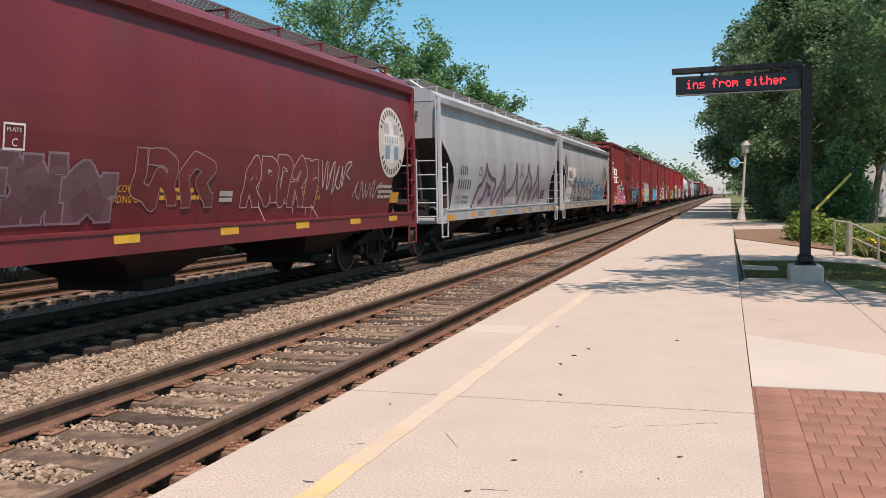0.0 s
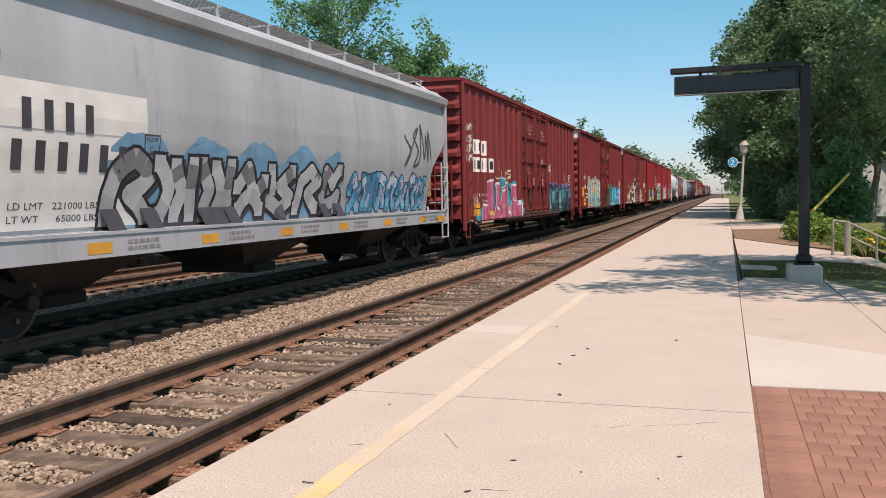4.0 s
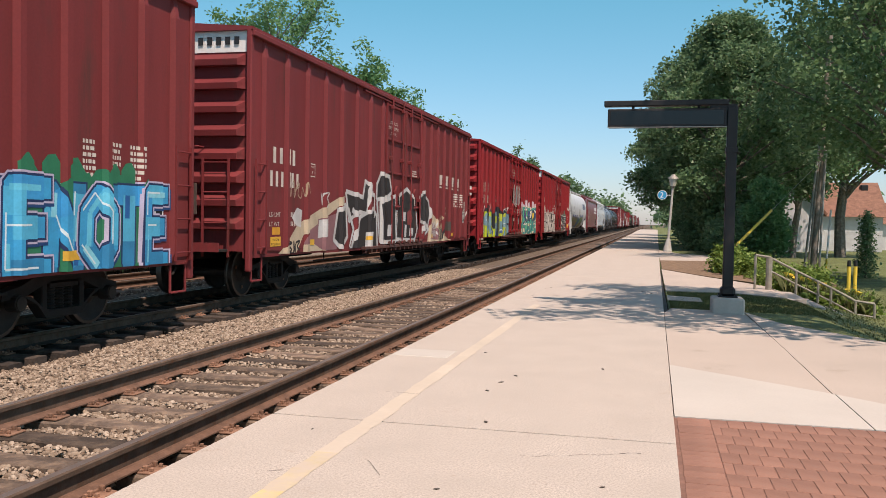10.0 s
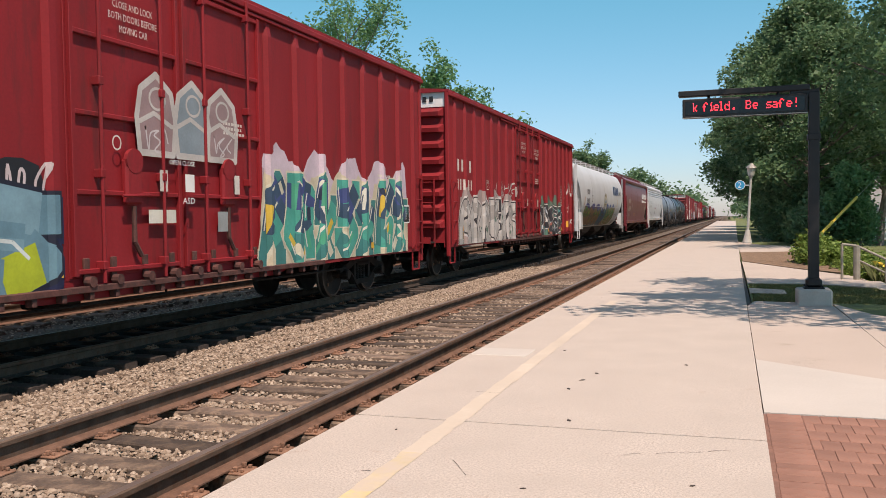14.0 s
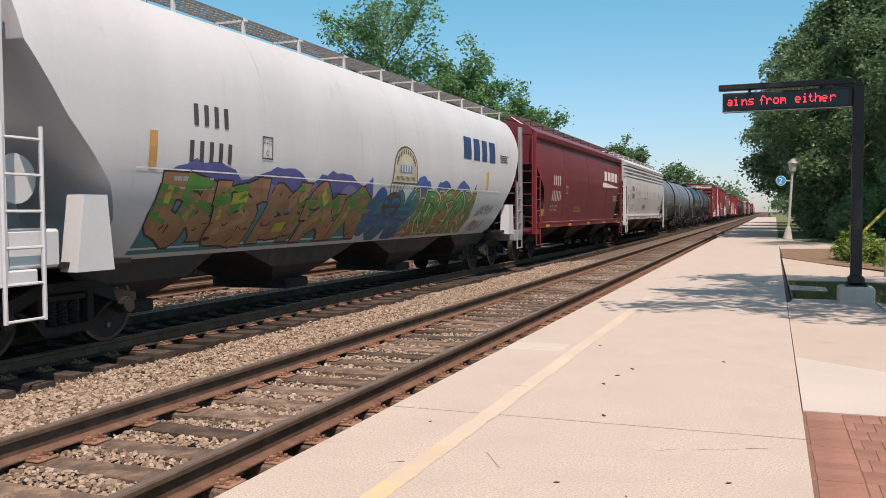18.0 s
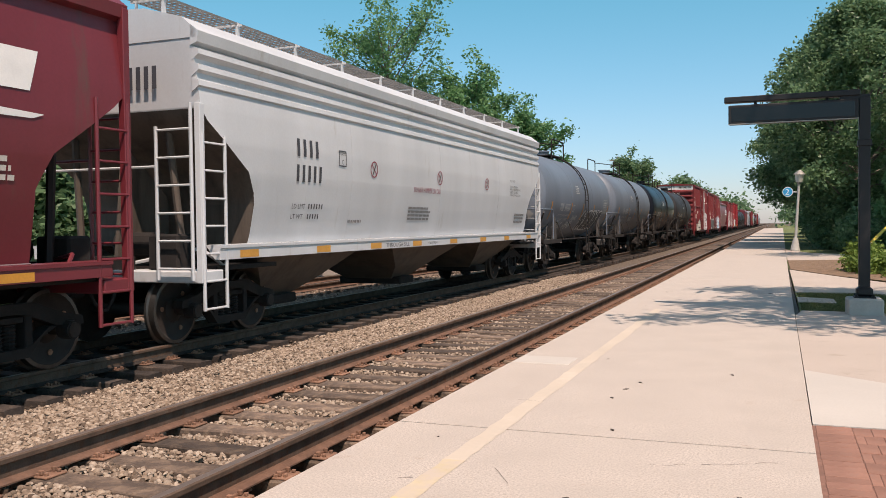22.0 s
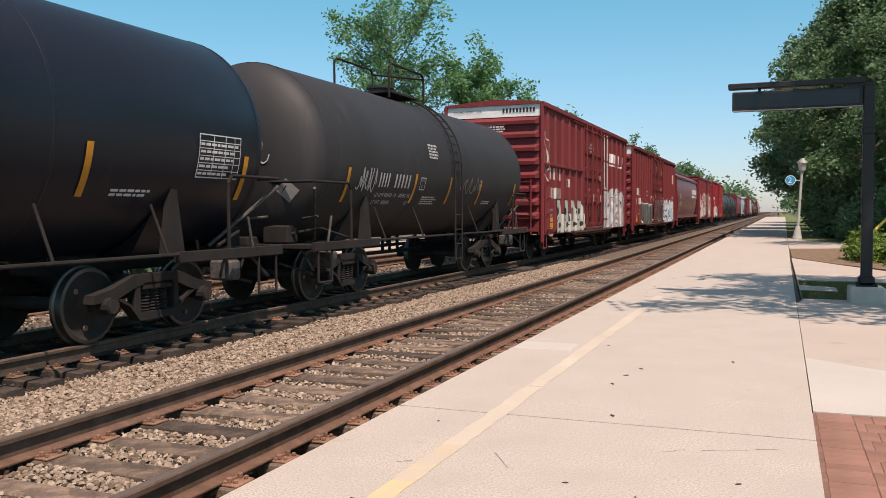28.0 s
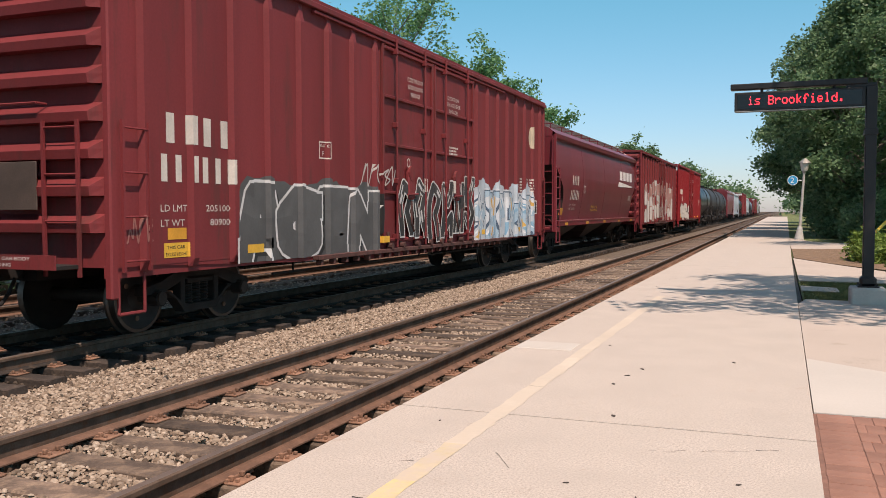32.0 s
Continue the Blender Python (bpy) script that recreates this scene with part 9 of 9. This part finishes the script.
for b in (tank12, tank13, tank14, tank15):
    m = MB()
    mat = OFF
    for row, (n, z, h) in enumerate(((10, 2.95, 0.10), (13, 2.80, 0.05), (12, 2.71, 0.05), (9, 2.60, 0.05))):
        for k in range(n):
            x = -0.55 + k * 0.085
            m.face([on_head(x, z), on_head(x + 0.05, z), on_head(x + 0.05, z + h), on_head(x, z + h)], mat)
    m.face([on_head(1.0, 1.72), on_head(1.18, 1.92), on_head(1.0, 2.12), on_head(0.82, 1.92)], flat((0.30, 0.29, 0.28)))
    tagged(part("end_lettering", m, b[0], "small lettering and a diamond placard on the tank head"), kind="stuff")

# 16 and 17
p = box_stencils(box16, twin=False, ld=("215300", "70700"), n1=(0.88, 2.58, 2.59, 2.97), n2=(0.84, 2.50, 1.98, 2.33), plate=3.25)
for k in range(4):
    p.rect(11.2 + 0.92 * k, 3.66, 11.75 + 0.92 * k, 4.06, M["white"], 0.004, 0.12)
    p.rect(11.05 + 0.92 * k, 3.52, 11.80 + 0.92 * k, 3.59, M["white"], 0.004)
p.done()
p = Paint(box16, "graffiti", "cream block graffiti with black edges")
CRM2, INK2 = flat((0.52, 0.51, 0.45)), flat((0.022, 0.020, 0.020))
for k in range(4):
    y = 1.62 + 1.07 * k
    o = 0.0040 + 0.0060 * (k % 2)
    body = [(y - 0.02, 1.98), (y + 0.66, 1.95), (y + 0.80, 1.62), (y + 0.78, 1.50), (y + 1.06, 1.48), (y + 1.06, 0.92), (y + 0.94, 0.92), (y + 0.90, 0.72), (y - 0.06, 0.76), (y + 0.06, 1.02), (y + 0.0, 1.45)]
    p.band([(q[0] - 0.05, q[1] - 0.05) for q in body + body[:1]], 0.11, INK2, o)
    p.poly(body, CRM2, o + 0.0012)
    p.band(body + body[:1], 0.035, INK2, o + 0.0018)
    p.poly([(y + 0.22, 1.66), (y + 0.44, 1.70), (y + 0.52, 1.52), (y + 0.34, 1.42), (y + 0.20, 1.48)], INK2, o + 0.0030)
    p.poly([(y + 0.46, 1.16), (y + 0.70, 1.20), (y + 0.84, 1.10), (y + 0.66, 1.00), (y + 0.48, 1.02)], INK2, o + 0.0030)
    p.band([(y + 0.02, 1.30), (y + 0.34, 1.24), (y + 0.44, 1.36)], 0.045, INK2, o + 0.0032)
    p.band([(y - 0.02, 0.88), (y + 0.4, 0.82), (y + 0.68, 0.90)], 0.05, INK2, o + 0.0034)
    p.band([(y + 0.80, 1.46), (y + 0.82, 1.22)], 0.035, INK2, o + 0.0036)
p.rect(3.80, 1.28, 4.25, 1.62, MAUVE, 0.018)
p.done()
for y in (9.55, 10.2):
    m = MB()
    m.tube((SIDE + 0.11, y, 0.95), (SIDE + 0.11, y, 4.72), 0.024, flat((0.50, 0.46, 0.45)), 8)
    for z in (1.2, 2.4, 3.6, 4.6):
        m.box(SIDE, y - 0.03, z, SIDE + 0.13, y + 0.03, z + 0.07, M["box_rust"], 0.006)
    part("pale_rod", m, box16[0], "pale vertical door guide rod")
piece(box16, "graffiti", "white and mauve graffiti with pale halo", (9.7, 14.9, 0.80, 2.3), "*A**A*", [(0.50, 0.47, 0.48), (0.58, 0.58, 0.59), (0.44, 0.36, 0.38)], (0.05, 0.04, 0.045), 102, weight=0.30, edge=0.035, halo=(0.60, 0.58, 0.57), halo_w=0.04, cloud=[(0.48, 0.49, 0.50), (0.44, 0.40, 0.41)], cloud_top=0.3, spots=[(0.34, 0.20, 0.21), (0.62, 0.62, 0.62)], shine=(0.70, 0.70, 0.70))
p = Paint(box16, "graffiti", "white looping tag on the corner panel")
p.ring(0.38, 3.35, 0.24, 0.55, 0.03, GRIME_WHITE)
p.ring(0.38, 3.25, 0.12, 0.42, 0.025, GRIME_WHITE)
p.ring(0.30, 4.0, 0.08, 0.09, 0.025, GRIME_WHITE)
p.stroke([(0.15, 2.75), (0.45, 2.65), (0.5, 2.5)], 0.03, GRIME_WHITE)
p.done()
end_marks(box16, [(-1.0, 0.4, 4.05, 4.35, 4, PALE), (-1.0, 0.5, 3.1, 3.4, 4, PALE)], (0.3, 1.4, 4.68, 4.82, 10, BLACK))
p = box_stencils(box17, ld=("205100", "80900"), n1=(0.95, 2.38, 2.39, 2.75), n2=(0.85, 2.43, 1.92, 2.25), plate=4.6)
p.disc(17.1, 3.7, 0.32, 0.32, flat((0.55, 0.45, 0.33)), 0.004)
p.done()
piece(box17, "graffiti", "dark grey block letters with white outlines", (2.3, 6.75, 0.74, 1.98), "AGEN", [(0.085, 0.085, 0.085), (0.10, 0.10, 0.10)], (0.62, 0.61, 0.60), 111, weight=0.44, edge=0.045, shade=(0.02, 0.02, 0.02), cloud=[(0.09, 0.09, 0.09)], cloud_top=0.1, swing=0.03)
piece(box17, "graffiti", "black and white graffiti over the doors", (7.4, 11.8, 0.9, 2.35), "******", [(0.03, 0.03, 0.03), (0.05, 0.045, 0.045)], (0.55, 0.53, 0.51), 112, weight=0.26, edge=0.035, spots=[(0.52, 0.50, 0.49), (0.20, 0.05, 0.05)], swing=0.14)
piece(box17, "graffiti", "white and pale blue graffiti", (11.9, 17.3, 0.74, 2.1), "******", [(0.50, 0.54, 0.57), (0.34, 0.46, 0.55), (0.58, 0.60, 0.62)], (0.06, 0.10, 0.15), 113, weight=0.32, edge=0.035, halo=(0.55, 0.58, 0.61), cloud=[(0.44, 0.50, 0.55)], cloud_top=0.3, spots=[(0.20, 0.36, 0.48), (0.60, 0.36, 0.10)], shine=(0.70, 0.71, 0.72))
p = Paint(box17, "graffiti", "faint tags")
scrawl(p, (0.2, 0.75, 1.2, 1.5), 114, flat((0.32, 0.13, 0.11)), 0.022, 4)
scrawl(p, (6.0, 7.4, 2.0, 2.4), 115, GRIME_WHITE, 0.03, 5)
p.done()
end_marks(box17, [(-1.2, -0.1, 3.98, 4.2, 2, PALE), (-1.2, -0.2, 3.1, 3.3, 2, PALE)], (0.5, 1.3, 4.55, 4.75, 6, BLACK))
piece(box19, "graffiti", "white graffiti", (1.0, 14.0, 0.9, 3.4), "*******", [(0.50, 0.47, 0.45), (0.36, 0.2, 0.18)], (0.40, 0.36, 0.34), 121)
piece(box20, "graffiti", "white graffiti", (1.2, 7.0, 0.74, 2.2), "*****", [(0.52, 0.50, 0.47)], (0.12, 0.10, 0.10), 122)
box_stencils(box20).done()

for b in (box7, box8, box16, box17):
    if b is box16:
        end_words(b, [("EXCESS HEIGHT CAR", -1.35, 4.72, 0.10, 0.95)], 0.027, BLACK)
    end_words(b, [("GROUND ONLY TO CAR BODY", -0.3, 1.03, 0.055, 1.2), ("WHEN WELDING", 0.0, 0.96, 0.055, 0.62)], -0.443, WHITE)

# track number on the round sign
m = MB()
for t in glyphs("2"):
    m.face([(-0.425 + (q[0] - 0.29) * 0.34, -0.0165, 2.48 + (q[1] - 0.35) * 0.34) for q in t], M["white"])
part("track_number", m, lamp, "white track number")


# ---------------------------------------------------------------- running message of the sign
LED = glow("red_led", (1.0, 0.03, 0.05), 2.6)
MESSAGE = "This is Brookfield. Be safe! Watch for trains from either direction."
# five by seven dot patterns, a row of dots in every two digits
DOTS = {"T": "1f040404040404", "h": "10101619111111", "i": "04000c0404040e", "s": "00000f100e011e", "B": "1e11111e11111e", "r": "00001619101010", "o": "00000e1111110e",
        "k": "10101214181412", "f": "0609081c080808", "e": "00000e111f100e", "l": "0c04040404040e", "d": "01010d1311110f", ".": "00000000000c0c", "a": "00000e010f110f",
        "!": "04040404000004", "W": "11111115151b11", "t": "08081c08080906", "c": "00000e1010110e", "n": "00001619111111", "m": "00001a15151111"}
LETTERS = []
for k, ch in enumerate(MESSAGE):
    if ch == " ":
        continue
    m = MB()
    for row in range(7):
        bits = int(DOTS[ch][2 * row:2 * row + 2], 16)
        for col in range(5):
            if bits >> (4 - col) & 1:
                x, z = 0.0142 * col, 0.0175 * (6 - row)
                m.face([(x, 0, z), (x + 0.0118, 0, z), (x + 0.0118, 0, z + 0.0145), (x, 0, z + 0.0145)], LED)
    ob = tagged(part("led_letter", m, sign, at=pose(-0.14, -0.05, 2.668)), kind="stuff")
    LETTERS.append((ob, k))


def letter_rows(k):
    """Letters run to the left across the window, then return inside the housing."""
    speed, step, left, right = 0.65, 0.087, -1.64, -0.26
    rows = []
    for t0 in (-7.0, 11.0, 30.0):
        enter = t0 + (-0.66 + step * k - right) / speed
        leave = t0 + (-0.66 + step * k - left) / speed
        seg = [(enter - 0.067, right, -0.03), (enter, right, -0.094), (enter + 0.13, right - 0.13 * speed, -0.094)]
        q = enter + 0.5
        while q < leave - 0.3:
            seg.append((q, right - (q - enter) * speed, -0.094))
            q += 0.5
        seg += [(leave - 0.13, left + 0.13 * speed, -0.094), (leave, left, -0.094), (leave + 0.067, left, -0.03), (leave + 0.6, left + 0.2, -0.03)]
        rows += seg
    rows = [r for r in rows if 0.0 <= r[0] <= 32.0] if rows else rows
    full = []
    alls = []
    for t0 in (-7.0, 11.0, 30.0):
        alls.append((t0 + (-0.66 + step * k - right) / speed, t0 + (-0.66 + step * k - left) / speed))
    def state(t):
        for a, b in alls:
            if a <= t <= b:
                return (right - (t - a) * speed, -0.094)
        return (right, -0.03)
    for t in (0.0, 32.0):
        x, y = state(t)
        full.append((t, x, y))
    rows = sorted(set(rows + full))
    out, last = [], -1
    for t, x, y in rows:
        if frame(t) > last:
            out.append((t, pose(x, y, 2.668)))
            last = frame(t)
    return out


# ---------------------------------------------------------------- what moves
def motions():
    times = [k * 2.0 for k in range(17)]
    for car, u0, sets in CARS:
        walk(car, [(t, pose(MID_X, u0 - travelled(t), MID_Z)) for t in times])
        for ob, y in sets:
            near = [k / 15 for k in range(481) if 3.0 < u0 + y - travelled(k / 15) < 30.0]
            if len(near) < 2:
                continue
            stops = ([0.0] if near[0] > 0 else []) + near + ([32.0] if near[-1] < 32 else [])
            t0, t1 = near[0], near[-1]
            walk(ob, [(t, pose(0, y, WHEEL_R, math.degrees((travelled(min(max(t, t0), t1)) - travelled(t0)) / WHEEL_R))) for t in stops])

    for ob, k in LETTERS:
        walk(ob, letter_rows(k))


motions()
